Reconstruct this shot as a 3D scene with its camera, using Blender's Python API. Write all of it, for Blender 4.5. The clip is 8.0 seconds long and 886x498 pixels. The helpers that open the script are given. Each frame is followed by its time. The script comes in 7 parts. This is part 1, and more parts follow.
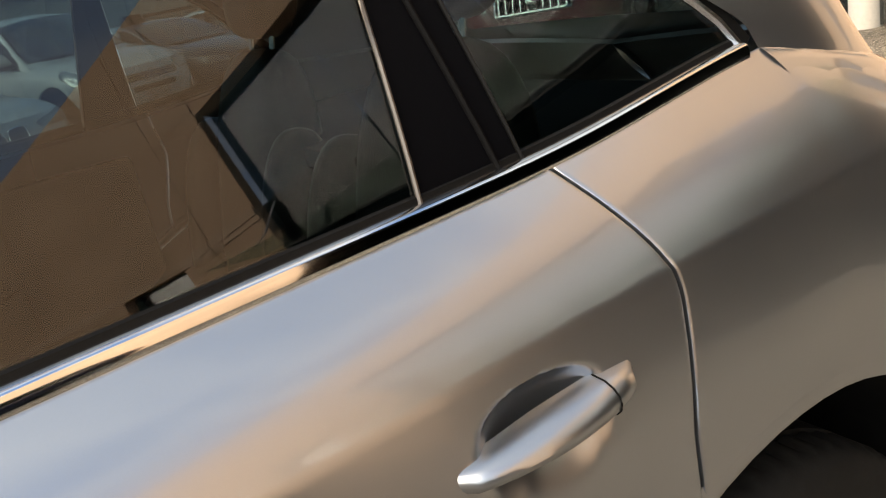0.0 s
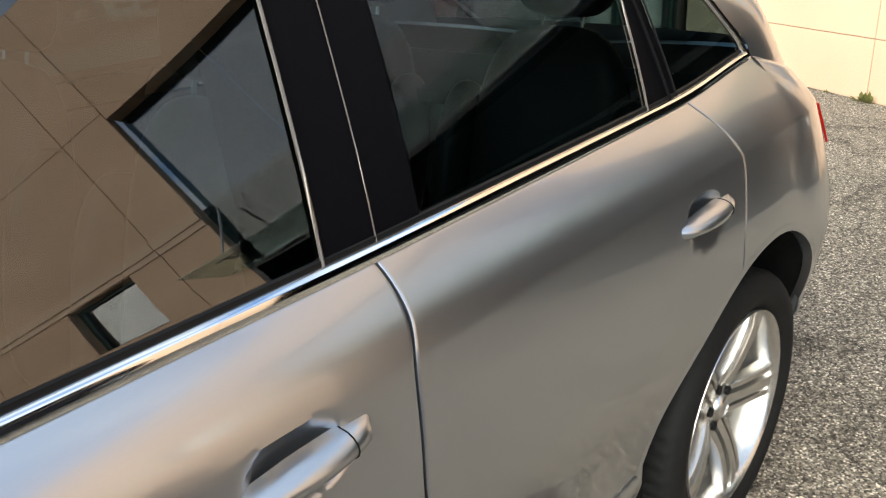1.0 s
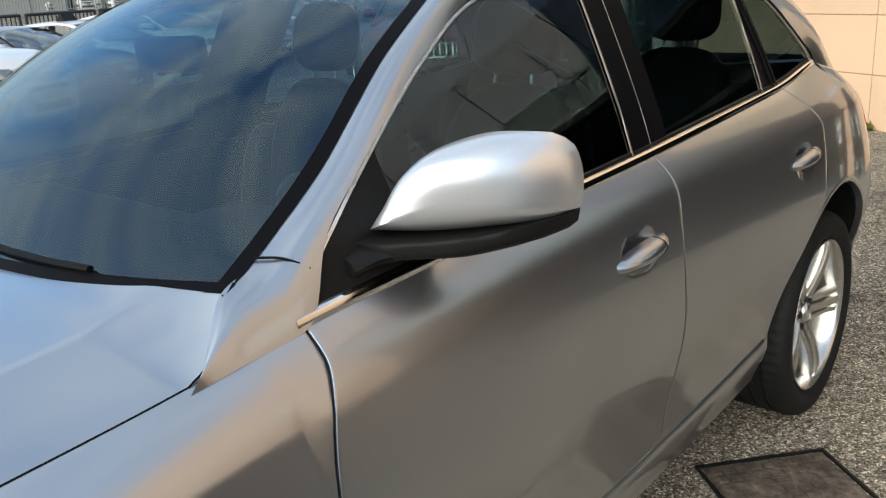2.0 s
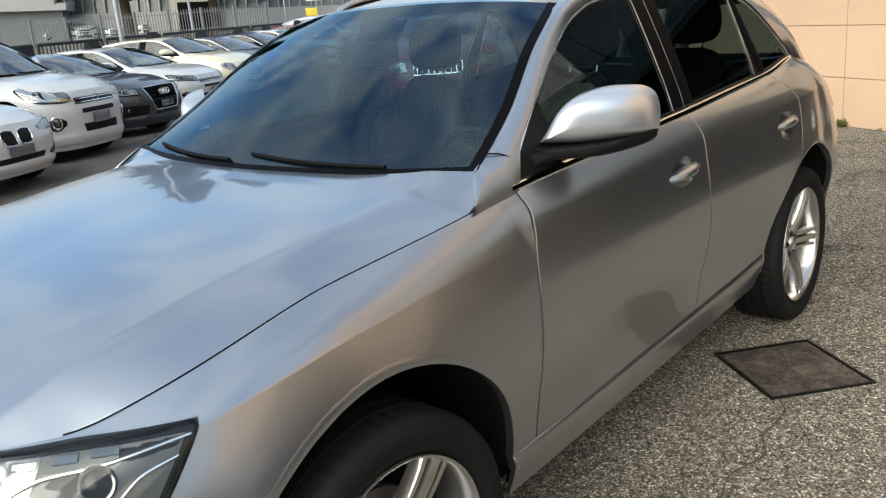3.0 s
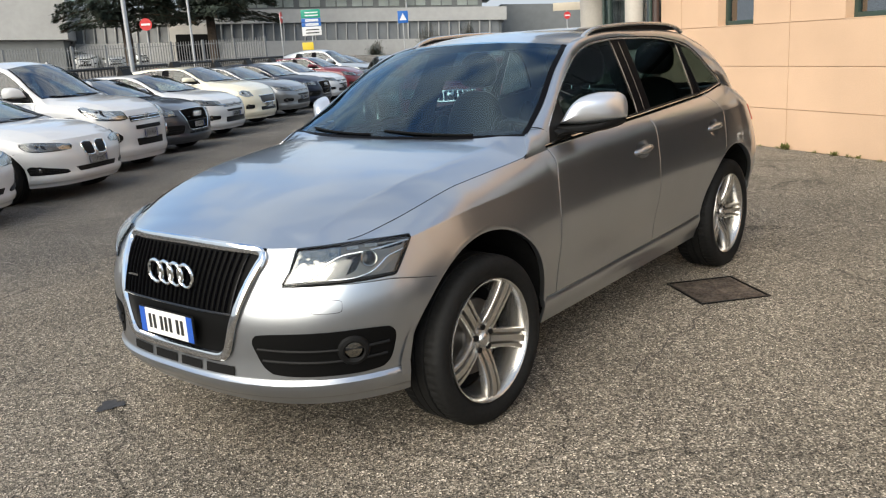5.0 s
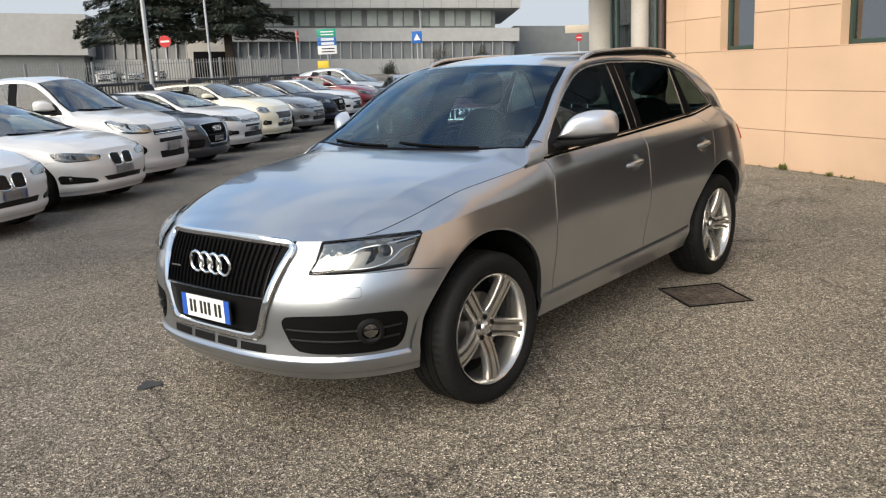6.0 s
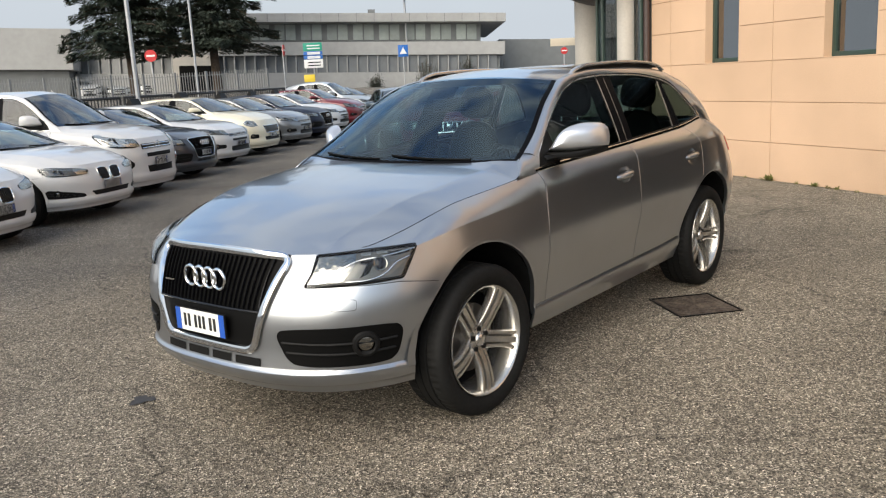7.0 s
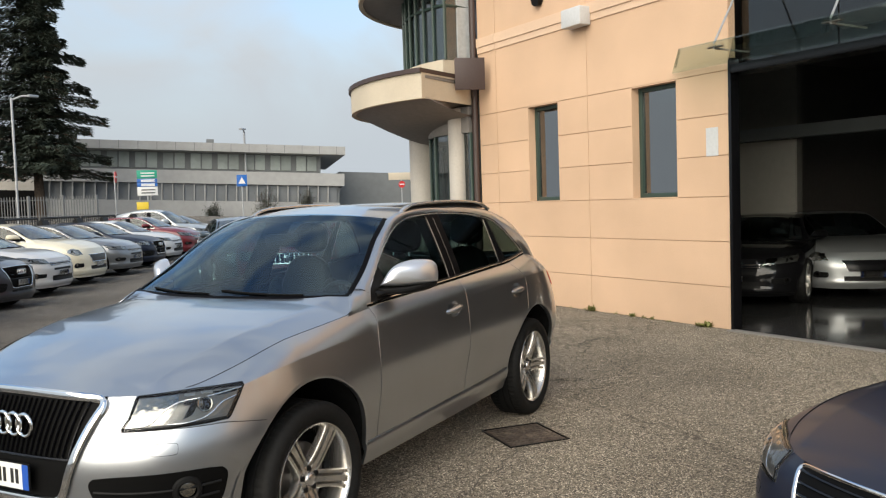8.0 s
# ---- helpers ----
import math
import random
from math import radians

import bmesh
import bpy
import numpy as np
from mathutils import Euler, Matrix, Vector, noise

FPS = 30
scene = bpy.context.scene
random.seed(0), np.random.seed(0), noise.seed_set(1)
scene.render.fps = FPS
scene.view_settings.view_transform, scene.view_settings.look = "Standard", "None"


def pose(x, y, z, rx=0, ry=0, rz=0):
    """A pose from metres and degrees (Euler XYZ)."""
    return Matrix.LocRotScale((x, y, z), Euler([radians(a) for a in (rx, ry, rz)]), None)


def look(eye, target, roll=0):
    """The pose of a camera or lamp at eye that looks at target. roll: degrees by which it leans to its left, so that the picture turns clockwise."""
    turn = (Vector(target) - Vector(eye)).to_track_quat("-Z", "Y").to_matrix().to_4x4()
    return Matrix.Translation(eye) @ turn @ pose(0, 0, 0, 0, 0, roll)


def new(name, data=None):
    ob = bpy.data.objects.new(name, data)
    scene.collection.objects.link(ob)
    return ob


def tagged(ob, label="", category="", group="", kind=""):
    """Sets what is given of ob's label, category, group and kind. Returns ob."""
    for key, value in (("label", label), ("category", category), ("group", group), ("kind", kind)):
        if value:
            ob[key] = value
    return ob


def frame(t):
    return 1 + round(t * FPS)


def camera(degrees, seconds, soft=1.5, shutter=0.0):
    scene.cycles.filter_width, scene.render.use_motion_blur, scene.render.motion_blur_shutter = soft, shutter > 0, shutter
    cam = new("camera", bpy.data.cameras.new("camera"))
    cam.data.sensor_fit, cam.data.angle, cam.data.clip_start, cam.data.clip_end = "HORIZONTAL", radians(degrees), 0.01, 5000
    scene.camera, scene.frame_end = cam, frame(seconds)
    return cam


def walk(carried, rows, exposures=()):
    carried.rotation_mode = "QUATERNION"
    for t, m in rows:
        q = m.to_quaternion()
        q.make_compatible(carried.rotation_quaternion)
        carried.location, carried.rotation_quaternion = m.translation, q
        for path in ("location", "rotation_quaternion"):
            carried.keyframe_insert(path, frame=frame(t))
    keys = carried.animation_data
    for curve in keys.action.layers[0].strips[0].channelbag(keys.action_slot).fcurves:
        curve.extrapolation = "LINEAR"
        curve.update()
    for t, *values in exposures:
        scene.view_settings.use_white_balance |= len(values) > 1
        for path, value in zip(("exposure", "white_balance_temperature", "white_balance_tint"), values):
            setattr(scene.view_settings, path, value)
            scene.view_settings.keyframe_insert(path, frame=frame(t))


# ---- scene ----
cam = camera(55.8, 8.0, soft=1.2)
PATH = [
    (0, (-2.089, 1.458, 1.394), (-3.049, -0.173, 0.749), -11.7),
    (0.5, (-1.56, 1.512, 1.505), (-2.885, 0.217, 0.751), -4.1),
    (1, (-0.992, 1.572, 1.546), (-2.371, 0.324, 0.81), -2.1),
    (1.5, (-0.467, 1.68, 1.54), (-1.868, 0.413, 0.883), -2.9),
    (2, (0.078, 1.723, 1.543), (-1.351, 0.458, 0.945), -3.7),
    (3.3, (1.41, 2.185, 1.577), (-0.056, 0.938, 1.032), -4.8),
    (3.5, (1.598, 2.258, 1.586), (0.122, 1.022, 1.043), -4.4),
    (4, (2.034, 2.493, 1.569), (0.542, 1.272, 1.037), -4.2),
    (4.5, (2.409, 2.671, 1.583), (0.904, 1.453, 1.079), -4.1),
    (6, (3.057, 3.175, 1.597), (1.554, 1.926, 1.168), -2.9),
    (6.5, (3.096, 3.167, 1.601), (1.59, 1.918, 1.189), -3.1),
    (7, (3.092, 3.161, 1.601), (1.564, 1.934, 1.2), -3.1),
    (7.5, (3.108, 3.19, 1.608), (1.511, 2.031, 1.283), -2.6),
    (7.7, (3.121, 3.199, 1.633), (1.461, 2.113, 1.371), -2.3),
    (7.9, (3.102, 3.235, 1.633), (1.371, 2.247, 1.458), -2.5),
    (8, (3.112, 3.232, 1.64), (1.34, 2.312, 1.527), -1.9),
]
walk(cam, [(t, look(eye, target, roll)) for t, eye, target, roll in PATH], exposures=[(0.0, 1.34, 7250, 10), (0.5, 1.5, 6750, 8), (1.0, 1.62, 6280, 5), (1.5, 1.4, 6350, 5), (2.0, 1.12, 6300, 4), (3.5, 0.98, 6350, 5), (4.5, 1.0, 6450, 7), (6.0, 0.95, 6650, 9), (7.0, 0.91, 6650, 9), (7.5, 0.93, 6700, 9), (8.0, 0.79, 6700, 8)])

# ---- world, sun, exposure ----
SUN_FROM = Vector((0.92, 0.02, 0.50)).normalized()
world = bpy.data.worlds.new("sky")
scene.world = world
world.use_nodes = True
wn, wl = world.node_tree.nodes, world.node_tree.links
sky = wn.new("ShaderNodeTexSky")
sky.sky_type, sky.sun_disc = "NISHITA", False
sky.sun_elevation, sky.sun_rotation = math.asin(SUN_FROM.z), math.atan2(SUN_FROM.x, SUN_FROM.y)
sky.air_density, sky.dust_density = 1.2, 0.6
coord = wn.new("ShaderNodeTexCoord")
stretch = wn.new("ShaderNodeMapping")
stretch.inputs["Scale"].default_value, stretch.inputs["Location"].default_value = (1.3, 1.7, 2.0), (2.3, 0.7, 0.0)
clouds = wn.new("ShaderNodeTexNoise")
clouds.inputs["Scale"].default_value, clouds.inputs["Detail"].default_value, clouds.inputs["Distortion"].default_value = 3.0, 6.0, 0.8
ramp = wn.new("ShaderNodeValToRGB")
ramp.color_ramp.elements[0].position, ramp.color_ramp.elements[1].position = 0.37, 0.63
mix = wn.new("ShaderNodeMixRGB")
mix.inputs["Color2"].default_value = (2.85, 3.05, 3.30, 1)
wl.new(coord.outputs["Generated"], stretch.inputs["Vector"])
wl.new(stretch.outputs["Vector"], clouds.inputs["Vector"])
wl.new(clouds.outputs["Fac"], ramp.inputs["Fac"])
height = wn.new("ShaderNodeSeparateXYZ")
haze = wn.new("ShaderNodeMapRange")
haze.interpolation_type = "SMOOTHSTEP"
haze.inputs["From Min"].default_value, haze.inputs["From Max"].default_value = 0.05, 0.40
haze.inputs["To Min"].default_value, haze.inputs["To Max"].default_value = 1.0, 0.0
veil = wn.new("ShaderNodeMixRGB")
veil.inputs["Color2"].default_value = (2.14, 2.36, 2.64, 1)
wl.new(coord.outputs["Generated"], height.inputs["Vector"])
wl.new(height.outputs["Z"], haze.inputs["Value"])
wl.new(haze.outputs["Result"], veil.inputs["Fac"])
wl.new(ramp.outputs["Color"], mix.inputs["Fac"])
wl.new(mix.outputs["Color"], veil.inputs["Color1"])
dim = wn.new("ShaderNodeMixRGB")
dim.blend_type = "MULTIPLY"
dim.inputs["Fac"].default_value, dim.inputs["Color2"].default_value = 1.0, (0.74, 0.82, 0.93, 1)
wl.new(sky.outputs["Color"], dim.inputs["Color1"])
wl.new(dim.outputs["Color"], mix.inputs["Color1"])
wl.new(veil.outputs["Color"], wn["Background"].inputs["Color"])
wn["Background"].inputs["Strength"].default_value = 0.15
sun = new("sun", bpy.data.lights.new("sun", "SUN"))
sun.data.energy, sun.data.angle, sun.data.color = 2.6, radians(72), (1.0, 0.90, 0.76)
sun.matrix_world = look(SUN_FROM * 50, (0, 0, 0))


# ---- materials ----
def node(nt, kind, **values):
    n = nt.nodes.new(kind)
    for key, value in values.items():
        n.inputs[key.replace("_", " ")].default_value = value
    return n


def material(name, colour, rough=0.5, metal=0.0, grain=0.0, scale=20.0, stain=0.0, stain_scale=2.0, bump=0.0, coat=0.0, spread=0.0, bump_scale=None, spec=0.5):
    """A plain surface with grain and stains at two scales."""
    m = bpy.data.materials.new(name)
    m.use_nodes = True
    nt = m.node_tree
    b = nt.nodes["Principled BSDF"]
    b.inputs["Roughness"].default_value, b.inputs["Metallic"].default_value = rough, metal
    b.inputs["Coat Weight"].default_value, b.inputs["Coat Roughness"].default_value = coat, 0.02
    b.inputs["Specular IOR Level"].default_value = spec
    where = nt.nodes.new("ShaderNodeTexCoord")
    fine = node(nt, "ShaderNodeTexNoise", Scale=scale, Detail=6.0)
    nt.links.new(where.outputs["Object"], fine.inputs["Vector"])
    coarse = node(nt, "ShaderNodeTexNoise", Scale=stain_scale, Detail=4.0)
    nt.links.new(where.outputs["Object"], coarse.inputs["Vector"])
    last = None
    base = nt.nodes.new("ShaderNodeRGB")
    base.outputs[0].default_value = (*colour, 1)
    last = base.outputs[0]
    for noise_node, amount in ((fine, grain), (coarse, stain)):
        if amount:
            r = node(nt, "ShaderNodeMapRange", From_Min=0.3, From_Max=0.7, To_Min=1 - amount, To_Max=1 + amount)
            nt.links.new(noise_node.outputs["Fac"], r.inputs["Value"])
            mul = node(nt, "ShaderNodeMixRGB", Fac=1.0)
            mul.blend_type = "MULTIPLY"
            nt.links.new(last, mul.inputs["Color1"])
            nt.links.new(r.outputs["Result"], mul.inputs["Color2"])
            last = mul.outputs["Color"]
    if spread:
        info = nt.nodes.new("ShaderNodeObjectInfo")
        r = node(nt, "ShaderNodeMapRange", To_Min=1 - spread, To_Max=1 + spread)
        nt.links.new(info.outputs["Random"], r.inputs["Value"])
        mul = node(nt, "ShaderNodeMixRGB", Fac=1.0)
        mul.blend_type = "MULTIPLY"
        nt.links.new(last, mul.inputs["Color1"])
        nt.links.new(r.outputs["Result"], mul.inputs["Color2"])
        last = mul.outputs["Color"]
    nt.links.new(last, b.inputs["Base Color"])
    if bump:
        h = fine
        if bump_scale:
            h = node(nt, "ShaderNodeTexNoise", Scale=bump_scale, Detail=4.0)
            nt.links.new(where.outputs["Object"], h.inputs["Vector"])
        bn = node(nt, "ShaderNodeBump", Strength=1.0, Distance=bump)
        nt.links.new(h.outputs["Fac"], bn.inputs["Height"])
        nt.links.new(bn.outputs["Normal"], b.inputs["Normal"])
    return m


def glass_material(name, tint, gloss=0.06, coating=(1, 1, 1)):
    """A thin pane: tinted see-through with a mirror gloss that grows towards grazing."""
    m = bpy.data.materials.new(name)
    m.use_nodes = True
    nt = m.node_tree
    nt.nodes.remove(nt.nodes["Principled BSDF"])
    see = node(nt, "ShaderNodeBsdfTransparent", Color=(*tint, 1))
    shine = node(nt, "ShaderNodeBsdfGlossy", Roughness=0.01, Color=(*coating, 1))
    weight = node(nt, "ShaderNodeLayerWeight", Blend=0.5)
    power = nt.nodes.new("ShaderNodeMath")
    power.operation = "POWER"
    power.inputs[1].default_value = 5.0
    grow = node(nt, "ShaderNodeMapRange", To_Min=gloss, To_Max=1.0)
    mixed = nt.nodes.new("ShaderNodeMixShader")
    nt.links.new(weight.outputs["Facing"], power.inputs[0])
    nt.links.new(power.outputs["Value"], grow.inputs["Value"])
    nt.links.new(grow.outputs["Result"], mixed.inputs["Fac"])
    nt.links.new(see.outputs["BSDF"], mixed.inputs[1])
    nt.links.new(shine.outputs["BSDF"], mixed.inputs[2])
    nt.links.new(mixed.outputs["Shader"], nt.nodes["Material Output"].inputs["Surface"])
    return m


def paint(name, colour, metal=0.0, rough=0.35, coat=1.0):
    m = material(name, colour, rough=rough, metal=metal, grain=0.012, scale=900.0, stain=0.03, stain_scale=3.0, coat=coat, spec=0.5 if max(colour) > 0.02 else 0.06)
    m.node_tree.nodes["Principled BSDF"].inputs["Coat IOR"].default_value = 1.6 if metal > 0.7 else 1.45
    m.node_tree.nodes["Principled BSDF"].inputs["Coat Roughness"].default_value = 0.045 if metal > 0.7 else 0.02
    return m


M = {
    "silver": paint("silver_paint", (0.46, 0.485, 0.515), 0.95, 0.31),
    "white": paint("white_paint", (0.58, 0.58, 0.575)),
    "cream": paint("cream_paint", (0.74, 0.68, 0.52)),
    "darkgrey": paint("dark_grey_paint", (0.05, 0.055, 0.065), 0.4),
    "grey": paint("grey_paint", (0.22, 0.23, 0.24), 0.6),
    "navy": paint("navy_paint", (0.004, 0.008, 0.022), 0.0, 0.4, 0.20),
    "black": paint("black_paint", (0.008, 0.008, 0.009), 0.0, 0.3),
    "red": paint("red_paint", (0.15, 0.012, 0.018)),
    "bluegrey": paint("blue_grey_paint", (0.05, 0.075, 0.10), 0.5),
    "palesilver": paint("pale_silver_paint", (0.5, 0.52, 0.52), 0.6),
    "gloss_black": material("gloss_black", (0.006, 0.006, 0.007), rough=0.22, spec=0.35),
    "grille_black": material("grille_black", (0.004, 0.004, 0.004), rough=0.55, grain=0.1, scale=200, spec=0.08),
    "pillar_black": material("pillar_black", (0.004, 0.004, 0.005), rough=0.35, grain=0.1, scale=200, spec=0.03),
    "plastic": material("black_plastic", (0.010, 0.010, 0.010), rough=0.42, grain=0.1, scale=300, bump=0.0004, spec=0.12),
    "rubber": material("tyre_rubber", (0.011, 0.011, 0.0105), rough=0.7, grain=0.2, scale=60, stain=0.15, stain_scale=5, bump=0.0006, spec=0.22),
    "alloy": material("alloy", (0.66, 0.64, 0.60), rough=0.27, metal=0.9, grain=0.04, scale=80, stain=0.05, stain_scale=6),
    "disc": material("brake_disc", (0.20, 0.18, 0.16), rough=0.45, metal=0.8, grain=0.1, scale=120),
    "chrome": material("chrome", (0.86, 0.86, 0.85), rough=0.06, metal=1.0, grain=0.02, scale=50),
    "satin": material("satin_aluminium", (0.78, 0.78, 0.78), rough=0.27, metal=1.0, grain=0.03, scale=90),
    "mirror_cap": material("mirror_cap", (0.72, 0.73, 0.75), rough=0.30, metal=0.8, grain=0.02, scale=300, coat=0.6),
    "cabin": material("cabin_trim", (0.006, 0.006, 0.0065), rough=0.7, grain=0.15, scale=150, bump=0.0006, spec=0.08),
    "leather": material("leather", (0.012, 0.012, 0.0115), rough=0.45, grain=0.12, scale=180, stain=0.08, stain_scale=6, bump=0.0008, spec=0.12),
    "tan": material("beige_trim", (0.14, 0.125, 0.105), rough=0.6, grain=0.1, scale=150),
    "glass": glass_material("clear_glass", (0.50, 0.67, 0.78), 0.095, (0.74, 0.90, 1.0)),
    "side_glass": glass_material("side_glass", (0.15, 0.22, 0.205), 0.095),
    "dark_glass": glass_material("tinted_glass", (0.26, 0.33, 0.33), 0.06),
    "row_glass": glass_material("car_glass", (0.42, 0.50, 0.52), 0.20),
    "lens": glass_material("lamp_lens", (0.93, 0.95, 0.95), 0.035),
    "reflector": material("lamp_reflector", (0.36, 0.35, 0.32), rough=0.12, metal=1.0, grain=0.15, scale=40),
    "housing": material("lamp_housing", (0.12, 0.119, 0.114), rough=0.30, metal=0.6, grain=0.05, scale=60),
    "red_lens": material("red_lens", (0.42, 0.015, 0.012), rough=0.08, coat=0.6),
    "plate": material("plate_white", (0.80, 0.80, 0.77), rough=0.4, grain=0.02, scale=200),
    "plate_blue": material("plate_blue", (0.02, 0.09, 0.42), rough=0.4, grain=0.02, scale=200),
    "ink": material("plate_ink", (0.02, 0.02, 0.02), rough=0.5),
    "underside": material("underside", (0.010, 0.010, 0.010), rough=0.9, grain=0.2, scale=20, spec=0.04),
}


# ---- mesh helpers ----
def mesh_of(name, bm, mat, smooth=True):
    bmesh.ops.recalc_face_normals(bm, faces=bm.faces)
    for f in bm.faces:
        f.smooth = smooth
    me = bpy.data.meshes.new(name)
    bm.to_mesh(me)
    bm.free()
    me.materials.append(mat)
    if smooth:
        me.set_sharp_from_angle(angle=radians(38))
    return me


def part(name, bm, mat, parent=None, label="", smooth=True):
    """Link a bmesh as one object, under a thing or a part."""
    ob = new(name, mesh_of(name, bm, mat, smooth))
    if parent is not None:
        ob.parent = parent
    if label:
        ob["label"] = label
    return ob


def thing(name, m, label, category, group="", kind=""):
    e = new(name)
    e.empty_display_size = 0.2
    e.matrix_world = m
    return tagged(e, label, category, group, kind)


def grid(bm, rows, close=False):
    """Faces over rows of points; close joins the last column to the first."""
    vs = [[bm.verts.new(p) for p in row] for row in rows]
    for a, b in zip(vs, vs[1:]):
        n = len(a)
        for i in range(n if close else n - 1):
            j = (i + 1) % n
            quad = (a[i], a[j], b[j], b[i])
            if len({v.co.to_tuple(6) for v in quad}) == 4:
                bm.faces.new(quad)
            elif len({v.co.to_tuple(6) for v in quad}) == 3:
                seen, tri = set(), []
                for v in quad:
                    if v.co.to_tuple(6) not in seen:
                        seen.add(v.co.to_tuple(6))
                        tri.append(v)
                bm.faces.new(tri)
    return vs


def box(bm, x0, x1, y0, y1, z0, z1, bevel=0.0, m=None):
    r = bmesh.ops.create_cube(bm, size=1.0)
    vs = r["verts"]
    for v in vs:
        v.co = Vector(((x0 + x1) / 2 + v.co.x * (x1 - x0), (y0 + y1) / 2 + v.co.y * (y1 - y0), (z0 + z1) / 2 + v.co.z * (z1 - z0)))
    if m is not None:
        bmesh.ops.transform(bm, matrix=m, verts=vs)
    if bevel:
        es = list({e for v in vs for e in v.link_edges})
        bmesh.ops.bevel(bm, geom=es, offset=bevel, segments=2, affect="EDGES", profile=0.6)
    return bm


def boxed(*args, **kw):
    return box(bmesh.new(), *args, **kw)


def lathe(bm, profile, steps=48, m=None):
    """Turn a profile of (radius, y) about the y axis."""
    rows = []
    for k in range(steps):
        a = 2 * math.pi * k / steps
        rows.append([Vector((r * math.sin(a), y, r * math.cos(a))) for r, y in profile])
    rows.append(rows[0])
    if m is not None:
        rows = [[m @ p for p in row] for row in rows]
    grid(bm, rows)
    bmesh.ops.remove_doubles(bm, verts=bm.verts, dist=1e-6)
    return bm


def tube(bm, pts, r, sides=8, closed=False, flat=None):
    """A tube along points; flat: (width, height, up) gives it an oval section."""
    pts = [Vector(p) for p in pts]
    rows, n = [], len(pts)
    for i, p in enumerate(pts):
        a = pts[(i - 1) % n] if closed or i else pts[i]
        b = pts[(i + 1) % n] if closed or i < n - 1 else pts[i]
        t = (b - a).normalized()
        up = Vector(flat[2]) if flat else (Vector((0, 0, 1)) if abs(t.z) < 0.9 else Vector((1, 0, 0)))
        s = t.cross(up).normalized()
        up = s.cross(t).normalized()
        w, h = (flat[0], flat[1]) if flat else (r, r)
        rows.append([p + s * (w * math.cos(2 * math.pi * k / sides)) + up * (h * math.sin(2 * math.pi * k / sides)) for k in range(sides)])
    if closed:
        rows.append(rows[0])
    vs = grid(bm, rows, close=True)
    if closed:
        bmesh.ops.remove_doubles(bm, verts=bm.verts, dist=1e-6)
    else:
        bm.faces.new(vs[0])
        bm.faces.new(vs[-1])
    return bm


def hermite(ks, vs, k):
    """A smooth curve through (ks, vs) that does not overshoot; vs may be tuples."""
    n = len(ks)
    if k <= ks[0]:
        return vs[0]
    if k >= ks[-1]:
        return vs[-1]
    i = 0
    while k > ks[i + 1]:
        i += 1
    h = ks[i + 1] - ks[i]
    s = (k - ks[i]) / h
    out = []
    for c in range(len(vs[0])):
        def slope(j):
            return (vs[j + 1][c] - vs[j][c]) / max(ks[j + 1] - ks[j], 1e-6)

        def tangent(j):
            if j == 0:
                return slope(0)
            if j == n - 1:
                return slope(n - 2)
            a, b = slope(j - 1), slope(j)
            return 0.0 if a * b <= 0 else 2 * a * b / (a + b)
        m0, m1 = tangent(i) * h, tangent(i + 1) * h
        out.append((2 * s**3 - 3 * s**2 + 1) * vs[i][c] + (s**3 - 2 * s**2 + s) * m0 + (3 * s**2 - 2 * s**3) * vs[i + 1][c] + (s**3 - s**2) * m1)
    return tuple(out)


def curve(points, n):
    """n points along a smooth curve through the given ones."""
    ks = [0.0]
    for a, b in zip(points, points[1:]):
        ks.append(ks[-1] + max((Vector(b) - Vector(a)).length, 1e-6))
    return [Vector(hermite(ks, points, ks[-1] * i / (n - 1))) for i in range(n)]


def lerp(a, b, s):
    return a + (b - a) * s


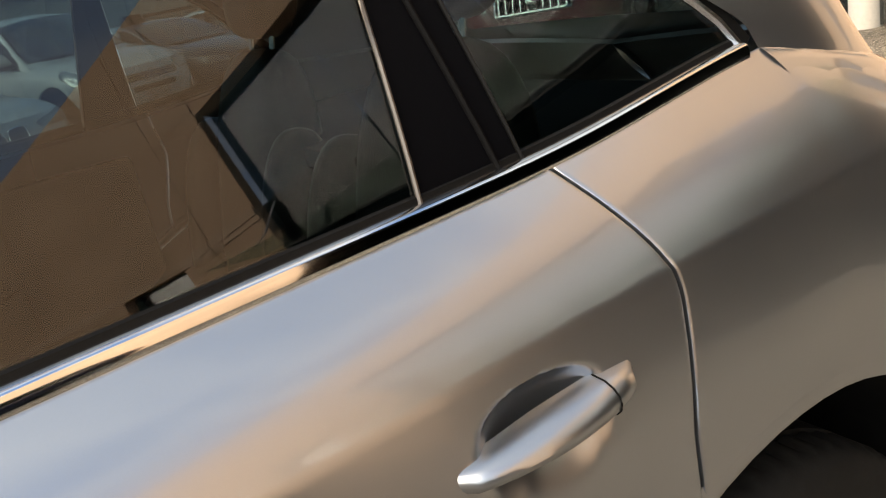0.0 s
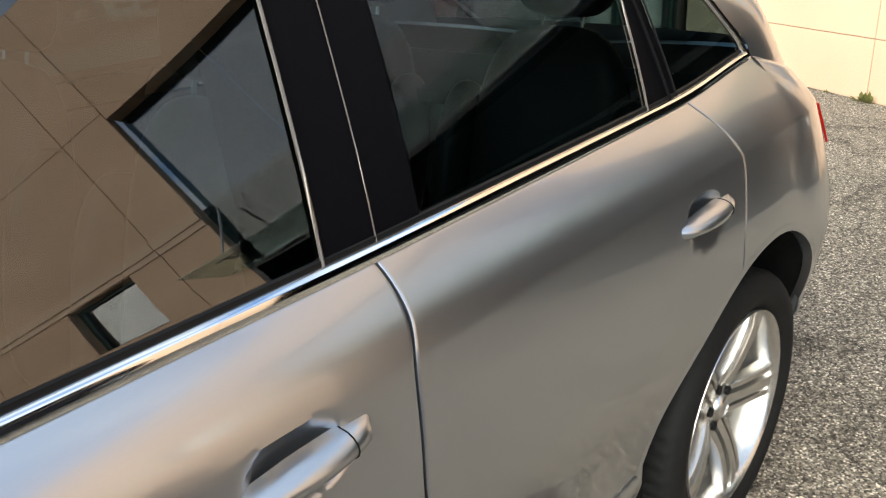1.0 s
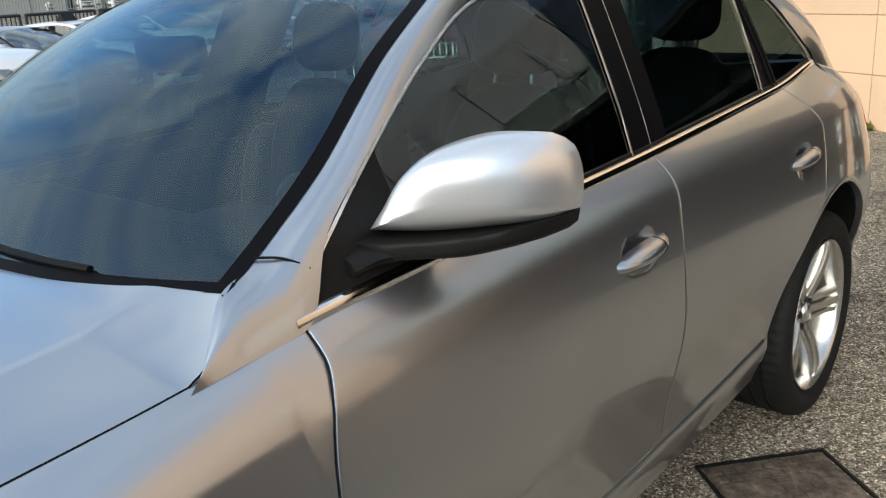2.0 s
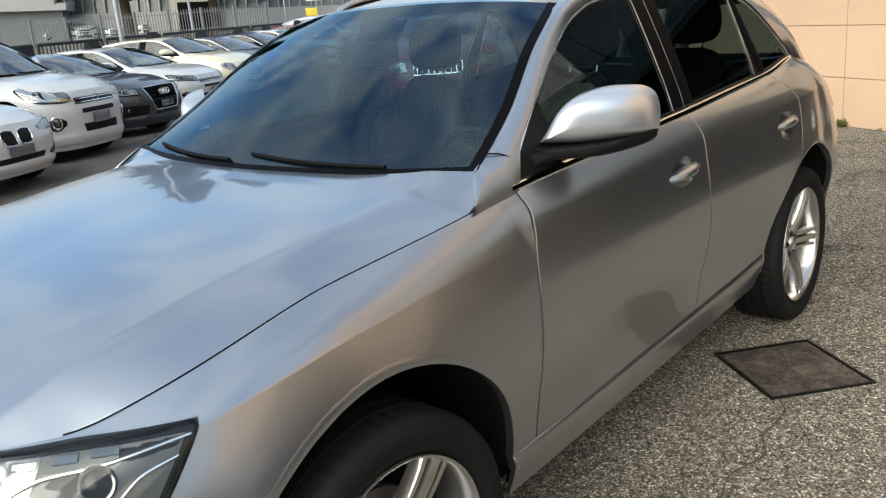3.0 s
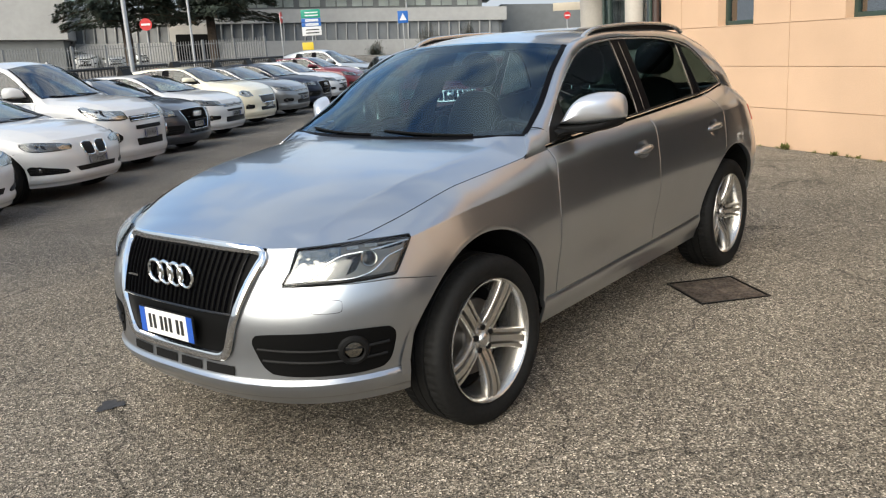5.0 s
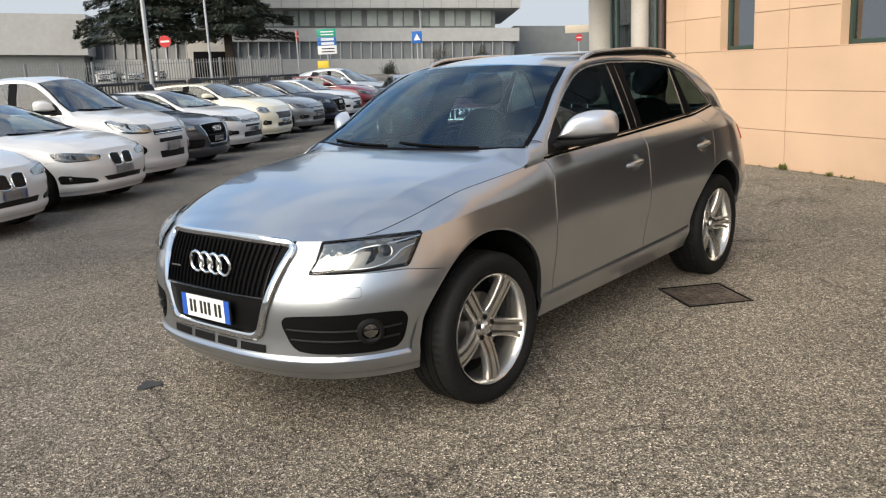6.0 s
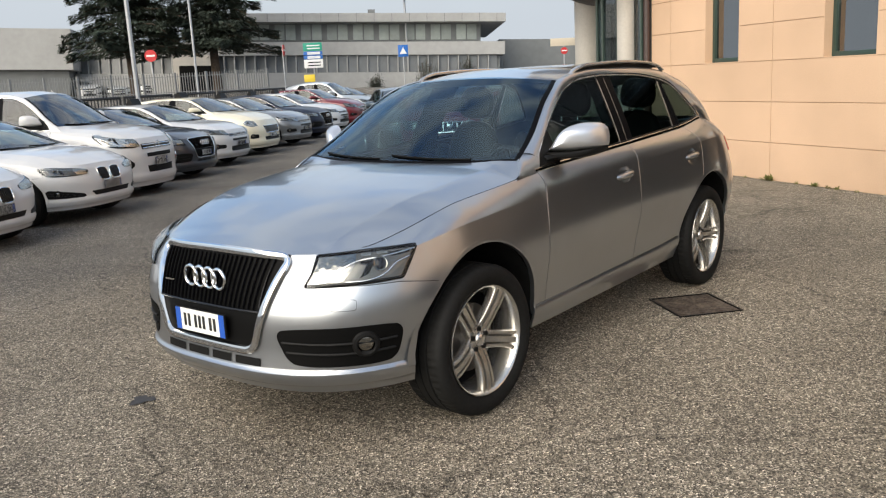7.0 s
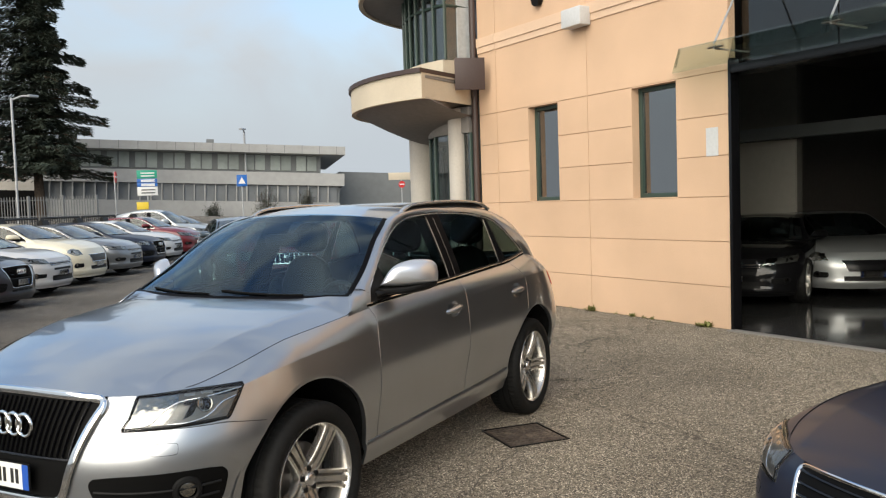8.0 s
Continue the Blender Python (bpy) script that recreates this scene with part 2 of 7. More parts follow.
# ---- cars ----
# A car's own axes: x ahead from the front axle, y to its left, z up from the ground.
# The flank is a loft over lines that run from the tail (u 0) along the side (u 1 to 2) round to the nose (u 3).
class Flank:
    POWER = 2.8

    def __init__(self):
        # front reach, rear reach, (x, half width) along the side, (u, height)
        spec = [
            (0.86, -3.60, [(-3, 0.84), (-2, 0.86), (-0.5, 0.872), (0, 0.86)], [(0, 0.42), (1, 0.36), (1.15, 0.30), (1.85, 0.295), (2.05, 0.285), (2.5, 0.285), (3, 0.285)]),
            (0.925, -3.70, [(-3, 0.890), (-2, 0.896), (-1, 0.899), (0, 0.897)], [(0, 0.52), (1, 0.47), (1.3, 0.425), (1.85, 0.400), (2, 0.39), (2.5, 0.388), (3, 0.385)]),
            (0.912, -3.70, [(-3, 0.885), (-2, 0.888), (-1, 0.892), (0, 0.886)], [(0, 0.533), (1, 0.483), (1.3, 0.439), (1.85, 0.413), (2, 0.403), (2.5, 0.40), (3, 0.398)]),
            (0.905, -3.72, [(-3, 0.915), (-2, 0.906), (-1, 0.905), (0, 0.908)], [(0, 0.62), (1, 0.60), (1.3, 0.57), (1.8, 0.508), (2, 0.50), (3, 0.48)]),
            (0.900, -3.73, [(-3, 0.935), (-2.8, 0.945), (-2, 0.941), (-1, 0.941), (-0.5, 0.939), (0, 0.940)], [(0, 0.74), (1, 0.74), (2, 0.70), (3, 0.62)]),
            (0.845, -3.64, [(-3, 0.895), (-2.8, 0.910), (-1.7, 0.914), (-0.6, 0.909), (0, 0.898)], [(0, 1.02), (0.8, 1.075), (1.1, 1.066), (1.43, 1.034), (1.8, 0.99), (2, 0.950), (2.35, 0.87), (2.6, 0.815), (3, 0.79)]),
            (0.800, -3.52, [(-3, 0.765), (-2.656, 0.790), (-1.676, 0.837), (-0.608, 0.838), (-0.4, 0.836), (0, 0.805)], [(0, 1.14), (0.7, 1.20), (1, 1.212), (1.115, 1.172), (1.44, 1.142), (1.8, 1.10), (1.867, 1.075), (2, 1.035), (2.2, 0.965), (2.38, 0.908), (2.6, 0.888), (3, 0.885)]),
        ]
        self.U = np.linspace(0, 3, 241)
        self.lines = []
        kern = np.exp(-np.linspace(-2, 2, 13) ** 2)
        kern /= kern.sum()

        def soft(v):
            return np.convolve(np.pad(v, 6, mode="reflect", reflect_type="odd"), kern, "valid")
        e = 2 / self.POWER
        for row_at, (reach, tail, width, height) in enumerate(spec):
            et = 2 / (3.2, 3.2, 3.2, 3.2, 3.0, 2.4, 2.15)[row_at]
            z = soft(np.interp(self.U, *zip(*height)))
            xs = np.linspace(-3, 0, 81)
            w = soft(np.interp(xs, *zip(*width)))
            x, y = np.zeros(241), np.zeros(241)
            x[80:161], y[80:161] = xs, w
            for i in range(81):
                a = math.radians(90 * i / 80)
                x[160 + i], y[160 + i] = reach * math.sin(a) ** e, w[-1] * max(math.cos(a), 0) ** e
                x[80 - i], y[80 - i] = -3 + (tail + 3) * math.sin(a) ** et, w[0] * max(math.cos(a), 0) ** et
            self.lines.append((x, y, z))
        self.cache = {}

    def knots(self, u):
        key = round(u, 5)
        if key not in self.cache:
            s = min(max(u, 0), 3) * 80
            i = min(int(s), 239)
            f = s - i
            pts = [[lerp(c[i], c[i + 1], f) for c in line] for line in self.lines]
            self.cache[key] = ([p[2] for p in pts], [(p[0], p[1]) for p in pts])
        return self.cache[key]

    def top(self, u):
        return self.knots(u)[0][-1]

    def bottom(self, u):
        return self.knots(u)[0][0]

    def at(self, u, z):
        zs, xy = self.knots(u)
        z = min(z, zs[-1])
        if z <= zs[2]:
            return Vector((*hermite(zs, xy, z), z))
        if z >= zs[5]:
            f = (z - zs[5]) / (zs[6] - zs[5])
            belly = 0.012 * math.sin(math.pi * f) * (0.5 + 0.5 * math.cos(math.pi * min(max(u - 1, 0), 2) / 2)) + 0.004 * math.sin(math.pi * f)
            a, b = xy[5], xy[6]
            return Vector((lerp(a[0], b[0], f), lerp(a[1], b[1], f) + (belly if u < 2.2 else belly * max(0, 2.6 - u) / 0.4), z))
        key = ("s", round(u, 5))
        if key not in self.cache:
            k = np.array(zs[2:6])
            v = np.array(xy[2:6])
            h = np.diff(k)
            a = np.zeros((4, 4))
            r = np.zeros((4, 2))
            a[0, 0] = a[3, 3] = 1
            for i in (1, 2):
                a[i, i - 1], a[i, i], a[i, i + 1] = h[i - 1], 2 * (h[i - 1] + h[i]), h[i]
                r[i] = 6 * ((v[i + 1] - v[i]) / h[i] - (v[i] - v[i - 1]) / h[i - 1])
            self.cache[key] = (k.tolist(), v.tolist(), np.linalg.solve(a, r).tolist())
        k, v, m = self.cache[key]
        i = 0
        while i < 2 and z > k[i + 1]:
            i += 1
        h = k[i + 1] - k[i]
        p, q = (k[i + 1] - z) / h, (z - k[i]) / h
        out = [p * v[i][c] + q * v[i + 1][c] + ((p**3 - p) * m[i][c] + (q**3 - q) * m[i + 1][c]) * h * h / 6 for c in (0, 1)]
        return Vector((*out, z))

    def row(self, u, lo, hi, t):
        """The height at t between lo and hi, with a row on the shoulder crease."""
        c = self.knots(u)[0][5]
        if lo < c - 0.02 and hi > c + 0.02:
            return lerp(lo, c, t / 0.66) if t < 0.66 else lerp(c, hi, (t - 0.66) / 0.34)
        return lerp(lo, hi, t)

    def normal(self, u, z):
        h = 0.004
        du = self.at(min(u + h, 3), z) - self.at(max(u - h, 0), z)
        dz = self.at(u, z + h) - self.at(u, z - h)
        return du.cross(dz).normalized() * (-1 if du.cross(dz).dot(Vector((0, 1, 0)) if u < 2.3 else Vector((1, 0.3, 0))) < 0 else 1)

    def u_of(self, y, z):
        """Where round the nose the flank has that half width."""
        lo, hi = 2.0, 3.0
        for _ in range(40):
            mid = (lo + hi) / 2
            lo, hi = (mid, hi) if self.at(mid, z).y > y else (lo, mid)
        return (lo + hi) / 2


FLANK = Flank()
ARCH, ARCH_R, ARCH_Z, REAR = 0.478, 0.480, 0.372, -2.807


def side_u(x):
    return 1 + (x + 3) / 3


def tail_u(x, z):
    """Where along the tapering tail the flank reaches that far back."""
    lo, hi = 0.3, 1.0
    for _ in range(30):
        mid = (lo + hi) / 2
        lo, hi = (mid, hi) if FLANK.at(mid, z).x < x else (lo, mid)
    return (lo + hi) / 2


def lipped(rows, depth=0.014, edge=0.002):
    """Add a rounded, turned-in lip round a patch of points."""
    def inset(a, b):
        d = (b - a).length
        return a.lerp(b, min(0.004 / d, 0.4)) if d > 1e-6 else a.copy()
    rows = [[Vector(p) for p in r] for r in rows]
    rows = [rows[0], [inset(a, b) for a, b in zip(rows[0], rows[1])]] + rows[1:-1] + [[inset(a, b) for a, b in zip(rows[-1], rows[-2])], rows[-1]]
    rows = [[r[0], inset(r[0], r[1])] + r[1:-1] + [inset(r[-1], r[-2]), r[-1]] for r in rows]
    n, m = len(rows), len(rows[0])

    def normal(i, j):
        a = rows[min(i + 2, n - 1)][j] - rows[max(i - 2, 0)][j]
        b = rows[i][min(j + 2, m - 1)] - rows[i][max(j - 2, 0)]
        return a.cross(b)
    ref = normal(n // 2, m // 2).normalized()
    flip = -1 if ref.dot(rows[n // 2][m // 2] - Vector((rows[n // 2][m // 2].x * 0.6 - 0.4, 0, 0.6))) < 0 else 1
    inner = {}
    for i in range(n):
        for j in range(m):
            if i in (0, n - 1) or j in (0, m - 1):
                k = normal(i, j)
                k = (k.normalized() if k.length > 1e-9 else ref) * flip
                inner[i, j] = k
    out = []
    for i in range(-2, n + 2):
        line = []
        for j in range(-2, m + 2):
            ii, jj = min(max(i, 0), n - 1), min(max(j, 0), m - 1)
            p = rows[ii][jj]
            over = max(abs(i - ii), abs(j - jj))
            if over:
                a = rows[min(max(ii, 2), n - 3)][min(max(jj, 2), m - 3)] - p
                out_dir = -a.normalized() * edge if a.length > 1e-9 else Vector()
                p = p + out_dir * (0.7 if over == 1 else 1.0) - inner[ii, jj] * (edge * 0.5 if over == 1 else depth)
            line.append(p)
        out.append(line)
    return out


class Car:
    """Builds a car's parts, bent by the maps that make it another model."""

    def __init__(self, root, paint_mat, bend=None, fine=1.0):
        self.root, self.paint, self.bend, self.fine = root, paint_mat, bend, fine

    def put(self, name, bm, mat, parent=None, label="", smooth=True, bend=True):
        if bend and self.bend:
            for v in bm.verts:
                v.co = self.bend(v.co)
        return part(name, bm, mat, parent or self.root, label, smooth)

    def patch(self, rows, side, lip=True):
        bm = bmesh.new()
        if lip:
            rows = lipped(rows)
        grid(bm, [[Vector((p.x, p.y * side, p.z)) for p in r] for r in rows])
        return bm

    def n(self, k):
        return max(5, int(k * self.fine))


def levels(n):
    """n even steps from 0 to 1, drawn close together about the shoulder crease."""
    ts = [k / (n - 1) for k in range(n)]
    if n > 16:
        i = round(0.66 * (n - 1))
        ts[i - 1], ts[i], ts[i + 1] = 0.648, 0.66, 0.678
    return ts


def columns(us, lo, hi, n):
    """A flank patch from columns at us, between heights lo(u) and hi(u)."""
    return [[FLANK.at(u, FLANK.row(u, lo(u), hi(u), t)) for t in levels(n)] for u in us]


def arch_low(x, centre, floor):
    d, r = abs(x - centre), ARCH if centre == 0 else ARCH_R
    return max(floor, ARCH_Z + math.sqrt(max(r**2 - d * d, 0))) if d < r else floor


def spread(a, b, n):
    return [lerp(a, b, k / (n - 1)) for k in range(n)]


GLASS_TOP = [(-0.600, 1.118), (-0.80, 1.262), (-1.05, 1.415), (-1.25, 1.505), (-1.45, 1.548), (-1.75, 1.563), (-2.15, 1.556), (-2.45, 1.528), (-2.66, 1.487), (-2.80, 1.404), (-2.90, 1.314), (-2.955, 1.262), (-2.984, 1.228), (-2.992, 1.206)]


def belt(x):
    p = FLANK.at(side_u(x), 9.0)
    return p


def window_y(x, z):
    """Half width of the side windows' surface."""
    b = belt(x)
    s = min(max((z - b.z) / (1.56 - b.z), -0.2), 1.3)
    return b.y - 0.004 - (b.y - 0.625) * (max(s, 0) ** 1.12)


def window_top(x):
    xs, zs = zip(*GLASS_TOP)
    return hermite([-v for v in xs], [(z,) for z in zs], -x)[0]


ROOF_EDGE = [(-1.225, 0.606, 1.548), (-1.62, 0.565, 1.603), (-2.15, 0.560, 1.610), (-2.5, 0.555, 1.597), (-2.8, 0.545, 1.570), (-3.04, 0.525, 1.530), (-3.22, 0.510, 1.490)]
SCREEN_SIDE = [(-0.535, 0.777, 1.160), (-0.58, 0.768, 1.180), (-0.765, 0.730, 1.282), (-0.988, 0.668, 1.433), (-1.130, 0.634, 1.508), (-1.225, 0.606, 1.548)]
PILLAR_IN = [(-0.365, 0.832, 1.076), (-0.44, 0.803, 1.122), (-0.575, 0.769, 1.178), (-0.66, 0.752, 1.222), (-0.765, 0.730, 1.282), (-0.988, 0.668, 1.433), (-1.130, 0.634, 1.508)] + ROOF_EDGE + [(-3.345, 0.580, 1.325), (-3.452, 0.626, 1.10)]


def pillar_lines(n):
    """The two edges of the body frame that runs from the wing up the screen pillar, over the doors and down the rear pillar."""
    xs = (-0.70, -0.80, -1.05, -1.25, -1.45, -1.75, -2.15, -2.45, -2.66, -2.80, -2.92)
    outer = [tuple(FLANK.at(side_u(x), FLANK.top(side_u(x)) - 0.007) + Vector((0, 0.0016, 0))) for x in (-0.420, -0.50, -0.612)] + [(x, window_y(x, window_top(x)) + 0.006, window_top(x) + 0.010) for x in xs] + [(-3.003, window_y(-2.99, 1.240) + 0.006, 1.240), tuple(FLANK.at(0.985, 9.0))]
    ks = list(range(len(outer)))
    top = len(ks) - 1
    inner = [bonnet_corner(-0.445), bonnet_corner(-0.530, 0.003)] + PILLAR_IN[2:]
    return ([Vector(hermite(ks, pts, top * i / (n - 1))) for i in range(n)] for pts in (outer, inner))


HOOD_MID = [(-0.47, 1.150), (-0.2, 1.138), (0.1, 1.105), (0.35, 1.055), (0.55, 0.995), (0.7, 0.938), (0.8, 0.889)]


def fold_at(x):
    """How far out, as a share of the half width, the bonnet's fold runs."""
    return (0.66 - 0.10 * max(0, (x + 0.1) / 0.7) ** 1.6) / max(FLANK.at(u_hood(x), 9.0).y, 1e-3)


def hood_z(x, y):
    """The bonnet's height, with a fold towards each side."""
    u = u_hood(x)
    seam = FLANK.at(u, 9.0)
    mid = hermite([a for a, _ in HOOD_MID], [(b,) for _, b in HOOD_MID], x)[0]
    t = min(abs(y) / max(seam.y, 1e-3), 1)
    soft_form = 1 - t**2.3
    c = fold_at(x)
    sharp = min(1, max(0, (0.93 - c) / 0.12))
    if sharp == 0:
        return seam.z + (mid - seam.z) * soft_form
    high = 1 - c**2.3 + 0.15
    folded = 1 - (1 - high) * (t / c) ** 2.2 if t < c else high * (1 - ((t - c) / (1 - c)) ** 1.15)
    ridge = 0.012 * sharp * (t / c if t < c else (1 - t) / (1 - c))
    return seam.z + (mid - seam.z) * lerp(soft_form, folded, sharp) + ridge


def corner_in(x):
    """How far the bonnet's rear corner is cut back towards the screen."""
    d = min(max(0, -0.43 - x), 0.104)
    return 0.92 * (0.108 - math.sqrt(0.108**2 - d * d))


def corner_rise(x):
    return 0.054 * (max(0, -0.41 - x) / 0.12) ** 1.5


def bonnet_corner(x, out=0.006):
    seam = FLANK.at(side_u(x), 9.0)
    y = seam.y - 0.003 - corner_in(x)
    return (x, y + out, hood_z(x, y) - 0.001 + corner_rise(x))


def u_hood(x):
    if x <= 0:
        return side_u(x)
    s = min(max(x / 0.80, 0), 1) ** (FLANK.POWER / 2)
    return 2 + math.degrees(math.asin(min(s, 1))) / 90


def wheel_meshes(fine=1.0):
    """Tyre, rim, spoke, hub, disc as meshes about the wheel's centre; y points outwards."""
    steps = int(180 * fine) // 3 * 3
    tyre = lathe(bmesh.new(), [(0.262, -0.10), (0.300, -0.125), (0.345, -0.122), (0.358, -0.108), (0.3655, -0.09), (0.3655, -0.052), (0.357, -0.050), (0.357, -0.044), (0.366, -0.042), (0.366, -0.004),
                               (0.357, -0.003), (0.357, 0.003), (0.366, 0.004), (0.366, 0.042), (0.357, 0.044), (0.357, 0.050), (0.3655, 0.052), (0.3655, 0.09), (0.358, 0.108),
                               (0.345, 0.122), (0.318, 0.128), (0.296, 0.125), (0.275, 0.112), (0.266, 0.100)], steps)
    for v in tyre.verts:
        if abs(v.co.y) > 0.05 and math.hypot(v.co.x, v.co.z) > 0.36:
            k = round(math.atan2(v.co.x, v.co.z) / (2 * math.pi) * steps)
            if k % 3 == 0:
                v.co.x *= 0.985
                v.co.z *= 0.985
    rim = lathe(bmesh.new(), [(0.235, -0.10), (0.247, -0.02), (0.250, 0.06), (0.252, 0.088), (0.262, 0.094), (0.266, 0.104), (0.2685, 0.112), (0.2665, 0.117), (0.262, 0.115), (0.256, 0.104), (0.246, 0.080), (0.240, 0.02), (0.228, -0.10)], steps)
    spoke = bmesh.new()
    rows = []
    prof = [(-0.5, -0.030), (-0.5, 0.000), (-0.46, 0.006), (-0.30, 0.006), (-0.27, -0.0199), (-0.18, -0.0199), (-0.15, 0.010), (0.15, 0.010), (0.18, -0.0199), (0.27, -0.0199), (0.30, 0.006), (0.46, 0.006), (0.5, 0.0), (0.5, -0.030)]
    for k in range(12):
        s = k / 11
        r = lerp(0.052, 0.256, s)
        width = 0.079 + 0.020 * s**2 + 0.010 * (1 - s) ** 3
        face = 0.062 + 0.020 * math.sin(s * math.pi * 0.62) + 0.016 * s
        deep = 0.4 + 0.6 * min(1, 4 * s) * (1 if s < 0.9 else 0.6)
        rows.append([Vector((w * width + 0.012 * math.sin(s * 2.2), face + ((d * deep if d > -0.015 else d * 2.4 * deep) if d > -0.02 else d), r)) for w, d in prof])
    grid(spoke, rows)
    hub = lathe(bmesh.new(), [(0.001, 0.080), (0.028, 0.080), (0.033, 0.076), (0.036, 0.066), (0.060, 0.064), (0.074, 0.056), (0.082, 0.030), (0.082, 0.0)], 30)
    cap = lathe(bmesh.new(), [(0.001, 0.084), (0.024, 0.083), (0.029, 0.079)], 24)
    disc = lathe(bmesh.new(), [(0.08, 0.012), (0.165, 0.012), (0.168, 0.0), (0.165, -0.012), (0.08, -0.012)], 40)
    bolt = lathe(bmesh.new(), [(0.001, 0.067), (0.013, 0.067), (0.014, 0.058)], 10)
    liner = lathe(bmesh.new(), [(0.001, -0.03), (0.23, -0.03), (0.235, -0.06)], 30)
    return {k: mesh_of(k, b, m) for k, b, m in (("tyre", tyre, M["rubber"]), ("rim", rim, M["alloy"]), ("spoke", spoke, M["alloy"]), ("hub", hub, M["alloy"]), ("hub_cap", cap, M["satin"]),
                                               ("brake_disc", disc, M["disc"]), ("wheel_bolt", bolt, M["plastic"]), ("backing", liner, M["underside"]))}


WHEEL_FINE, WHEEL_COARSE = wheel_meshes(1.0), wheel_meshes(0.5)


def add_wheel(root, meshes, x, y, side, turn=0.0, size=1.0, steer=0.0):
    holder = new("wheel", meshes["tyre"])
    holder.parent = root
    m = pose(x, y, 0.366 * size, 0, 0, steer) @ (Matrix.Identity(4) if side > 0 else pose(0, 0, 0, 0, 0, 180)) @ Matrix.Rotation(turn, 4, "Y") @ Matrix.Diagonal((size, 1, size, 1))
    holder.matrix_local = m

    def sub(name, rot=0.0, off=None):
        ob = new(name, meshes[name])
        ob.parent = holder
        ob.matrix_local = Matrix.Rotation(rot, 4, "Y") @ (Matrix.Translation(off) if off else Matrix.Identity(4))
    sub("rim")
    sub("hub")
    sub("hub_cap")
    sub("brake_disc")
    sub("backing")
    for k in range(5):
        a = 2 * math.pi * k / 5
        sub("spoke", a)
        sub("wheel_bolt", a + math.pi / 5, (0, 0.004, 0.052))
    return holder


def flank_quad(corners, nu, nz, off, bulge=0.0, squash=0.0):
    """A patch laid off flank between four corners (u, z): top inner, top outer, bottom outer, bottom inner."""
    (a, b, c, d) = corners
    rows = []
    for i in range(nz):
        t = i / (nz - 1)
        row = []
        for j in range(nu):
            s = j / (nu - 1)
            p, q = 2 * s - 1, 2 * i / (nz - 1) - 1
            s = 0.5 + 0.5 * p * math.sqrt(1 - squash * q**4)
            t = 0.5 + 0.5 * q * math.sqrt(1 - squash * p**4)
            u = lerp(lerp(a[0], b[0], s), lerp(d[0], c[0], s), t)
            z = lerp(lerp(a[1], b[1], s), lerp(d[1], c[1], s), t)
            z = min(z, FLANK.top(u) + 0.004)
            row.append(FLANK.at(u, z) + FLANK.normal(u, z - 0.006) * (off + bulge * math.sin(math.pi * s) ** 0.5 * math.sin(math.pi * t) ** 0.5))
        rows.append(row)
    return rows


def skirt(rows, depth):
    """Close a patch's rim by pulling it back by depth along x and y."""
    def back(p):
        d = Vector((p.x + 0.6, p.y, 0)).normalized()
        return p - d * depth
    rows = [[r[0]] + r + [r[-1]] for r in rows]
    rows = [rows[0]] + rows + [rows[-1]]
    n, m = len(rows), len(rows[0])
    return [[back(p) if i in (0, n - 1) or j in (0, m - 1) else p for j, p in enumerate(r)] for i, r in enumerate(rows)]


def mirrored(rows, side):
    return [[Vector((p.x, p.y * side, p.z)) for p in r] for r in rows]


def gridded(rows):
    bm = bmesh.new()
    grid(bm, rows)
    return bm


def grille_path(half_top, half_low, z_top, z_low, off, round_by=0.05, n=6):
    """A closed path on the nose: a trapezoid with rounded corners."""
    corners = [(-half_top, z_top), (half_top, z_top), (half_low, z_low), (-half_low, z_low)]
    path = []
    for k in range(4):
        p0, p1, p2 = (Vector((*corners[(k + d) % 4], 0)) for d in (-1, 0, 1))
        a, b = p1 + (p0 - p1).normalized() * round_by, p1 + (p2 - p1).normalized() * round_by
        for i in range(n + 1):
            s = i / n
            path.append((1 - s) ** 2 * a + 2 * s * (1 - s) * p1 + s * s * b)
    dense = []
    for a, b in zip(path, path[1:] + path[:1]):
        k = max(1, int((b - a).length / 0.05))
        dense += [a.lerp(b, i / k) for i in range(k)]
    return [nose_point(p.x, p.y, off) for p in dense]


def nose_point(y, z, off=0.0):
    z = min(z, 0.93)
    u = FLANK.u_of(abs(y), min(z, FLANK.top(2.8)))
    p = FLANK.at(u, min(z, FLANK.top(u)))
    n = FLANK.normal(u, min(z, FLANK.top(u)) - 0.004)
    return Vector((p.x + n.x * off, (abs(p.y) + n.y * off) * (1 if y >= 0 else -1), z))


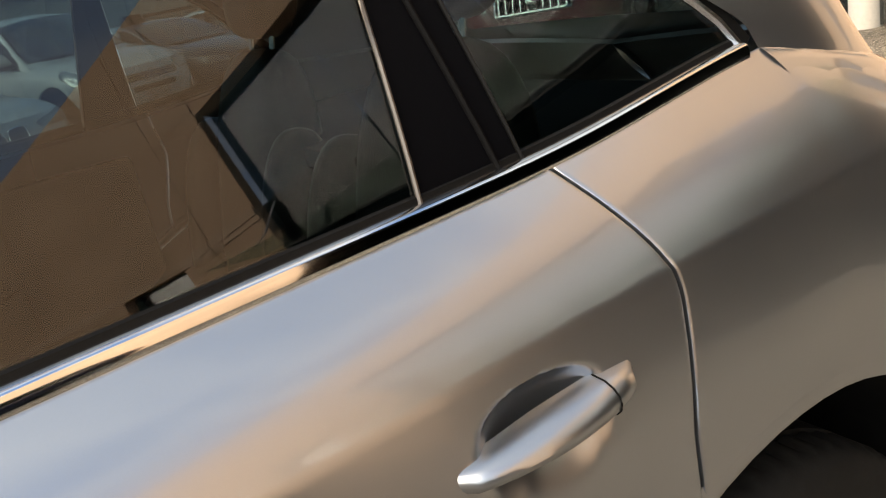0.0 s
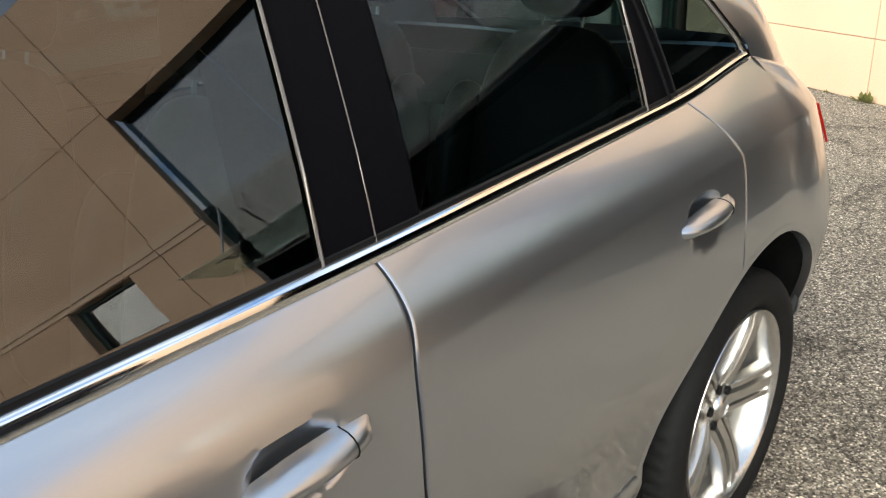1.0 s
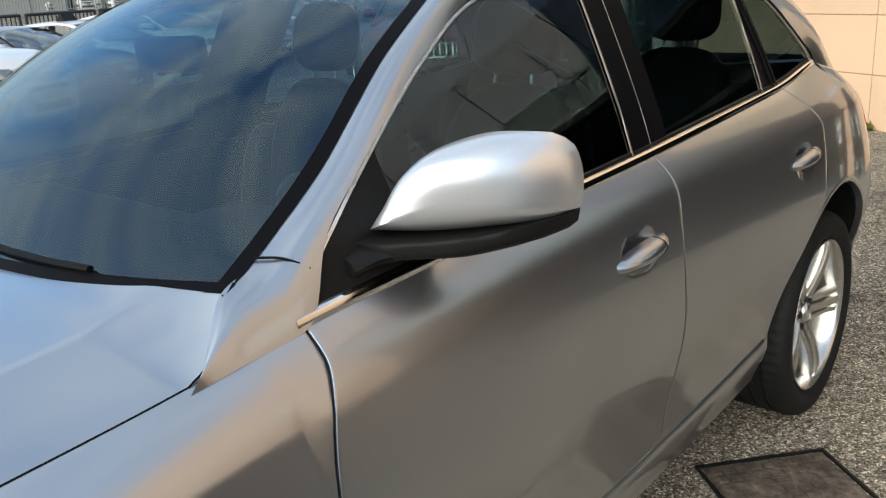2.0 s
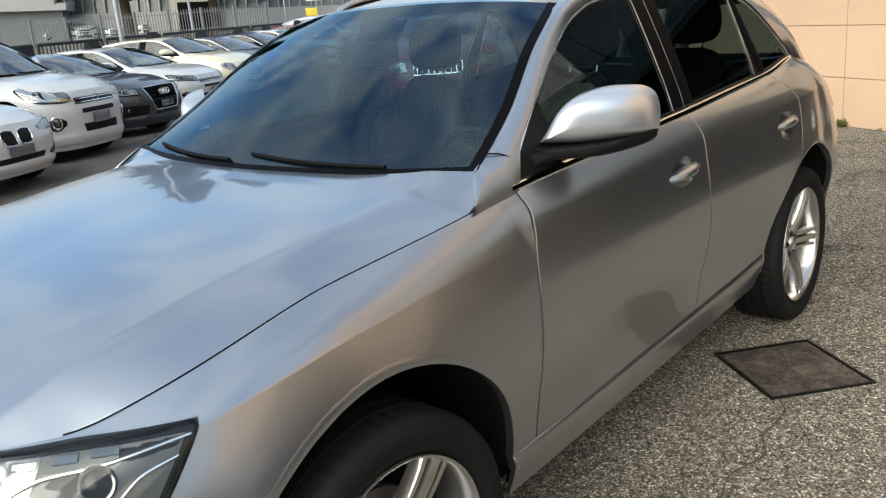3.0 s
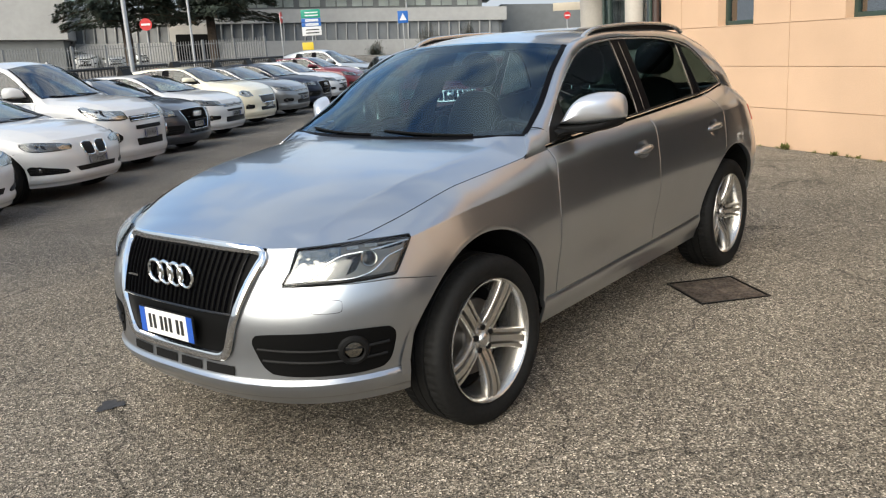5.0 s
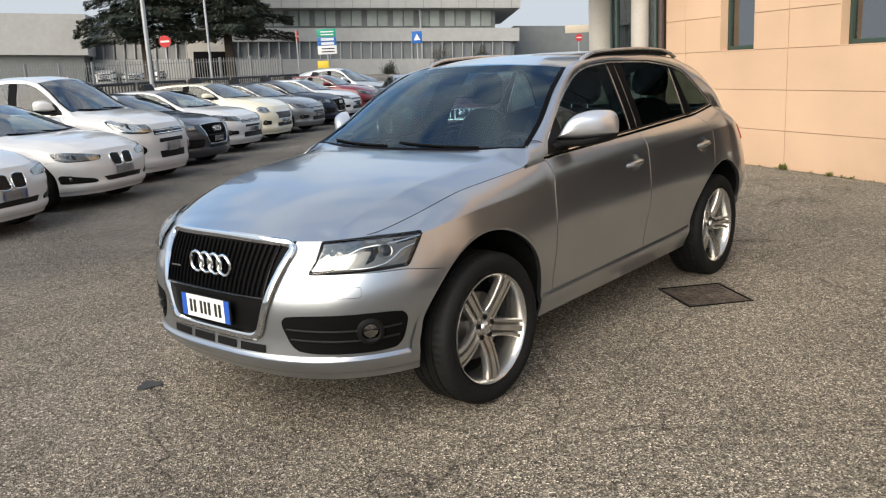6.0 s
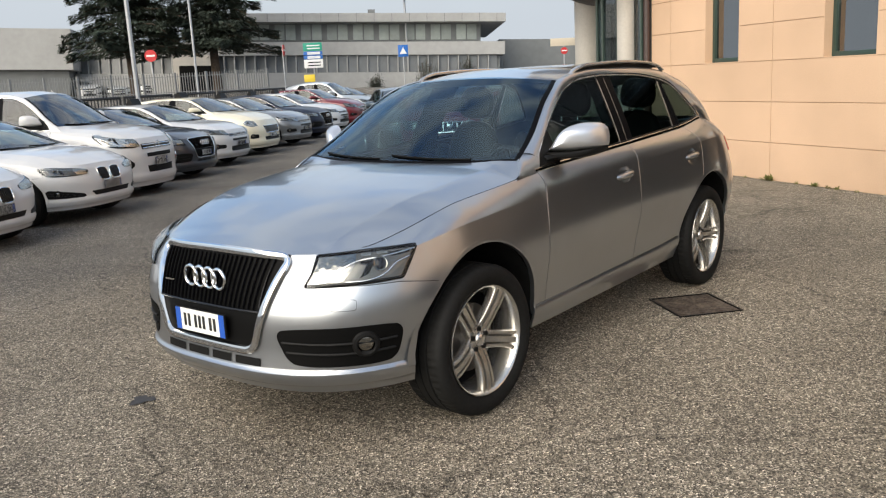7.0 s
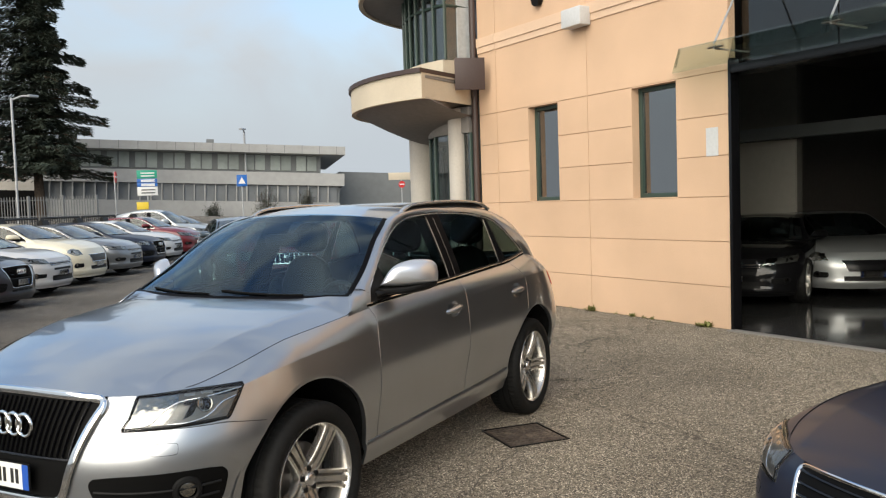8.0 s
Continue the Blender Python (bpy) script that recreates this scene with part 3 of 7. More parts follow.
def build_car(name, m, label, paint_mat, bend=None, fine=1.0, front="frame", wheel_size=1.0, track=0.0, steer=0.0, interior=True, rails=True, wheels=None, number_plate=True, flag=False, group="", mirror_mat=None, tail=True):
    root = thing(name, m, label, "car", group)
    car = Car(root, paint_mat, bend, fine)
    P, n = car.put, car.n

    # bonnet
    rows = []
    nh = n(34)
    for x in spread(-0.530, -0.405, n(11)) + [-0.39 + (0.7975 + 0.39) * (1 - (1 - i / (nh - 1)) ** 1.7) for i in range(nh)]:
        ys = FLANK.at(u_hood(x), 9.0).y - 0.003
        ys -= corner_in(x)
        c = min(fold_at(x), 0.93)
        half = [c * k / n(12) for k in range(n(12))] + [c - 0.012, c, c + 0.012] + [lerp(c + 0.03, 1, k / n(5)) for k in range(n(5) + 1)]
        steps = [-v for v in reversed(half[1:])] + half
        rows.append([Vector((x + 0.125 * (1 - abs(t) ** 2.4) * max(0, (-0.2 - x) / 0.33), t * ys, hood_z(x, t * ys) - 0.003 + corner_rise(x) * t**4)) for t in steps])
    P("bonnet", gridded(lipped(rows, 0.02, 0.003)), paint_mat)
    if fine >= 1.0:
        for side in (1, -1):
            pts = [bonnet_corner(x, 0.003) for x in spread(-0.528, -0.432, 16)]
            for x in spread(-0.424, 0.560, 44):
                e = FLANK.at(u_hood(x), 9.0)
                pts.append((e.x, e.y - 0.0016, e.z - 0.0006))
            bm = bmesh.new()
            tube(bm, [Vector((p[0], p[1] * side, p[2])) for p in pts], 0.0017, 5)
            P("bonnet_seam", bm, M["underside"])

    for side in (1, -1):
        # front wing over the wheel
        us = [side_u(lerp(-0.556, -ARCH, k / 4)) for k in range(5)]
        us += [side_u(-ARCH * math.cos(math.pi * k / (2 * n(14)))) for k in range(1, n(14))]
        us += [2 + v for v in spread(0.0, 0.13, n(8))]
        us += [2.13 + v for v in spread(0.01, 0.49, n(18))]

        def low(u):
            x = FLANK.at(u, 0.72).x
            if u > 2:
                seam = lerp(0.735, 0.766, min(1, max(0, (x - 0.32) / 0.2)))
                return max(seam, arch_low(x, 0.0, seam))
            return arch_low(x, 0.0, FLANK.knots(u)[0][2] + 0.004)
        rows = columns(us, low, lambda u: FLANK.top(u) - 0.001, n(22))
        first = []
        for k in range(n(22)):
            z = lerp(FLANK.knots(side_u(-0.58))[0][2] + 0.004, FLANK.top(side_u(-0.61)) - 0.001, k / (n(22) - 1))
            first.append(FLANK.at(side_u(hermite([0.41, 0.6, 0.745, 0.9, 1.0, 1.06, 1.11], [(-0.575,), (-0.562,), (-0.560,), (-0.574,), (-0.597,), (-0.614,), (-0.612,)], z)[0] + 0.004), z))
        P("front_wing", car.patch([first] + rows[1:], side), paint_mat)
        # bumper corner, and the nose over it
        zs = [0.285, 0.296, 0.308, 0.320] + spread(0.330, 0.732, n(34))
        rows = []
        for z in zs:
            d = math.sqrt(max(ARCH**2 - (z - ARCH_Z) ** 2, 0.0001)) if z > 0.32 else 0.455
            start = 2.0
            for _ in range(60):
                if FLANK.at(start, z).x < d:
                    start += 0.004
            rows.append([FLANK.at(lerp(start, 3.0, (k / n(40)) ** 0.9), max(z, FLANK.bottom(lerp(start, 3.0, (k / n(40)) ** 0.9)))) for k in range(n(40) + 1)])
        P("valance", car.patch([[p - Vector((0.008, 0.008, 0)) for p in r] for r in rows[:4]] + [rows[4]], side, lip=False), paint_mat)
        bumper = P("front_bumper", car.patch(rows[4:], side, lip=False), paint_mat)
        rows = columns([2.10 + v for v in spread(0, 0.90, n(30))], lambda u: 0.729, lambda u: lerp(0.735, 0.766, min(1, max(0, (FLANK.at(u, 0.75).x - 0.32) / 0.2))) - 0.003 if u < 2.60 else FLANK.top(u), n(8))
        rows = [r for r in rows if r[0].x > math.sqrt(ARCH**2 - (0.735 - ARCH_Z) ** 2)]
        P("nose_panel", car.patch(rows, side, lip=False), paint_mat)
        # doors

        def f_edge(z):
            return hermite([0.41, 0.6, 0.745, 0.9, 1.0, 1.06, 1.11], [(-0.575,), (-0.562,), (-0.560,), (-0.574,), (-0.597,), (-0.614,), (-0.612,)], z)[0]

        def mid_edge(z):
            return hermite([0.41, 0.844, 0.93, 1.022, 1.085, 1.12, 1.16], [(-1.634,), (-1.638,), (-1.647,), (-1.658,), (-1.671,), (-1.673,), (-1.668,)], z)[0]

        def r_edge(z):
            if z < 0.813:
                return REAR + math.sqrt(max(ARCH_R**2 - (z - ARCH_Z) ** 2, 0.0)) + 0.001
            return hermite([0.813, 0.887, 0.944, 1.0, 1.045, 1.075, 1.123, 1.19], [(-2.634,), (-2.639,), (-2.652,), (-2.664,), (-2.670,), (-2.664,), (-2.646,), (-2.618,)], z)[0]

        def door(rear, ahead, hx, hz, gap=0.0040):
            ts, ss = levels(n(34)), spread(0, 1, n(30))
            if fine >= 1.0:
                th = 0.66 * (hz - 0.44) / (1.0 - 0.44)
                sh = (hx - rear(hz)) / (ahead(hz) - rear(hz))
                top_t = min(th + 0.08, 0.636)
                ts = sorted(set([t for t in ts if t < th - 0.085 or t > top_t + 0.006] + spread(th - 0.08, top_t, 26)))
                ss = sorted(set([v for v in ss if abs(v - sh) > 0.125] + spread(sh - 0.12, sh + 0.12, 44)))
            rows = []
            for t in ts:
                row = []
                for v in ss:
                    z = lerp(0.44, 1.12, t)
                    for _ in range(5):
                        x = lerp(rear(z) + gap, ahead(z) - gap, v)
                        u = side_u(x)
                        z = FLANK.row(u, FLANK.knots(u)[0][2] + 0.004, FLANK.top(u) - 0.004, t)
                    p = FLANK.at(u, z)
                    if fine >= 1.0:
                        r2 = (abs(x - hx - 0.004) / 0.074) ** 2.4 + (abs(z - hz - 0.004) / 0.044) ** 2.4
                        if r2 < 1:
                            p.y -= 0.021 * (1 - r2) ** 0.8
                    row.append(p)
                rows.append(row)
            return rows
        fd = P("front_door", car.patch(door(mid_edge, f_edge, -1.462, 0.975), side), paint_mat)
        rd = P("rear_door", car.patch(door(r_edge, mid_edge, -2.475, 0.985), side), paint_mat)
        # rear quarter
        us = spread(0.0, 0.9, n(24)) + [side_u(v) for v in spread(-3.30, REAR - ARCH_R, 3)[1:]] + [side_u(REAR - ARCH_R * math.cos(math.pi * k / (2 * n(14)))) for k in range(1, n(14))]
        us = sorted(u for u in us if u < side_u(REAR) - 0.01)
        rows = columns(us, lambda u: arch_low(FLANK.at(u, 0.6).x, REAR, FLANK.bottom(u)), lambda u: FLANK.top(u), n(24))
        # forward edge follows the door's rear edge
        for f in spread(0, 1, n(8))[1:]:
            col = []
            for t in levels(n(24)):
                z2 = FLANK.row(side_u(lerp(REAR, -2.638, f)), arch_low(lerp(REAR, -2.638, f), REAR, 0.4), FLANK.top(side_u(lerp(REAR, -2.622, f))), t)
                x = lerp(REAR, r_edge(max(z2, 0.8135)) - 0.004, f)
                col.append(FLANK.at(side_u(x), z2))
            rows.append(col)
        P("rear_quarter", car.patch(rows, side), paint_mat)
        # sill
        us = [side_u(v) for v in spread(-2.328, -0.464, n(24))]
        rows = columns(us, lambda u: FLANK.bottom(u), lambda u: FLANK.knots(u)[0][2] + 0.001, n(10))
        P("sill", car.patch(rows, side), paint_mat)
        # dark shell behind the gaps
        us = [side_u(v) for v in spread(-2.33, -ARCH, 20)]
        rows = [[Vector((p.x, p.y - 0.028, p.z)) for p in r] for r in columns(us, lambda u: FLANK.bottom(u) + 0.02, lambda u: FLANK.top(u) - 0.01, 10)]
        P("inner_panel", car.patch(rows, side, lip=False), M["underside"])
        # arch lips and liners
        for c in (0.0, REAR):
            bm = bmesh.new()
            rows = []
            for k in range(33):
                a = math.radians(lerp(0, 180, k / 32))
                R = ARCH if c == 0 else ARCH_R
                x, z = c + R * math.cos(a), ARCH_Z + R * math.sin(a)
                u = tail_u(x, z) if x < -3 else side_u(x) if x <= 0 else 2.0
                if x > 0:
                    for _ in range(80):
                        if FLANK.at(u, z).x < x:
                            u += 0.003
                p = FLANK.at(u, z)
                q = Vector((c + (R - 0.012) * math.cos(a), p.y, ARCH_Z + (R - 0.012) * math.sin(a)))
                out = Vector((c + (R + 0.016) * math.cos(a), p.y, ARCH_Z + (R + 0.016) * math.sin(a)))
                rows.append([out + Vector((0, -0.004, 0)), p + Vector((0, 0.0025, 0)), q + Vector((0, 0.000, 0)), q + Vector((0, -0.024, 0))])
            grid(bm, mirrored(rows, side))
            P("arch_lip", bm, paint_mat)
            bm = bmesh.new()
            lip_y = [r[1].y for r in rows]
            rows = []
            for k in range(33):
                a = math.radians(lerp(0, 180, k / 32))
                rows.append([Vector((c + R * 0.985 * math.cos(a), y * side, ARCH_Z + R * 0.985 * math.sin(a))) for y in (min(0.90, lip_y[k] - 0.016), 0.75, 0.60, 0.52)])
            grid(bm, rows)
            w = [r[-1] for r in rows]
            bm.faces.new([bm.verts.new(p) for p in w])
            P("arch_liner", bm, M["underside"])
        # side windows
        spans = [("window", -1.585, -0.605, M["side_glass"], 0.0), ("pillar_trim", -1.775, -1.590, M["pillar_black"], 0.002), ("window", -2.462, -1.780, M["dark_glass"], 0.0), ("pillar_trim", -2.600, -2.467, M["pillar_black"], 0.002), ("window", -2.985, -2.605, M["dark_glass"], 0.0)]
        for k, (nm, xa, xb, mat, off) in enumerate(spans):
            rows = []
            for i in range(n(20)):
                s = i / (n(20) - 1)
                col = []
                for j in range(n(12)):
                    t = j / (n(12) - 1)
                    x = lerp(xa, xb, s)
                    zb = belt(x).z
                    xx = x
                    for _ in range(3):
                        zt = max(window_top(xx), belt(xx).z)
                        z = lerp(belt(xx).z - 0.004, zt, t)
                        tilt = {0: (-0.08, 0.0), 1: (-0.08, -0.08), 2: (-0.06, -0.08), 3: (0.05, -0.06), 4: (0.0, 0.05)}[k]
                        xx = x + lerp(tilt[0], tilt[1], s) * max(0, z - zb) / 0.42
                    col.append(Vector((xx, window_y(xx, z) - 0.004 + off, z)))
                rows.append(col)
            if fine < 1 and nm == "window":
                mat = M["dark_glass"]
            P(nm, gridded(mirrored(rows, side)), mat, fd if k == 0 else rd if k == 2 else None)
        if fine >= 1.0:
            for xs_, lean, r, mat in ((-1.592, -0.08, 0.0028, "disc"), (-1.685, -0.08, 0.0012, "disc"), (-2.465, -0.06, 0.0028, "disc"), (-2.602, 0.05, 0.0025, "plastic"), (-2.570, 0.06, 0.0035, "cabin")):
                bm = bmesh.new()
                zb = belt(xs_).z
                zt = window_top(xs_ + lean)
                pts = [(xs_ + lean * (z - zb) / 0.42, (window_y(xs_ + lean * (z - zb) / 0.42, z) + 0.0005) * side, z) for z in spread(zb + 0.008, zt - 0.02, 8)]
                tube(bm, pts, r, 6)
                P("pillar_strip", bm, M[mat])
        # bright trim below the windows and dark seal over it
        xs = spread(-2.99, -0.60, n(50))
        bm = bmesh.new()
        rows = []
        for x in xs:
            b = belt(x)
            y = b.y
            rows.append([Vector((x, y - 0.012, b.z - 0.012)), Vector((x, y + 0.0015, b.z - 0.012)), Vector((x, y + 0.005, b.z - 0.008)), Vector((x, y + 0.006, b.z + 0.001)), Vector((x, y + 0.003, b.z + 0.012)), Vector((x, y - 0.004, b.z + 0.016)), Vector((x, y - 0.012, b.z + 0.016))])
        grid(bm, mirrored(rows, side))
        P("belt_trim", bm, M["chrome"], None, "bright metal window trim")
        bm = bmesh.new()
        rows = []
        for x in xs:
            b = belt(x)
            z = b.z + 0.016
            y = window_y(x, z)
            rows.append([Vector((x, y + 0.001, z - 0.002)), Vector((x, y - 0.001, z + 0.006)), Vector((x, y - 0.010, z + 0.008))])
        grid(bm, mirrored(rows, side))
        P("window_seal", bm, M["plastic"])
        # upper window frame: bright strip along the top
        xs = [lerp(-0.60, -2.99, (k / (n(60) - 1))) for k in range(n(60))]
        tops = [Vector((x, window_y(x, window_top(x)), window_top(x))) for x in xs]
        bm = bmesh.new()
        tube(bm, [Vector((p.x, p.y * side, p.z)) for p in tops], 0.006, 6)
        P("window_trim", bm, M["satin"])
        bm = bmesh.new()
        rows = []
        for i, p in enumerate(tops):
            t = (tops[min(i + 1, len(tops) - 1)] - tops[max(i - 1, 0)]).normalized()
            inw = Vector((t.z, 0, -t.x)) if t.x < 0 else Vector((-t.z, 0, t.x))
            inw = Vector((inw.x, 0, inw.z)).normalized()
            q = p + inw * 0.024
            q = Vector((q.x, window_y(q.x, q.z) + 0.0015, q.z))
            rows.append([p + Vector((0, 0.0015, 0)), q])
        grid(bm, mirrored(rows, side))
        P("window_frame", bm, M["plastic"])
        # body frame from screen pillar over the doors to the rear pillar
        outer, edge = pillar_lines(n(64))
        rows = []
        outer, edge = list(outer), list(edge)
        feet = [(u, lerp(FLANK.top(u), 1.10, k / 8)) for k, u in enumerate(spread(0.985, 0.48, 9))]
        foot = [FLANK.at(u, z) for u, z in feet]
        for i, (a, b) in enumerate(zip(outer, edge)):
            row = []
            d = b - a
            fade = min(1, max(0, (i / (len(edge) - 1) - 0.80) / 0.20)) ** 1.2
            up = Vector((0.10, 0.55, 0.83)) * min(0.15 * d.length, 0.018) * (1 - fade)
            up += Vector((-0.45, 0.82, 0.30)) * 0.012 * math.sin(math.pi * min(1, max(0, (i / (len(edge) - 1) - 0.74) / 0.26))) ** 2
            for k in range(9):
                s = k / 8
                row.append(a.lerp(b, s) + up * math.sin(math.pi * s) + (foot[k] - foot[0].lerp(foot[-1], s)) * fade)
            rows.append(row)
        skin = []
        for u, z in feet:
            skin.append([FLANK.at(u, z - dz) + FLANK.normal(u, z - 0.02) * off for dz, off in ((0.004, 0.003), (0.016, 0.003), (0.040, -0.001))])
        rows += [list(r) for r in zip(*skin)]
        P("roof_frame", gridded(mirrored(rows, side)), paint_mat)
        if fine > 1.2:
            bm = bmesh.new()
            pts = [(-0.595, 0.768, 1.192), (-0.615, 0.789, 1.190), (-0.640, 0.806, 1.178), (-0.655, 0.816, 1.166)]
            tube(bm, [Vector((p.x, p.y * side, p.z)) for p in curve(pts, 10)], 0.0022, 5)
            P("pillar_seam", bm, M["underside"])
        if rails:
            pts = curve([(-1.39, 0.588, 1.545), (-1.46, 0.588, 1.600), (-1.62, 0.586, 1.630), (-2.1, 0.582, 1.641), (-2.45, 0.578, 1.632), (-2.66, 0.574, 1.610), (-2.78, 0.570, 1.574)], 40)
            bm = bmesh.new()
            tube(bm, [Vector((p.x, p.y * side, p.z)) for p in pts], 0.015, 8, flat=(0.017, 0.011, (0, 0, 1)))
            P("roof_rail", bm, M["alloy"])
            rows = [[Vector((p.x, (p.y - 0.006) * side, p.z)), Vector((p.x, (p.y - 0.006) * side, min(p.z, 1.59)))] for p in pts]
            P("rail_shadow_gap", gridded(rows), M["plastic"])
        # door mirror
        outline = [(0.792, 1.182), (0.812, 1.218), (0.843, 1.276), (0.884, 1.311), (0.945, 1.324), (1.006, 1.320), (1.040, 1.296), (1.050, 1.245), (1.047, 1.202), (1.0, 1.184), (0.88, 1.176)]
        ring_pts = curve([(y, z, 0) for y, z in outline + outline[:1]], 41)[:-1]
        mid = Vector((0.935, 1.242, 0))
        rows = []
        for i in range(13):
            r = math.sin(math.pi / 2 * i / 12)
            row = []
            for p in ring_pts:
                q = mid + (p - mid) * r
                dpt = 0.128 * max(0, 1 - r**3.6) ** 0.55
                row.append(Vector((-0.845 + dpt * (1 - 0.25 * (q.x - 0.85) / 0.2) - 0.66 * (q.x - 0.78), q.x * side, q.y)))
            rows.append(row)
        bm = bmesh.new()
        grid(bm, rows, close=True)
        bmesh.ops.remove_doubles(bm, verts=bm.verts, dist=1e-5)
        mir = P("door_mirror", bm, mirror_mat or paint_mat, None, "satin silver mirror cap" if mirror_mat else "")
        low_line = [(0.770, 1.180), (0.780, 1.158), (0.83, 1.138), (0.92, 1.137), (1.0, 1.153), (1.042, 1.178), (1.045, 1.198), (0.98, 1.186), (0.88, 1.180)]
        ring_low = curve([(y, z, 0) for y, z in low_line + low_line[:1]], 33)[:-1]
        mid2 = Vector((0.91, 1.166, 0))
        rows2 = []
        for i in range(9):
            r = math.sin(math.pi / 2 * i / 8)
            row = []
            for p in ring_low:
                q = mid2 + (p - mid2) * r
                dpt = 0.118 * max(0, 1 - r**5) ** 0.5
                row.append(Vector((-0.845 + dpt * (1 - 0.25 * (q.x - 0.85) / 0.2) - 0.66 * (q.x - 0.78), q.x * side, q.y)))
            rows2.append(row)
        bm = bmesh.new()
        grid(bm, rows2, close=True)
        bmesh.ops.remove_doubles(bm, verts=bm.verts, dist=1e-5)
        P("mirror_base", bm, M["plastic"], mir)
        bm = bmesh.new()
        bm.faces.new([bm.verts.new(p + Vector((0.001, 0, 0))) for p in rows[-1]])
        P("mirror_glass", bm, M["chrome"], mir)
        bm = bmesh.new()
        tube(bm, [(-0.73, 0.79 * side, 1.145), (-0.78, 0.80 * side, 1.152), (-0.83, 0.83 * side, 1.157), (-0.90, 0.90 * side, 1.157)], 0.03, 12, flat=(0.050, 0.021, (0, 0, 1)))
        P("mirror_arm", bm, M["plastic"], mir)
        # triangle of dark trim where the mirror meets the door
        rows = []
        for k in range(8):
            x = lerp(-0.612, -0.86, k / 7)
            rows.append([Vector((x, (window_y(x, z) + 0.003) * side, z)) for z in spread(belt(x).z + 0.004, window_top(x) - 0.004, 5)])
        P("mirror_triangle", gridded(rows), M["plastic"], fd)
        # handles
        for hx, hz, dr in ((-1.462, 0.975, fd), (-2.475, 0.985, rd)):
            bm = bmesh.new()
            rows = []
            for i in range(15):
                s = i / 14
                x = lerp(hx + 0.108, hx - 0.108, s)
                u = side_u(x)
                base = FLANK.at(u, hz)
                rise = 0.036 * math.sin(math.pi * min(max(s, 0.0), 1)) ** 0.42 + 0.003
                h = 0.0115 + 0.0075 * min(1, 2.2 * s) - 0.003 * max(0, s - 0.8) / 0.2
                zc = hz + 0.012 * (s - 0.5)
                row = []
                for k in range(9):
                    a = math.pi * k / 8
                    row.append(Vector((x, (base.y - 0.012 + (rise + 0.006) * math.sin(a) ** 0.7) * side, zc + h * math.cos(a))))
                rows.append(row)
            grid(bm, rows)
            hd = P("door_handle", bm, paint_mat, dr, "body-coloured pull handle")
            if fine >= 1.0:
                bm = bmesh.new()
                tube(bm, [p + Vector((0, 0.0006 * side, 0)) for p in rows[11]], 0.0011, 5)
                P("lock_cap_seam", bm, M["underside"], hd)
        # headlamp
        hl = HEADLAMPS[front]
        oval = 0.72 if front == "round" else 0.34 if front in ("kidney", "broad") else 0.06
        c = [(FLANK.u_of(y, z), z) for y, z in hl]
        rows = flank_quad(c, n(18), n(10), 0.0035, 0.0, oval)
        base = P("headlamp", gridded(skirt(mirrored(rows, side), 0.03)), M["gloss_black"], None, "clear headlamp with chrome reflectors")
        rows = flank_quad(c, n(18), n(10), 0.010, 0.012, oval)
        P("lamp_lens", gridded(skirt(mirrored(rows, side), 0.012)), M["lens"], base)

        def on_lamp(s, t, off):
            u = lerp(lerp(c[0][0], c[1][0], s), lerp(c[3][0], c[2][0], s), t)
            z = lerp(lerp(c[0][1], c[1][1], s), lerp(c[3][1], c[2][1], s), t)
            p = FLANK.at(u, z) + FLANK.normal(u, z - 0.006) * off
            return Vector((p.x, p.y * side, p.z))
        rows = [[on_lamp(lerp(0.05, 0.95, i / 11), lerp(0.10, 0.885, j / 5), 0.0048) for j in range(6)] for i in range(12)]
        if front == "round":
            rows = mirrored(flank_quad(c, 12, 8, 0.0048, 0.0, 0.72), side)
        P("lamp_housing", gridded(rows), M["alloy" if front in ("broad", "round") else "housing"], base)
        wide = 0.42 if front == "frame" else 0.30
        rows = [[on_lamp(lerp(0.04, wide, i / 17) - 0.05 * (j / 11) ** 2, lerp(0.10, 0.86, j / 11), 0.0055 + (0.0042 + 0.0024 * math.sin(1.5 * i + 0.7 * j) + 0.0018 * math.sin(2.4 * j - 0.8 * i)) * math.sin(math.pi * i / 17) * math.sin(math.pi * j / 11)) for j in range(12)] for i in range(18)]
        P("reflector", gridded(rows), M["housing" if flag else "reflector"], base)
        ctr, nrm = on_lamp(0.67, 0.42, 0.005), (on_lamp(0.67, 0.42, 0.05) - on_lamp(0.67, 0.42, 0.0)).normalized()
        rot = nrm.to_track_quat("Y", "Z").to_matrix().to_4x4()
        bm = bmesh.new()
        lathe(bm, [(0.024, 0.001), (0.026, 0.006), (0.030, 0.007), (0.033, 0.001)], 28, Matrix.Translation(ctr) @ rot)
        P("projector_ring", bm, M["reflector"], base)
        bm = bmesh.new()
        lathe(bm, [(0.0005, 0.009), (0.010, 0.0085), (0.018, 0.006), (0.025, 0.001)], 24, Matrix.Translation(ctr) @ rot)
        P("projector", bm, M["gloss_black"], base)
        rows = [[on_lamp(lerp(0.53, 0.60, i / 7), lerp(0.36, 0.80, j / 5) - 0.12 * i / 7, 0.0058) for j in range(6)] for i in range(8)]
        P("lamp_bowl", gridded(rows), M["grille_black"], base)
        rows = [[on_lamp(lerp(0.80, 0.93, i / 5) - 0.10 * j / 4, lerp(0.46, 0.84, j / 4) - 0.03 * i / 5, 0.0058) for j in range(5)] for i in range(6)]
        P("side_reflector", gridded(rows), M["disc"], base)
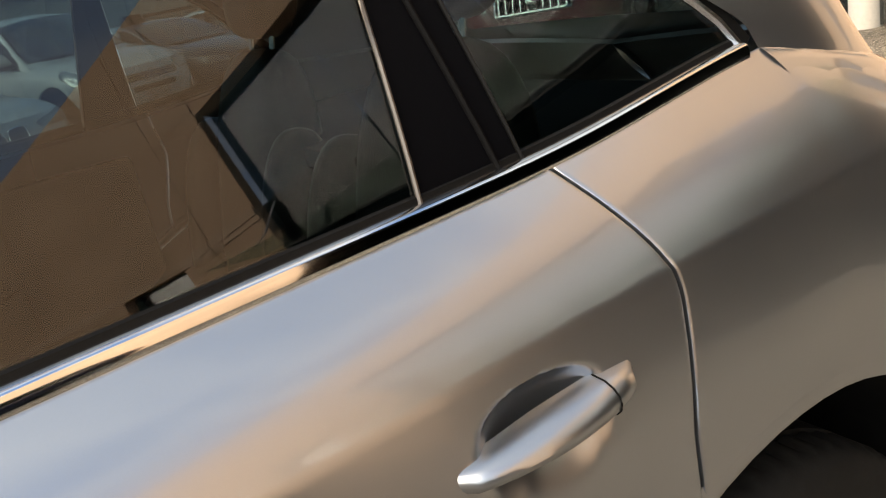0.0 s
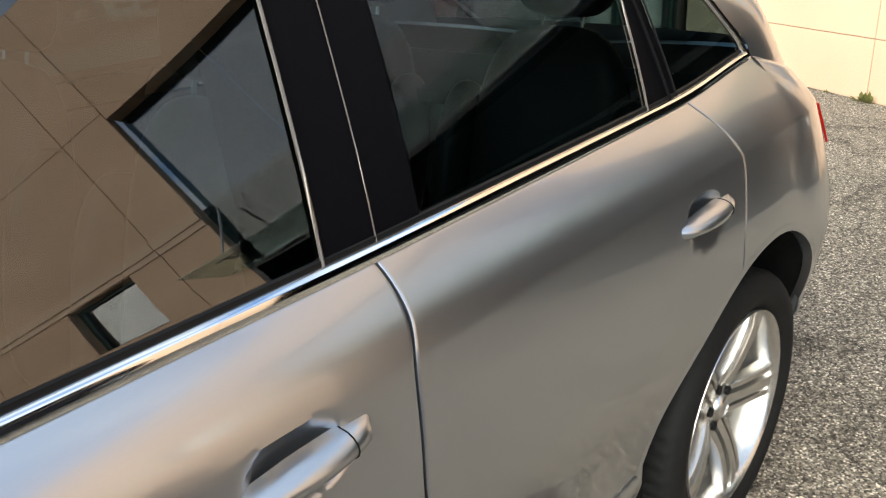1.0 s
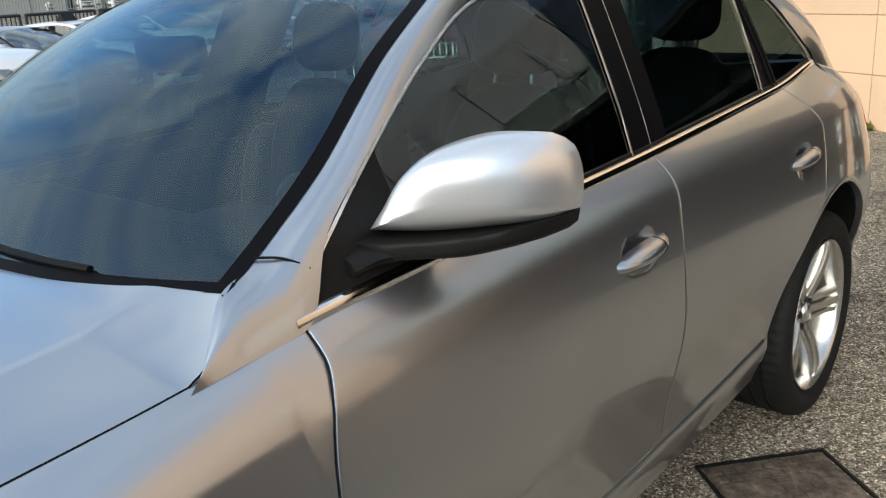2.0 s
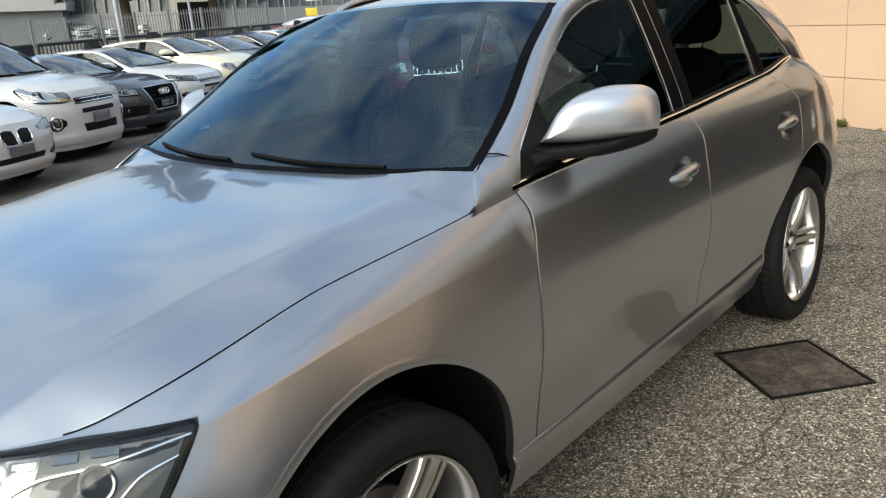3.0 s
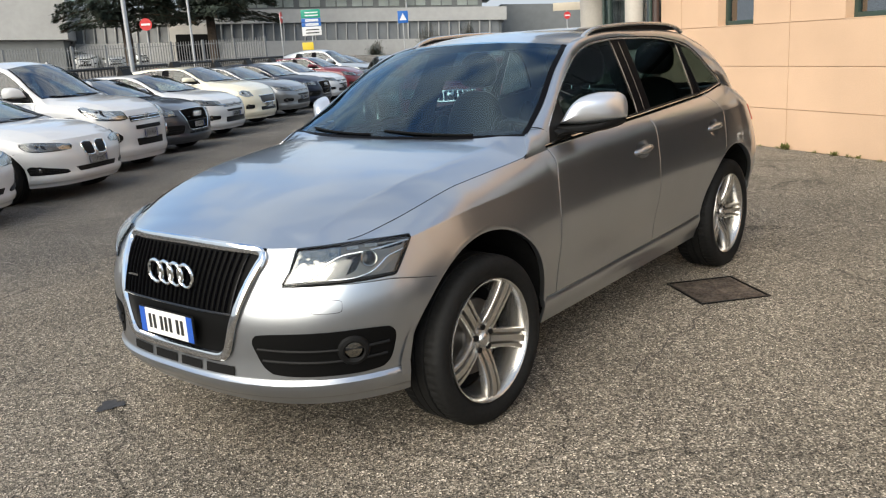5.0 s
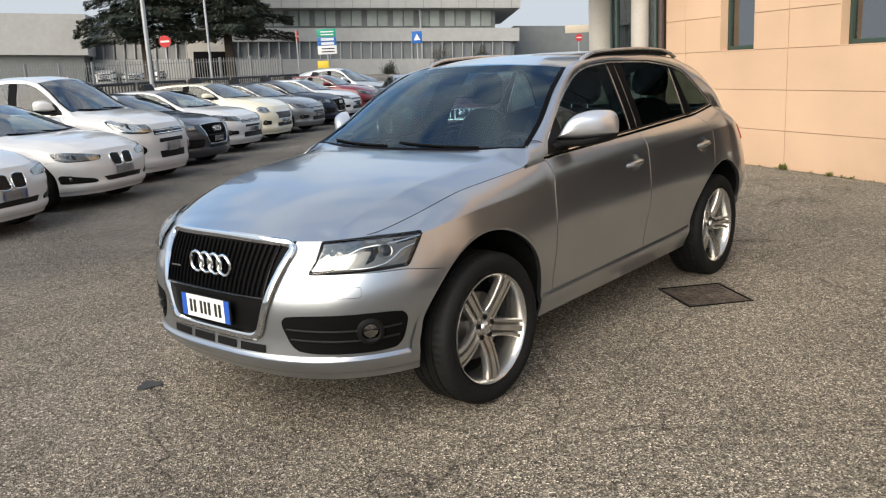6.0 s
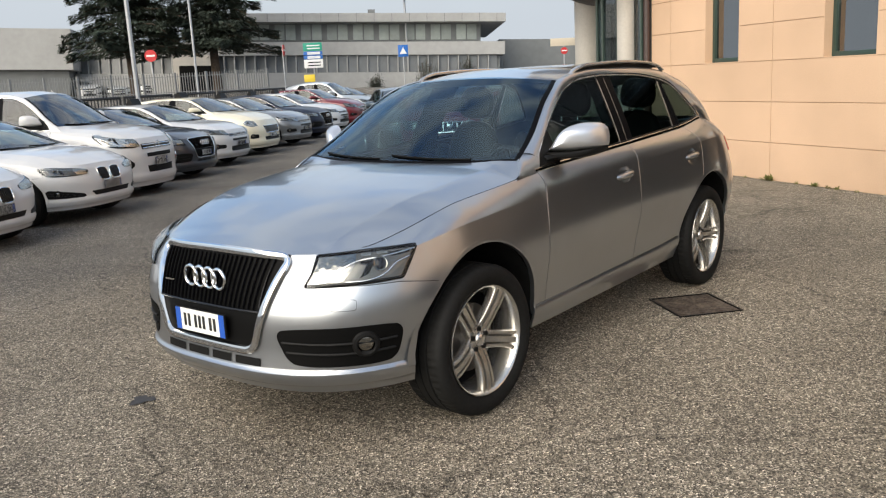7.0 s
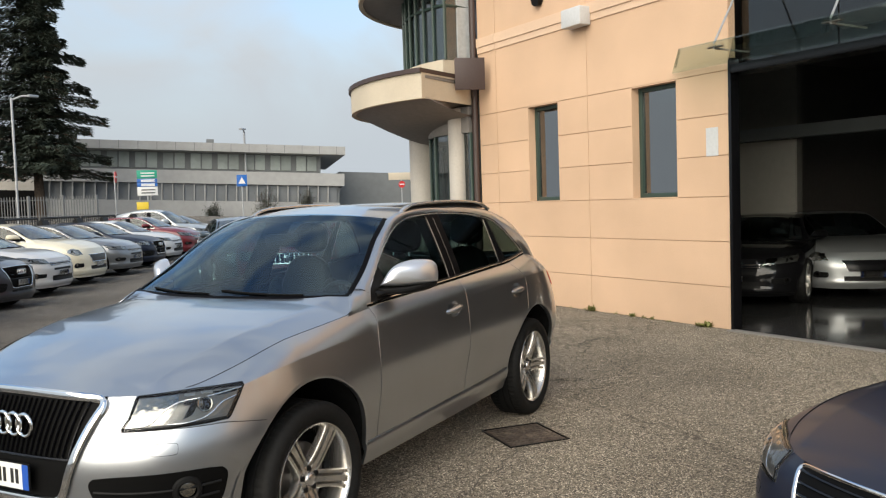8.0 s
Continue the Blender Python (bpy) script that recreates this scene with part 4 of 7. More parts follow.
        for line in (((0.97, 0.13), (0.66, 0.24), (0.45, 0.30), (0.30, 0.47), (0.26, 0.75), (0.21, 0.85), (0.04, 0.88)), ((0.955, 0.34), (0.84, 0.45), (0.78, 0.70), (0.71, 0.83), (0.57, 0.89), (0.41, 0.88))):
            bm = bmesh.new()
            tube(bm, curve([tuple(on_lamp(u2, t2, 0.0085)) for u2, t2 in line], 32), 0.0032, 6)
            P("light_strip", bm, M["satin"], base)
        for u2, t2 in ((0.20, 0.20), (0.36, 0.175), (0.52, 0.155), (0.67, 0.14)):
            rows = [[on_lamp(u2 + lerp(-0.05, 0.05, i / 3), t2 + lerp(-0.035, 0.035, j / 2), 0.0068) for j in range(3)] for i in range(4)]
            P("lamp_cell", gridded(skirt(rows, 0.003)), M["reflector"], base)
        if front == "frame":
            ring = [(lerp(0.03, 0.97, k / 10), 0.035) for k in range(11)] + [(0.985, lerp(0.08, 0.92, k / 5)) for k in range(6)]
            ring += [(lerp(0.97, 0.03, k / 10), 0.965) for k in range(11)] + [(0.015, lerp(0.92, 0.08, k / 5)) for k in range(6)]
            bm = bmesh.new()
            tube(bm, [tuple(on_lamp(u2, t2, 0.008)) for u2, t2 in ring + ring[:1]], 0.0038, 8)
            P("lamp_bezel", bm, M["grille_black"], base)
        # fog lamp bay
        fb = FOGS[front]
        if fb:
            c = [(FLANK.u_of(y, z), z) for y, z in fb]
            rows = flank_quad(c, n(16), n(10), 0.003, 0.0, 0.72 if front == "broad" else 0.22)
            bay = P("fog_bay", gridded(skirt(mirrored(rows, side), 0.02)), M["grille_black" if fine >= 1 else "plastic"], bumper, "black plastic bumper grille")

            def on_bay(s, t, off):
                u = lerp(lerp(c[0][0], c[1][0], s), lerp(c[3][0], c[2][0], s), t)
                z = lerp(lerp(c[0][1], c[1][1], s), lerp(c[3][1], c[2][1], s), t)
                p = FLANK.at(u, z) + FLANK.normal(u, z) * off
                return Vector((p.x, p.y * side, p.z))
            for t in () if front == "broad" else (0.36, 0.62):
                bm = bmesh.new()
                tube(bm, [on_bay(s, t + 0.05 * math.sin(s * 3), 0.006) for s in spread(0.03, 0.95, 14)], 0.006, 6)
                P("slat", bm, M["plastic"], bay)
            bm = bmesh.new()
            across, big = (0.5, 1.35) if front == "broad" else (0.70, 1.0)
            ctr, nrm = on_bay(across, 0.46, 0.0), (on_bay(across, 0.46, 0.05) - on_bay(across, 0.46, 0.0)).normalized()
            rot = nrm.to_track_quat("Y", "Z").to_matrix().to_4x4() @ Matrix.Scale(big, 4)
            lathe(bm, [(0.036, 0.012), (0.044, 0.016), (0.056, 0.012), (0.062, 0.0)], 28, Matrix.Translation(ctr) @ rot)
            P("fog_ring", bm, M["chrome" if front == "broad" else "plastic"], bay)
            bm = bmesh.new()
            lathe(bm, [(0.001, 0.012), (0.020, 0.010), (0.036, 0.004)], 24, Matrix.Translation(ctr) @ rot)
            P("fog_lamp", bm, M["reflector"], bay, "round chrome fog lamp")
        # rear lamp
        if tail:
            us = spread(0.42, 0.74, 10)
            rows = [[FLANK.at(u, z) + FLANK.normal(u, z) * 0.004 for z in spread(0.92 + 0.06 * (u - 0.42), 1.05, 6)] for u in us]
            P("tail_lamp", gridded(skirt(mirrored(rows, side), -0.01)), M["red_lens"])

    # roof, screens
    edge = curve(ROOF_EDGE, 61)
    rows = []
    for i, p in enumerate(edge):
        row = []
        front_bow = 0.082 * max(0, 1 - (p.x + 1.225) / -0.5)
        for k in range(n(20) + 1):
            t = lerp(-1, 1, k / n(20))
            crown = lerp(0.034, 0.038, i / len(edge))
            row.append(Vector((p.x + front_bow * (1 - t * t), p.y * t, p.z + crown * (1 - abs(t) ** 2.4))))
        rows.append(row)
    P("roof", gridded(rows), paint_mat)
    rows = []
    nt_ = n(20)
    low = [Vector((lerp(-0.405, -0.535, abs(t) ** 2.4), 0.777 * t, lerp(1.142, 1.160, t * t))) for t in spread(-1, 1, nt_ + 1)]
    side_edge = curve(SCREEN_SIDE, n(16))
    for i, e in enumerate(side_edge):
        s = (SCREEN_SIDE[0][0] - e.x) / (SCREEN_SIDE[0][0] - SCREEN_SIDE[-1][0])
        mid = Vector((lerp(-0.405, -1.150, s) + 0.011 * math.sin(math.pi * s), 0, lerp(1.142, 1.590, s) + 0.024 * math.sin(math.pi * s)))
        rows.append([Vector((lerp(mid.x, e.x, abs(t) ** 2.4), (e.y + 0.006) * t, lerp(mid.z, e.z - 0.003, abs(t) ** 2.4))) for t in spread(-1, 1, nt_ + 1)])
    P("windscreen", gridded(rows), M["glass"] if fine >= 1 else M["row_glass"], None, "clear curved windscreen")
    # dark border of the screen
    for pick, nm in ((0, "screen_border"), (-1, "screen_border"), ):
        bm = bmesh.new()
        rr = []
        for r in rows:
            a, b = (r[0], r[1]) if pick == 0 else (r[-1], r[-2])
            d = (b - a).normalized()
            rr.append([a + d * 0.002 + Vector((0.002, 0, 0.003)), a + d * 0.030 + Vector((0.002, 0, 0.004))])
        P(nm, gridded(rr), M["pillar_black"])
    P("screen_border", gridded([[a + Vector((0.002, 0, 0.004)) for a in rows[0]], [a + (b - a).normalized() * 0.022 + Vector((0.002, 0, 0.004)) for a, b in zip(rows[0], rows[1])]]), M["pillar_black"])
    P("cowl", gridded([[a + Vector((-0.03, 0, -0.06)) for a in low], [Vector((-0.385 - 0.10 * abs(p.y / 0.776) ** 2.4, p.y * 1.0, 1.118)) for p in low]]), M["plastic"])
    for y0, y1 in ((0.52, -0.02), (-0.10, -0.60)):
        bm = bmesh.new()
        pts = []
        for k in range(9):
            y = lerp(y0, y1, k / 8)
            t = y / 0.738
            pts.append((-0.405 - 0.10 * abs(t) ** 2.2 - 0.022 - 0.03 * (k / 8) ** 2, y, 1.142 + 0.026 + 0.016 * (k / 8) ** 2))
        tube(bm, pts, 0.006, 6, flat=(0.007, 0.006, (0, 0, 1)))
        P("wiper", bm, M["grille_black"])
    rear_top = [Vector((-3.22 - 0.05 * (1 - t * t), 0.505 * t, 1.50 + 0.04 * (1 - abs(t) ** 2.4))) for t in spread(-1, 1, 15)]
    rear_low = [Vector((-3.405 - 0.08 * (1 - t * t), 0.605 * t, 1.20)) for t in spread(-1, 1, 15)]
    P("rear_window", gridded([[a.lerp(b, s) for a, b in zip(rear_top, rear_low)] for s in spread(0, 1, 6)]), M["dark_glass"])
    gate = [[a.copy() for a in rear_low], [FLANK.at(lerp(0.0, 0.48, abs(t)), 1.11) for t in spread(-1, 1, 15)]]
    gate[1] = [Vector((p.x, p.y * (1 if t >= 0 else -1), p.z)) for p, t in zip(gate[1], spread(-1, 1, 15))]
    P("tailgate", gridded(gate), paint_mat)
    # floor and dark inside
    bm = boxed(-3.40, 0.50, -0.74, 0.74, 0.29, 0.31)
    P("floor_pan", bm, M["underside"])
    # bulkhead stops sight into the engine bay
    P("bulkhead", boxed(-0.56, -0.50, -0.80, 0.80, 0.29, 1.06), M["underside"])
    if interior:
        cabin(car, P)
    nose(car, P, front, number_plate, flag)
    ws = wheels or WHEEL_FINE
    for x in (0.0, REAR):
        xx = bend(Vector((x, 0, 0))).x if bend else x
        for side in (1, -1):
            out = 0.808 if x == 0 else 0.790
            yy = (bend(Vector((0, out, 0))).y if bend else out) * side
            add_wheel(root, ws, xx, yy, side, (-0.62 if x == 0 else -0.45) * side, wheel_size, steer if x == 0 else 0)
    return root


HEADLAMPS = {
    "frame": [(0.543, 0.886), (0.848, 0.909), (0.856, 0.774), (0.539, 0.758)],
    "kidney": [(0.34, 0.822), (0.87, 0.905), (0.86, 0.745), (0.40, 0.728)],
    "broad": [(0.46, 0.900), (0.86, 1.040), (0.885, 0.770), (0.42, 0.735)],
    "slim": [(0.48, 0.88), (0.84, 0.95), (0.86, 0.80), (0.40, 0.75)],
    "slats": [(0.52, 0.84), (0.84, 0.86), (0.85, 0.72), (0.52, 0.70)],
    "round": [(0.60, 0.885), (0.84, 0.90), (0.85, 0.74), (0.58, 0.72)],
}
FOGS = {
    "frame": [(0.412, 0.590), (0.860, 0.598), (0.815, 0.414), (0.482, 0.421)],
    "kidney": [(0.50, 0.465), (0.86, 0.565), (0.85, 0.420), (0.48, 0.405)],
    "broad": [(0.60, 0.610), (0.80, 0.610), (0.80, 0.455), (0.60, 0.455)],
    "slim": [(0.55, 0.55), (0.80, 0.55), (0.78, 0.46), (0.55, 0.46)],
    "slats": [(0.60, 0.54), (0.78, 0.54), (0.78, 0.44), (0.60, 0.44)],
    "round": [(0.60, 0.54), (0.78, 0.54), (0.78, 0.44), (0.60, 0.44)],
}


def plate_parts(P, parent, zc, off=0.02, front_x=None):
    x = nose_point(0.0, zc).x + off if front_x is None else front_x
    pl = P("number_plate", boxed(x - 0.008, x, -0.182, 0.182, zc - 0.056, zc + 0.056, 0.003), M["plastic"], parent)
    P("plate_face", boxed(x - 0.002, x + 0.0015, -0.178, 0.178, zc - 0.052, zc + 0.052), M["plate"], pl, "white plate with blue ends", smooth=False)
    for y0, y1 in ((-0.178, -0.140), (0.140, 0.178)):
        P("plate_band", boxed(x, x + 0.0022, y0, y1, zc - 0.052, zc + 0.052), M["plate_blue"], pl, "blue band", smooth=False)
    for k, y in enumerate((0.108, 0.078, 0.030, 0.0, -0.030, -0.078, -0.108)):
        P("plate_bar", boxed(x + 0.001, x + 0.003, y - 0.009, y + 0.009, zc - 0.030, zc + 0.030), M["ink"], pl, smooth=False)
    return pl


def nose(car, P, front, number_plate, flag):
    """Grille, badge and plate."""
    if front == "frame":
        back = P("grille", gridded([[nose_point(lerp(-1, 1, j / 20) * lerp(0.300, 0.440, i / 8), lerp(0.487, 0.890, i / 8), 0.004) for j in range(21)] for i in range(9)]), M["grille_black"], None, "black upright-slatted grille in a chrome frame")
        bm = bmesh.new()
        path = [p + Vector((0, 0, 0.014 * max(0, 1 - (p.y / 0.42) ** 2) if p.z > 0.86 else 0)) for p in grille_path(0.450, 0.312, 0.882, 0.478, 0.010, 0.055)]
        rim = 0.45 if flag or car.fine < 1 else 1.0
        tube(bm, path, 0.013, 8, closed=True, flat=(0.020 * rim, 0.012 * rim, (1, 0, 0.15)))
        P("grille_frame", bm, M["chrome"], back, "polished chrome surround")
        if flag:
            for z in spread(0.53, 0.86, 9):
                half = lerp(0.30, 0.43, (z - 0.487) / 0.403)
                bm = bmesh.new()
                tube(bm, [nose_point(y, z, 0.010) for y in spread(-half, half, 15)], 0.008, 6)
                P("slat", bm, M["gloss_black"], back)
        for k in range(0 if flag else -12, 0 if flag else 13):
            y = k * 0.0315
            lim = 0.415 - 0.0
            if abs(y) > lim:
                continue
            z0 = 0.660
            z1 = 0.872
            bm = bmesh.new()
            tube(bm, [nose_point(y * lerp(0.93, 1.0, s), lerp(z0, z1, s), 0.012) for s in spread(0, 1, 5)], 0.0035, 4, flat=(0.0022, 0.007, (1, 0, 0)))
            P("slat", bm, M["gloss_black"], back)
        bm = bmesh.new()
        tube(bm, [nose_point(y, 0.655, 0.012) for y in spread(-0.365, 0.365, 15)], 0.006, 6)
        P("cross_bar", bm, M["gloss_black"], back)
        for k in range(4):
            y = (k - 1.5) * 0.0665
            ctr = nose_point(y, 0.775, 0.040)
            bm = bmesh.new()
            pts = [ctr + Vector((0.0, 0.0455 * math.cos(a), 0.0455 * math.sin(a))) for a in [2 * math.pi * q / 28 for q in range(28)]]
            tube(bm, pts, 0.0065, 8, closed=True, flat=(0.0075, 0.0075, (1, 0, 0)))
            P("badge_ring", bm, M["chrome"], back, "chrome ring")
        P("small_badge", boxed(nose_point(-0.30, 0.735, 0.02).x - 0.004, nose_point(-0.30, 0.735, 0.02).x + 0.004, -0.325, -0.255, 0.731, 0.739), M["chrome"], back)
        if number_plate:
            plate_parts(P, back, 0.577, 0.035)
        # lower openings between the lip and the grille
        for y0, y1 in ((-0.33, -0.18), (-0.15, 0.0), (0.03, 0.16), (0.19, 0.34)):
            rows = [[nose_point(lerp(y0, y1, j / 5), z, 0.003) for j in range(6)] for z in spread(0.409, 0.445, 3)]
            P("lower_slot", gridded(rows), M["plastic"], back)
        # washer covers
        for side in (1, -1):
            c = [(FLANK.u_of(y, z), z) for y, z in ((0.655, 0.712), (0.745, 0.714), (0.745, 0.668), (0.655, 0.665))]
            pts = []
            for k in range(24):
                a = 2 * math.pi * k / 24
                s = 0.5 + 0.5 * math.copysign(abs(math.cos(a)) ** 0.4, math.cos(a))
                t = 0.5 + 0.5 * math.copysign(abs(math.sin(a)) ** 0.4, math.sin(a))
                u, z = lerp(c[0][0], c[1][0], s), lerp(c[0][1], c[3][1], t)
                p = FLANK.at(u, z) + FLANK.normal(u, z) * 0.0004
                pts.append((p.x, p.y * side, p.z))
            bm = bmesh.new()
            tube(bm, pts, 0.0009, 4, closed=True)
            P("washer_seam", bm, M["underside"])
    else:
        lows = {"kidney": (0.34, 0.40, 0.38, 0.48), "broad": (0.34, 0.36, 0.38, 0.50), "slats": (0.40, 0.44, 0.36, 0.50), "slim": (0.42, 0.40, 0.36, 0.50), "round": (0.40, 0.40, 0.36, 0.47)}[front]
        rows = [[nose_point(lerp(-1, 1, j / 12) * lerp(lows[0], lows[1], i / 4), lerp(lows[2] + 0.03, lows[3], i / 4), 0.005) for j in range(13)] for i in range(5)]
        lowg = P("lower_grille", gridded(rows), M["plastic"])
        if front == "kidney":
            for s in (1, -1):
                def on_kidney(p, q):
                    """A rounded upright opening: p across, q up, each from -1 to 1."""
                    px, qz = p * math.sqrt(1 - 0.30 * q * q), q * math.sqrt(1 - 0.30 * p * p)
                    return nose_point(s * (0.120 + 0.012 * qz + 0.102 * px), 0.715 + 0.098 * qz, 0.010)
                rows = [[on_kidney(lerp(-1, 1, j / 6), lerp(-1, 1, i / 6)) for j in range(7)] for i in range(7)]
                g = P("grille", gridded(rows), M["gloss_black"])
                bm = bmesh.new()
                path = [rows[0][j] for j in range(7)] + [rows[i][-1] for i in range(1, 7)] + [rows[-1][j] for j in range(5, -1, -1)] + [rows[i][0] for i in range(5, 0, -1)]
                tube(bm, path, 0.008, 6, closed=True)
                P("grille_frame", bm, M["chrome"], g)
                for k in range(6):
                    y = s * lerp(0.05, 0.195, k / 5)
                    bm = bmesh.new()
                    tube(bm, [nose_point(y, z, 0.014) for z in (0.640, 0.715, 0.785)], 0.004, 4)
                    P("slat", bm, M["plastic"], g)
        elif front == "slats":
            rows = [[nose_point(lerp(-0.42, 0.42, j / 14), lerp(0.67, 0.80, i / 4), 0.006) for j in range(15)] for i in range(5)]
            g = P("grille", gridded(rows), M["grille_black"], None, "chrome grille with upright slats")
            bm = bmesh.new()
            path = [rows[0][j] for j in range(15)] + [rows[i][-1] for i in range(1, 5)] + [rows[-1][j] for j in range(13, -1, -1)] + [rows[i][0] for i in range(3, 0, -1)]
            tube(bm, path, 0.014, 6, closed=True)
            P("grille_frame", bm, M["chrome"], g)
            for k in range(10):
                y = lerp(-0.37, 0.37, k / 9)
                bm = bmesh.new()
                tube(bm, [nose_point(y, z, 0.014) for z in (0.675, 0.735, 0.795)], 0.013, 6)
                P("slat", bm, M["chrome"], g)
            bm = bmesh.new()
            ctr = nose_point(0, 0.735, 0.035)
            box(bm, ctr.x - 0.01, ctr.x + 0.01, -0.06, 0.06, 0.69, 0.78, 0.02)
            P("badge", bm, M["chrome"], g)
        elif front in ("slim", "broad"):
            rows = [[nose_point(lerp(-0.42, 0.42, j / 12), lerp(0.72, 0.79, i / 3), 0.006) for j in range(13)] for i in range(4)]
            g = P("grille", gridded(rows), M["gloss_black"])
            rows = [[nose_point(lerp(-0.34, 0.34, j / 12), lerp(0.615, 0.665, i / 3), 0.006) for j in range(13)] for i in range(4)]
            P("slot", gridded(rows), M["plastic"])
            for z in (0.735, 0.775):
                bm = bmesh.new()
                tube(bm, [nose_point(y, z, 0.010) for y in spread(-0.41, 0.41, 13)], 0.006, 6)
                P("slat", bm, M["chrome"], g)
            bm = bmesh.new()
            ctr = nose_point(0, 0.765, 0.02)
            tube(bm, [ctr + Vector((0, 0.05 * math.cos(a), 0.05 * math.sin(a))) for a in [2 * math.pi * q / 20 for q in range(20)]], 0.007, 6, closed=True)
            P("badge", bm, M["chrome"], g)
        else:
            rows = [[nose_point(lerp(-1, 1, j / 12) * lerp(0.34, 0.42, i / 4), lerp(0.56, 0.74, i / 4), 0.006) for j in range(13)] for i in range(5)]
            g = P("grille", gridded(rows), M["gloss_black"])
            bm = bmesh.new()
            path = [rows[0][j] for j in range(13)] + [rows[i][-1] for i in range(1, 5)] + [rows[-1][j] for j in range(11, -1, -1)] + [rows[i][0] for i in range(3, 0, -1)]
            tube(bm, path, 0.010, 6, closed=True)
            P("grille_frame", bm, M["chrome"], g)
        if number_plate:
            plate_parts(P, lowg, 0.545 if front not in ("round", "slats") else 0.50, 0.03)


def cabin(car, P):
    """Seats, dash and steering wheel."""
    def cushion(x0, x1, y0, y1, z0, z1, m=None, power=3.6, taper=0.0):
        """A padded block with fully rounded edges, narrower at the top by taper."""
        e, rows = 2 / power, []

        def f(v):
            return math.copysign(abs(v) ** e, v)
        for i in range(19):
            b = math.pi * (i / 18 - 0.5)
            row = []
            for k in range(28):
                a = 2 * math.pi * k / 28
                px, py, pz = f(math.cos(b)) * f(math.cos(a)), f(math.cos(b)) * f(math.sin(a)), f(math.sin(b))
                py *= 1 - taper * (pz + 1) / 2
                p = Vector(((x0 + x1) / 2 + px * (x1 - x0) / 2, (y0 + y1) / 2 + py * (y1 - y0) / 2, (z0 + z1) / 2 + pz * (z1 - z0) / 2))
                row.append(m @ p if m is not None else p)
            rows.append(row)
        bm = bmesh.new()
        grid(bm, rows, close=True)
        bmesh.ops.remove_doubles(bm, verts=bm.verts, dist=1e-5)
        return bm

    def seat(x, y, name="front_seat", wide=0.25):
        root = P(name, cushion(x - 0.28, x + 0.27, y - wide, y + wide, 0.49, 0.67), M["leather"])
        m = Matrix.Translation((x - 0.28, y, 0.60)) @ Matrix.Rotation(radians(-12), 4, "Y")
        P("seat_back", cushion(-0.07, 0.07, -wide, wide, -0.02, 0.70, m, 3.2, 0.22), M["leather"], root)
        for s in (1, -1):
            P("bolster", cushion(-0.05, 0.12, s * wide * 0.93 - 0.055, s * wide * 0.93 + 0.055, 0.02, 0.54, m, 2.6), M["leather"], root)
        P("headrest", cushion(-0.055, 0.055, -0.145, 0.145, 0.72, 0.94, m, 3.0, 0.12), M["leather"], root)
        for s in (1, -1):
            bm = bmesh.new()
            tube(bm, [m @ Vector((0, s * 0.06, 0.66)), m @ Vector((0, s * 0.06, 0.76))], 0.006, 6)
            P("headrest_post", bm, M["satin"], root)
    seat(-1.34, 0.38)
    seat(-1.34, -0.38)
    seat(-2.38, 0.36, "rear_seat", 0.27)
    seat(-2.38, -0.36, "rear_seat", 0.27)
    P("dashboard", boxed(-0.98, -0.50, -0.74, 0.74, 0.72, 1.085, 0.06), M["cabin"])
    P("instrument_hood", boxed(-0.98, -0.78, 0.20, 0.56, 1.06, 1.13, 0.03), M["cabin"])
    bm = bmesh.new()
    m = Matrix.Translation((-1.12, 0.38, 1.00)) @ Matrix.Rotation(radians(-66), 4, "Y")
    tube(bm, [m @ Vector((0.19 * math.cos(a), 0.19 * math.sin(a), 0)) for a in [2 * math.pi * k / 36 for k in range(36)]], 0.016, 8, closed=True)
    sw = P("steering_wheel", bm, M["leather"])
    P("wheel_hub", boxed(-0.06, 0.06, -0.09, 0.09, -0.03, 0.01, 0.02, m=m), M["cabin"], sw)
    for a in (0, 2.1, 4.2):
        bm = bmesh.new()
        tube(bm, [m @ Vector((0.05 * math.cos(a), 0.05 * math.sin(a), 0)), m @ Vector((0.185 * math.cos(a), 0.185 * math.sin(a), 0))], 0.014, 6)
        P("wheel_spoke", bm, M["satin"], sw)
    P("rear_mirror", boxed(-1.005, -0.97, -0.13, 0.13, 1.395, 1.475, 0.02), M["cabin"])
    P("headlining", gridded([[Vector((x, y, z - 0.035)) for y in (-0.54, 0, 0.54)] for x, z in ((-1.25, 1.575), (-1.8, 1.62), (-2.6, 1.60), (-3.15, 1.50))]), M["tan"])
    P("parcel_shelf", boxed(-3.30, -2.72, -0.66, 0.66, 1.06, 1.10, 0.01), M["cabin"])
    for s in (1, -1):
        P("door_card", boxed(-2.55, -0.70, s * 0.78 - 0.02, s * 0.78 + 0.02, 0.35, 1.08, 0.02), M["cabin"])
        rows = [[Vector((lerp(-1.50, -1.80, q) - 0.08 * t, s * (window_y(-1.65, lerp(1.08, 1.53, t)) - 0.035 - 0.02 * math.sin(math.pi * q)), lerp(1.08, 1.53, t))) for q in (0, 0.25, 0.5, 0.75, 1)] for t in (0, 0.33, 0.66, 1)]
        P("pillar_lining", gridded(rows), M["cabin"])


def bender(xs_from, xs_to, wide=1.0, zs_from=(0, 0.40, 0.80, 1.15, 1.65), zs_to=(0, 0.40, 0.80, 1.15, 1.65)):
    """A map that turns the first car's shape into another model's."""
    def f(p):
        return Vector((float(np.interp(p.x, xs_from, xs_to)), p.y * wide, float(np.interp(p.z, zs_from, zs_to))))
    return f


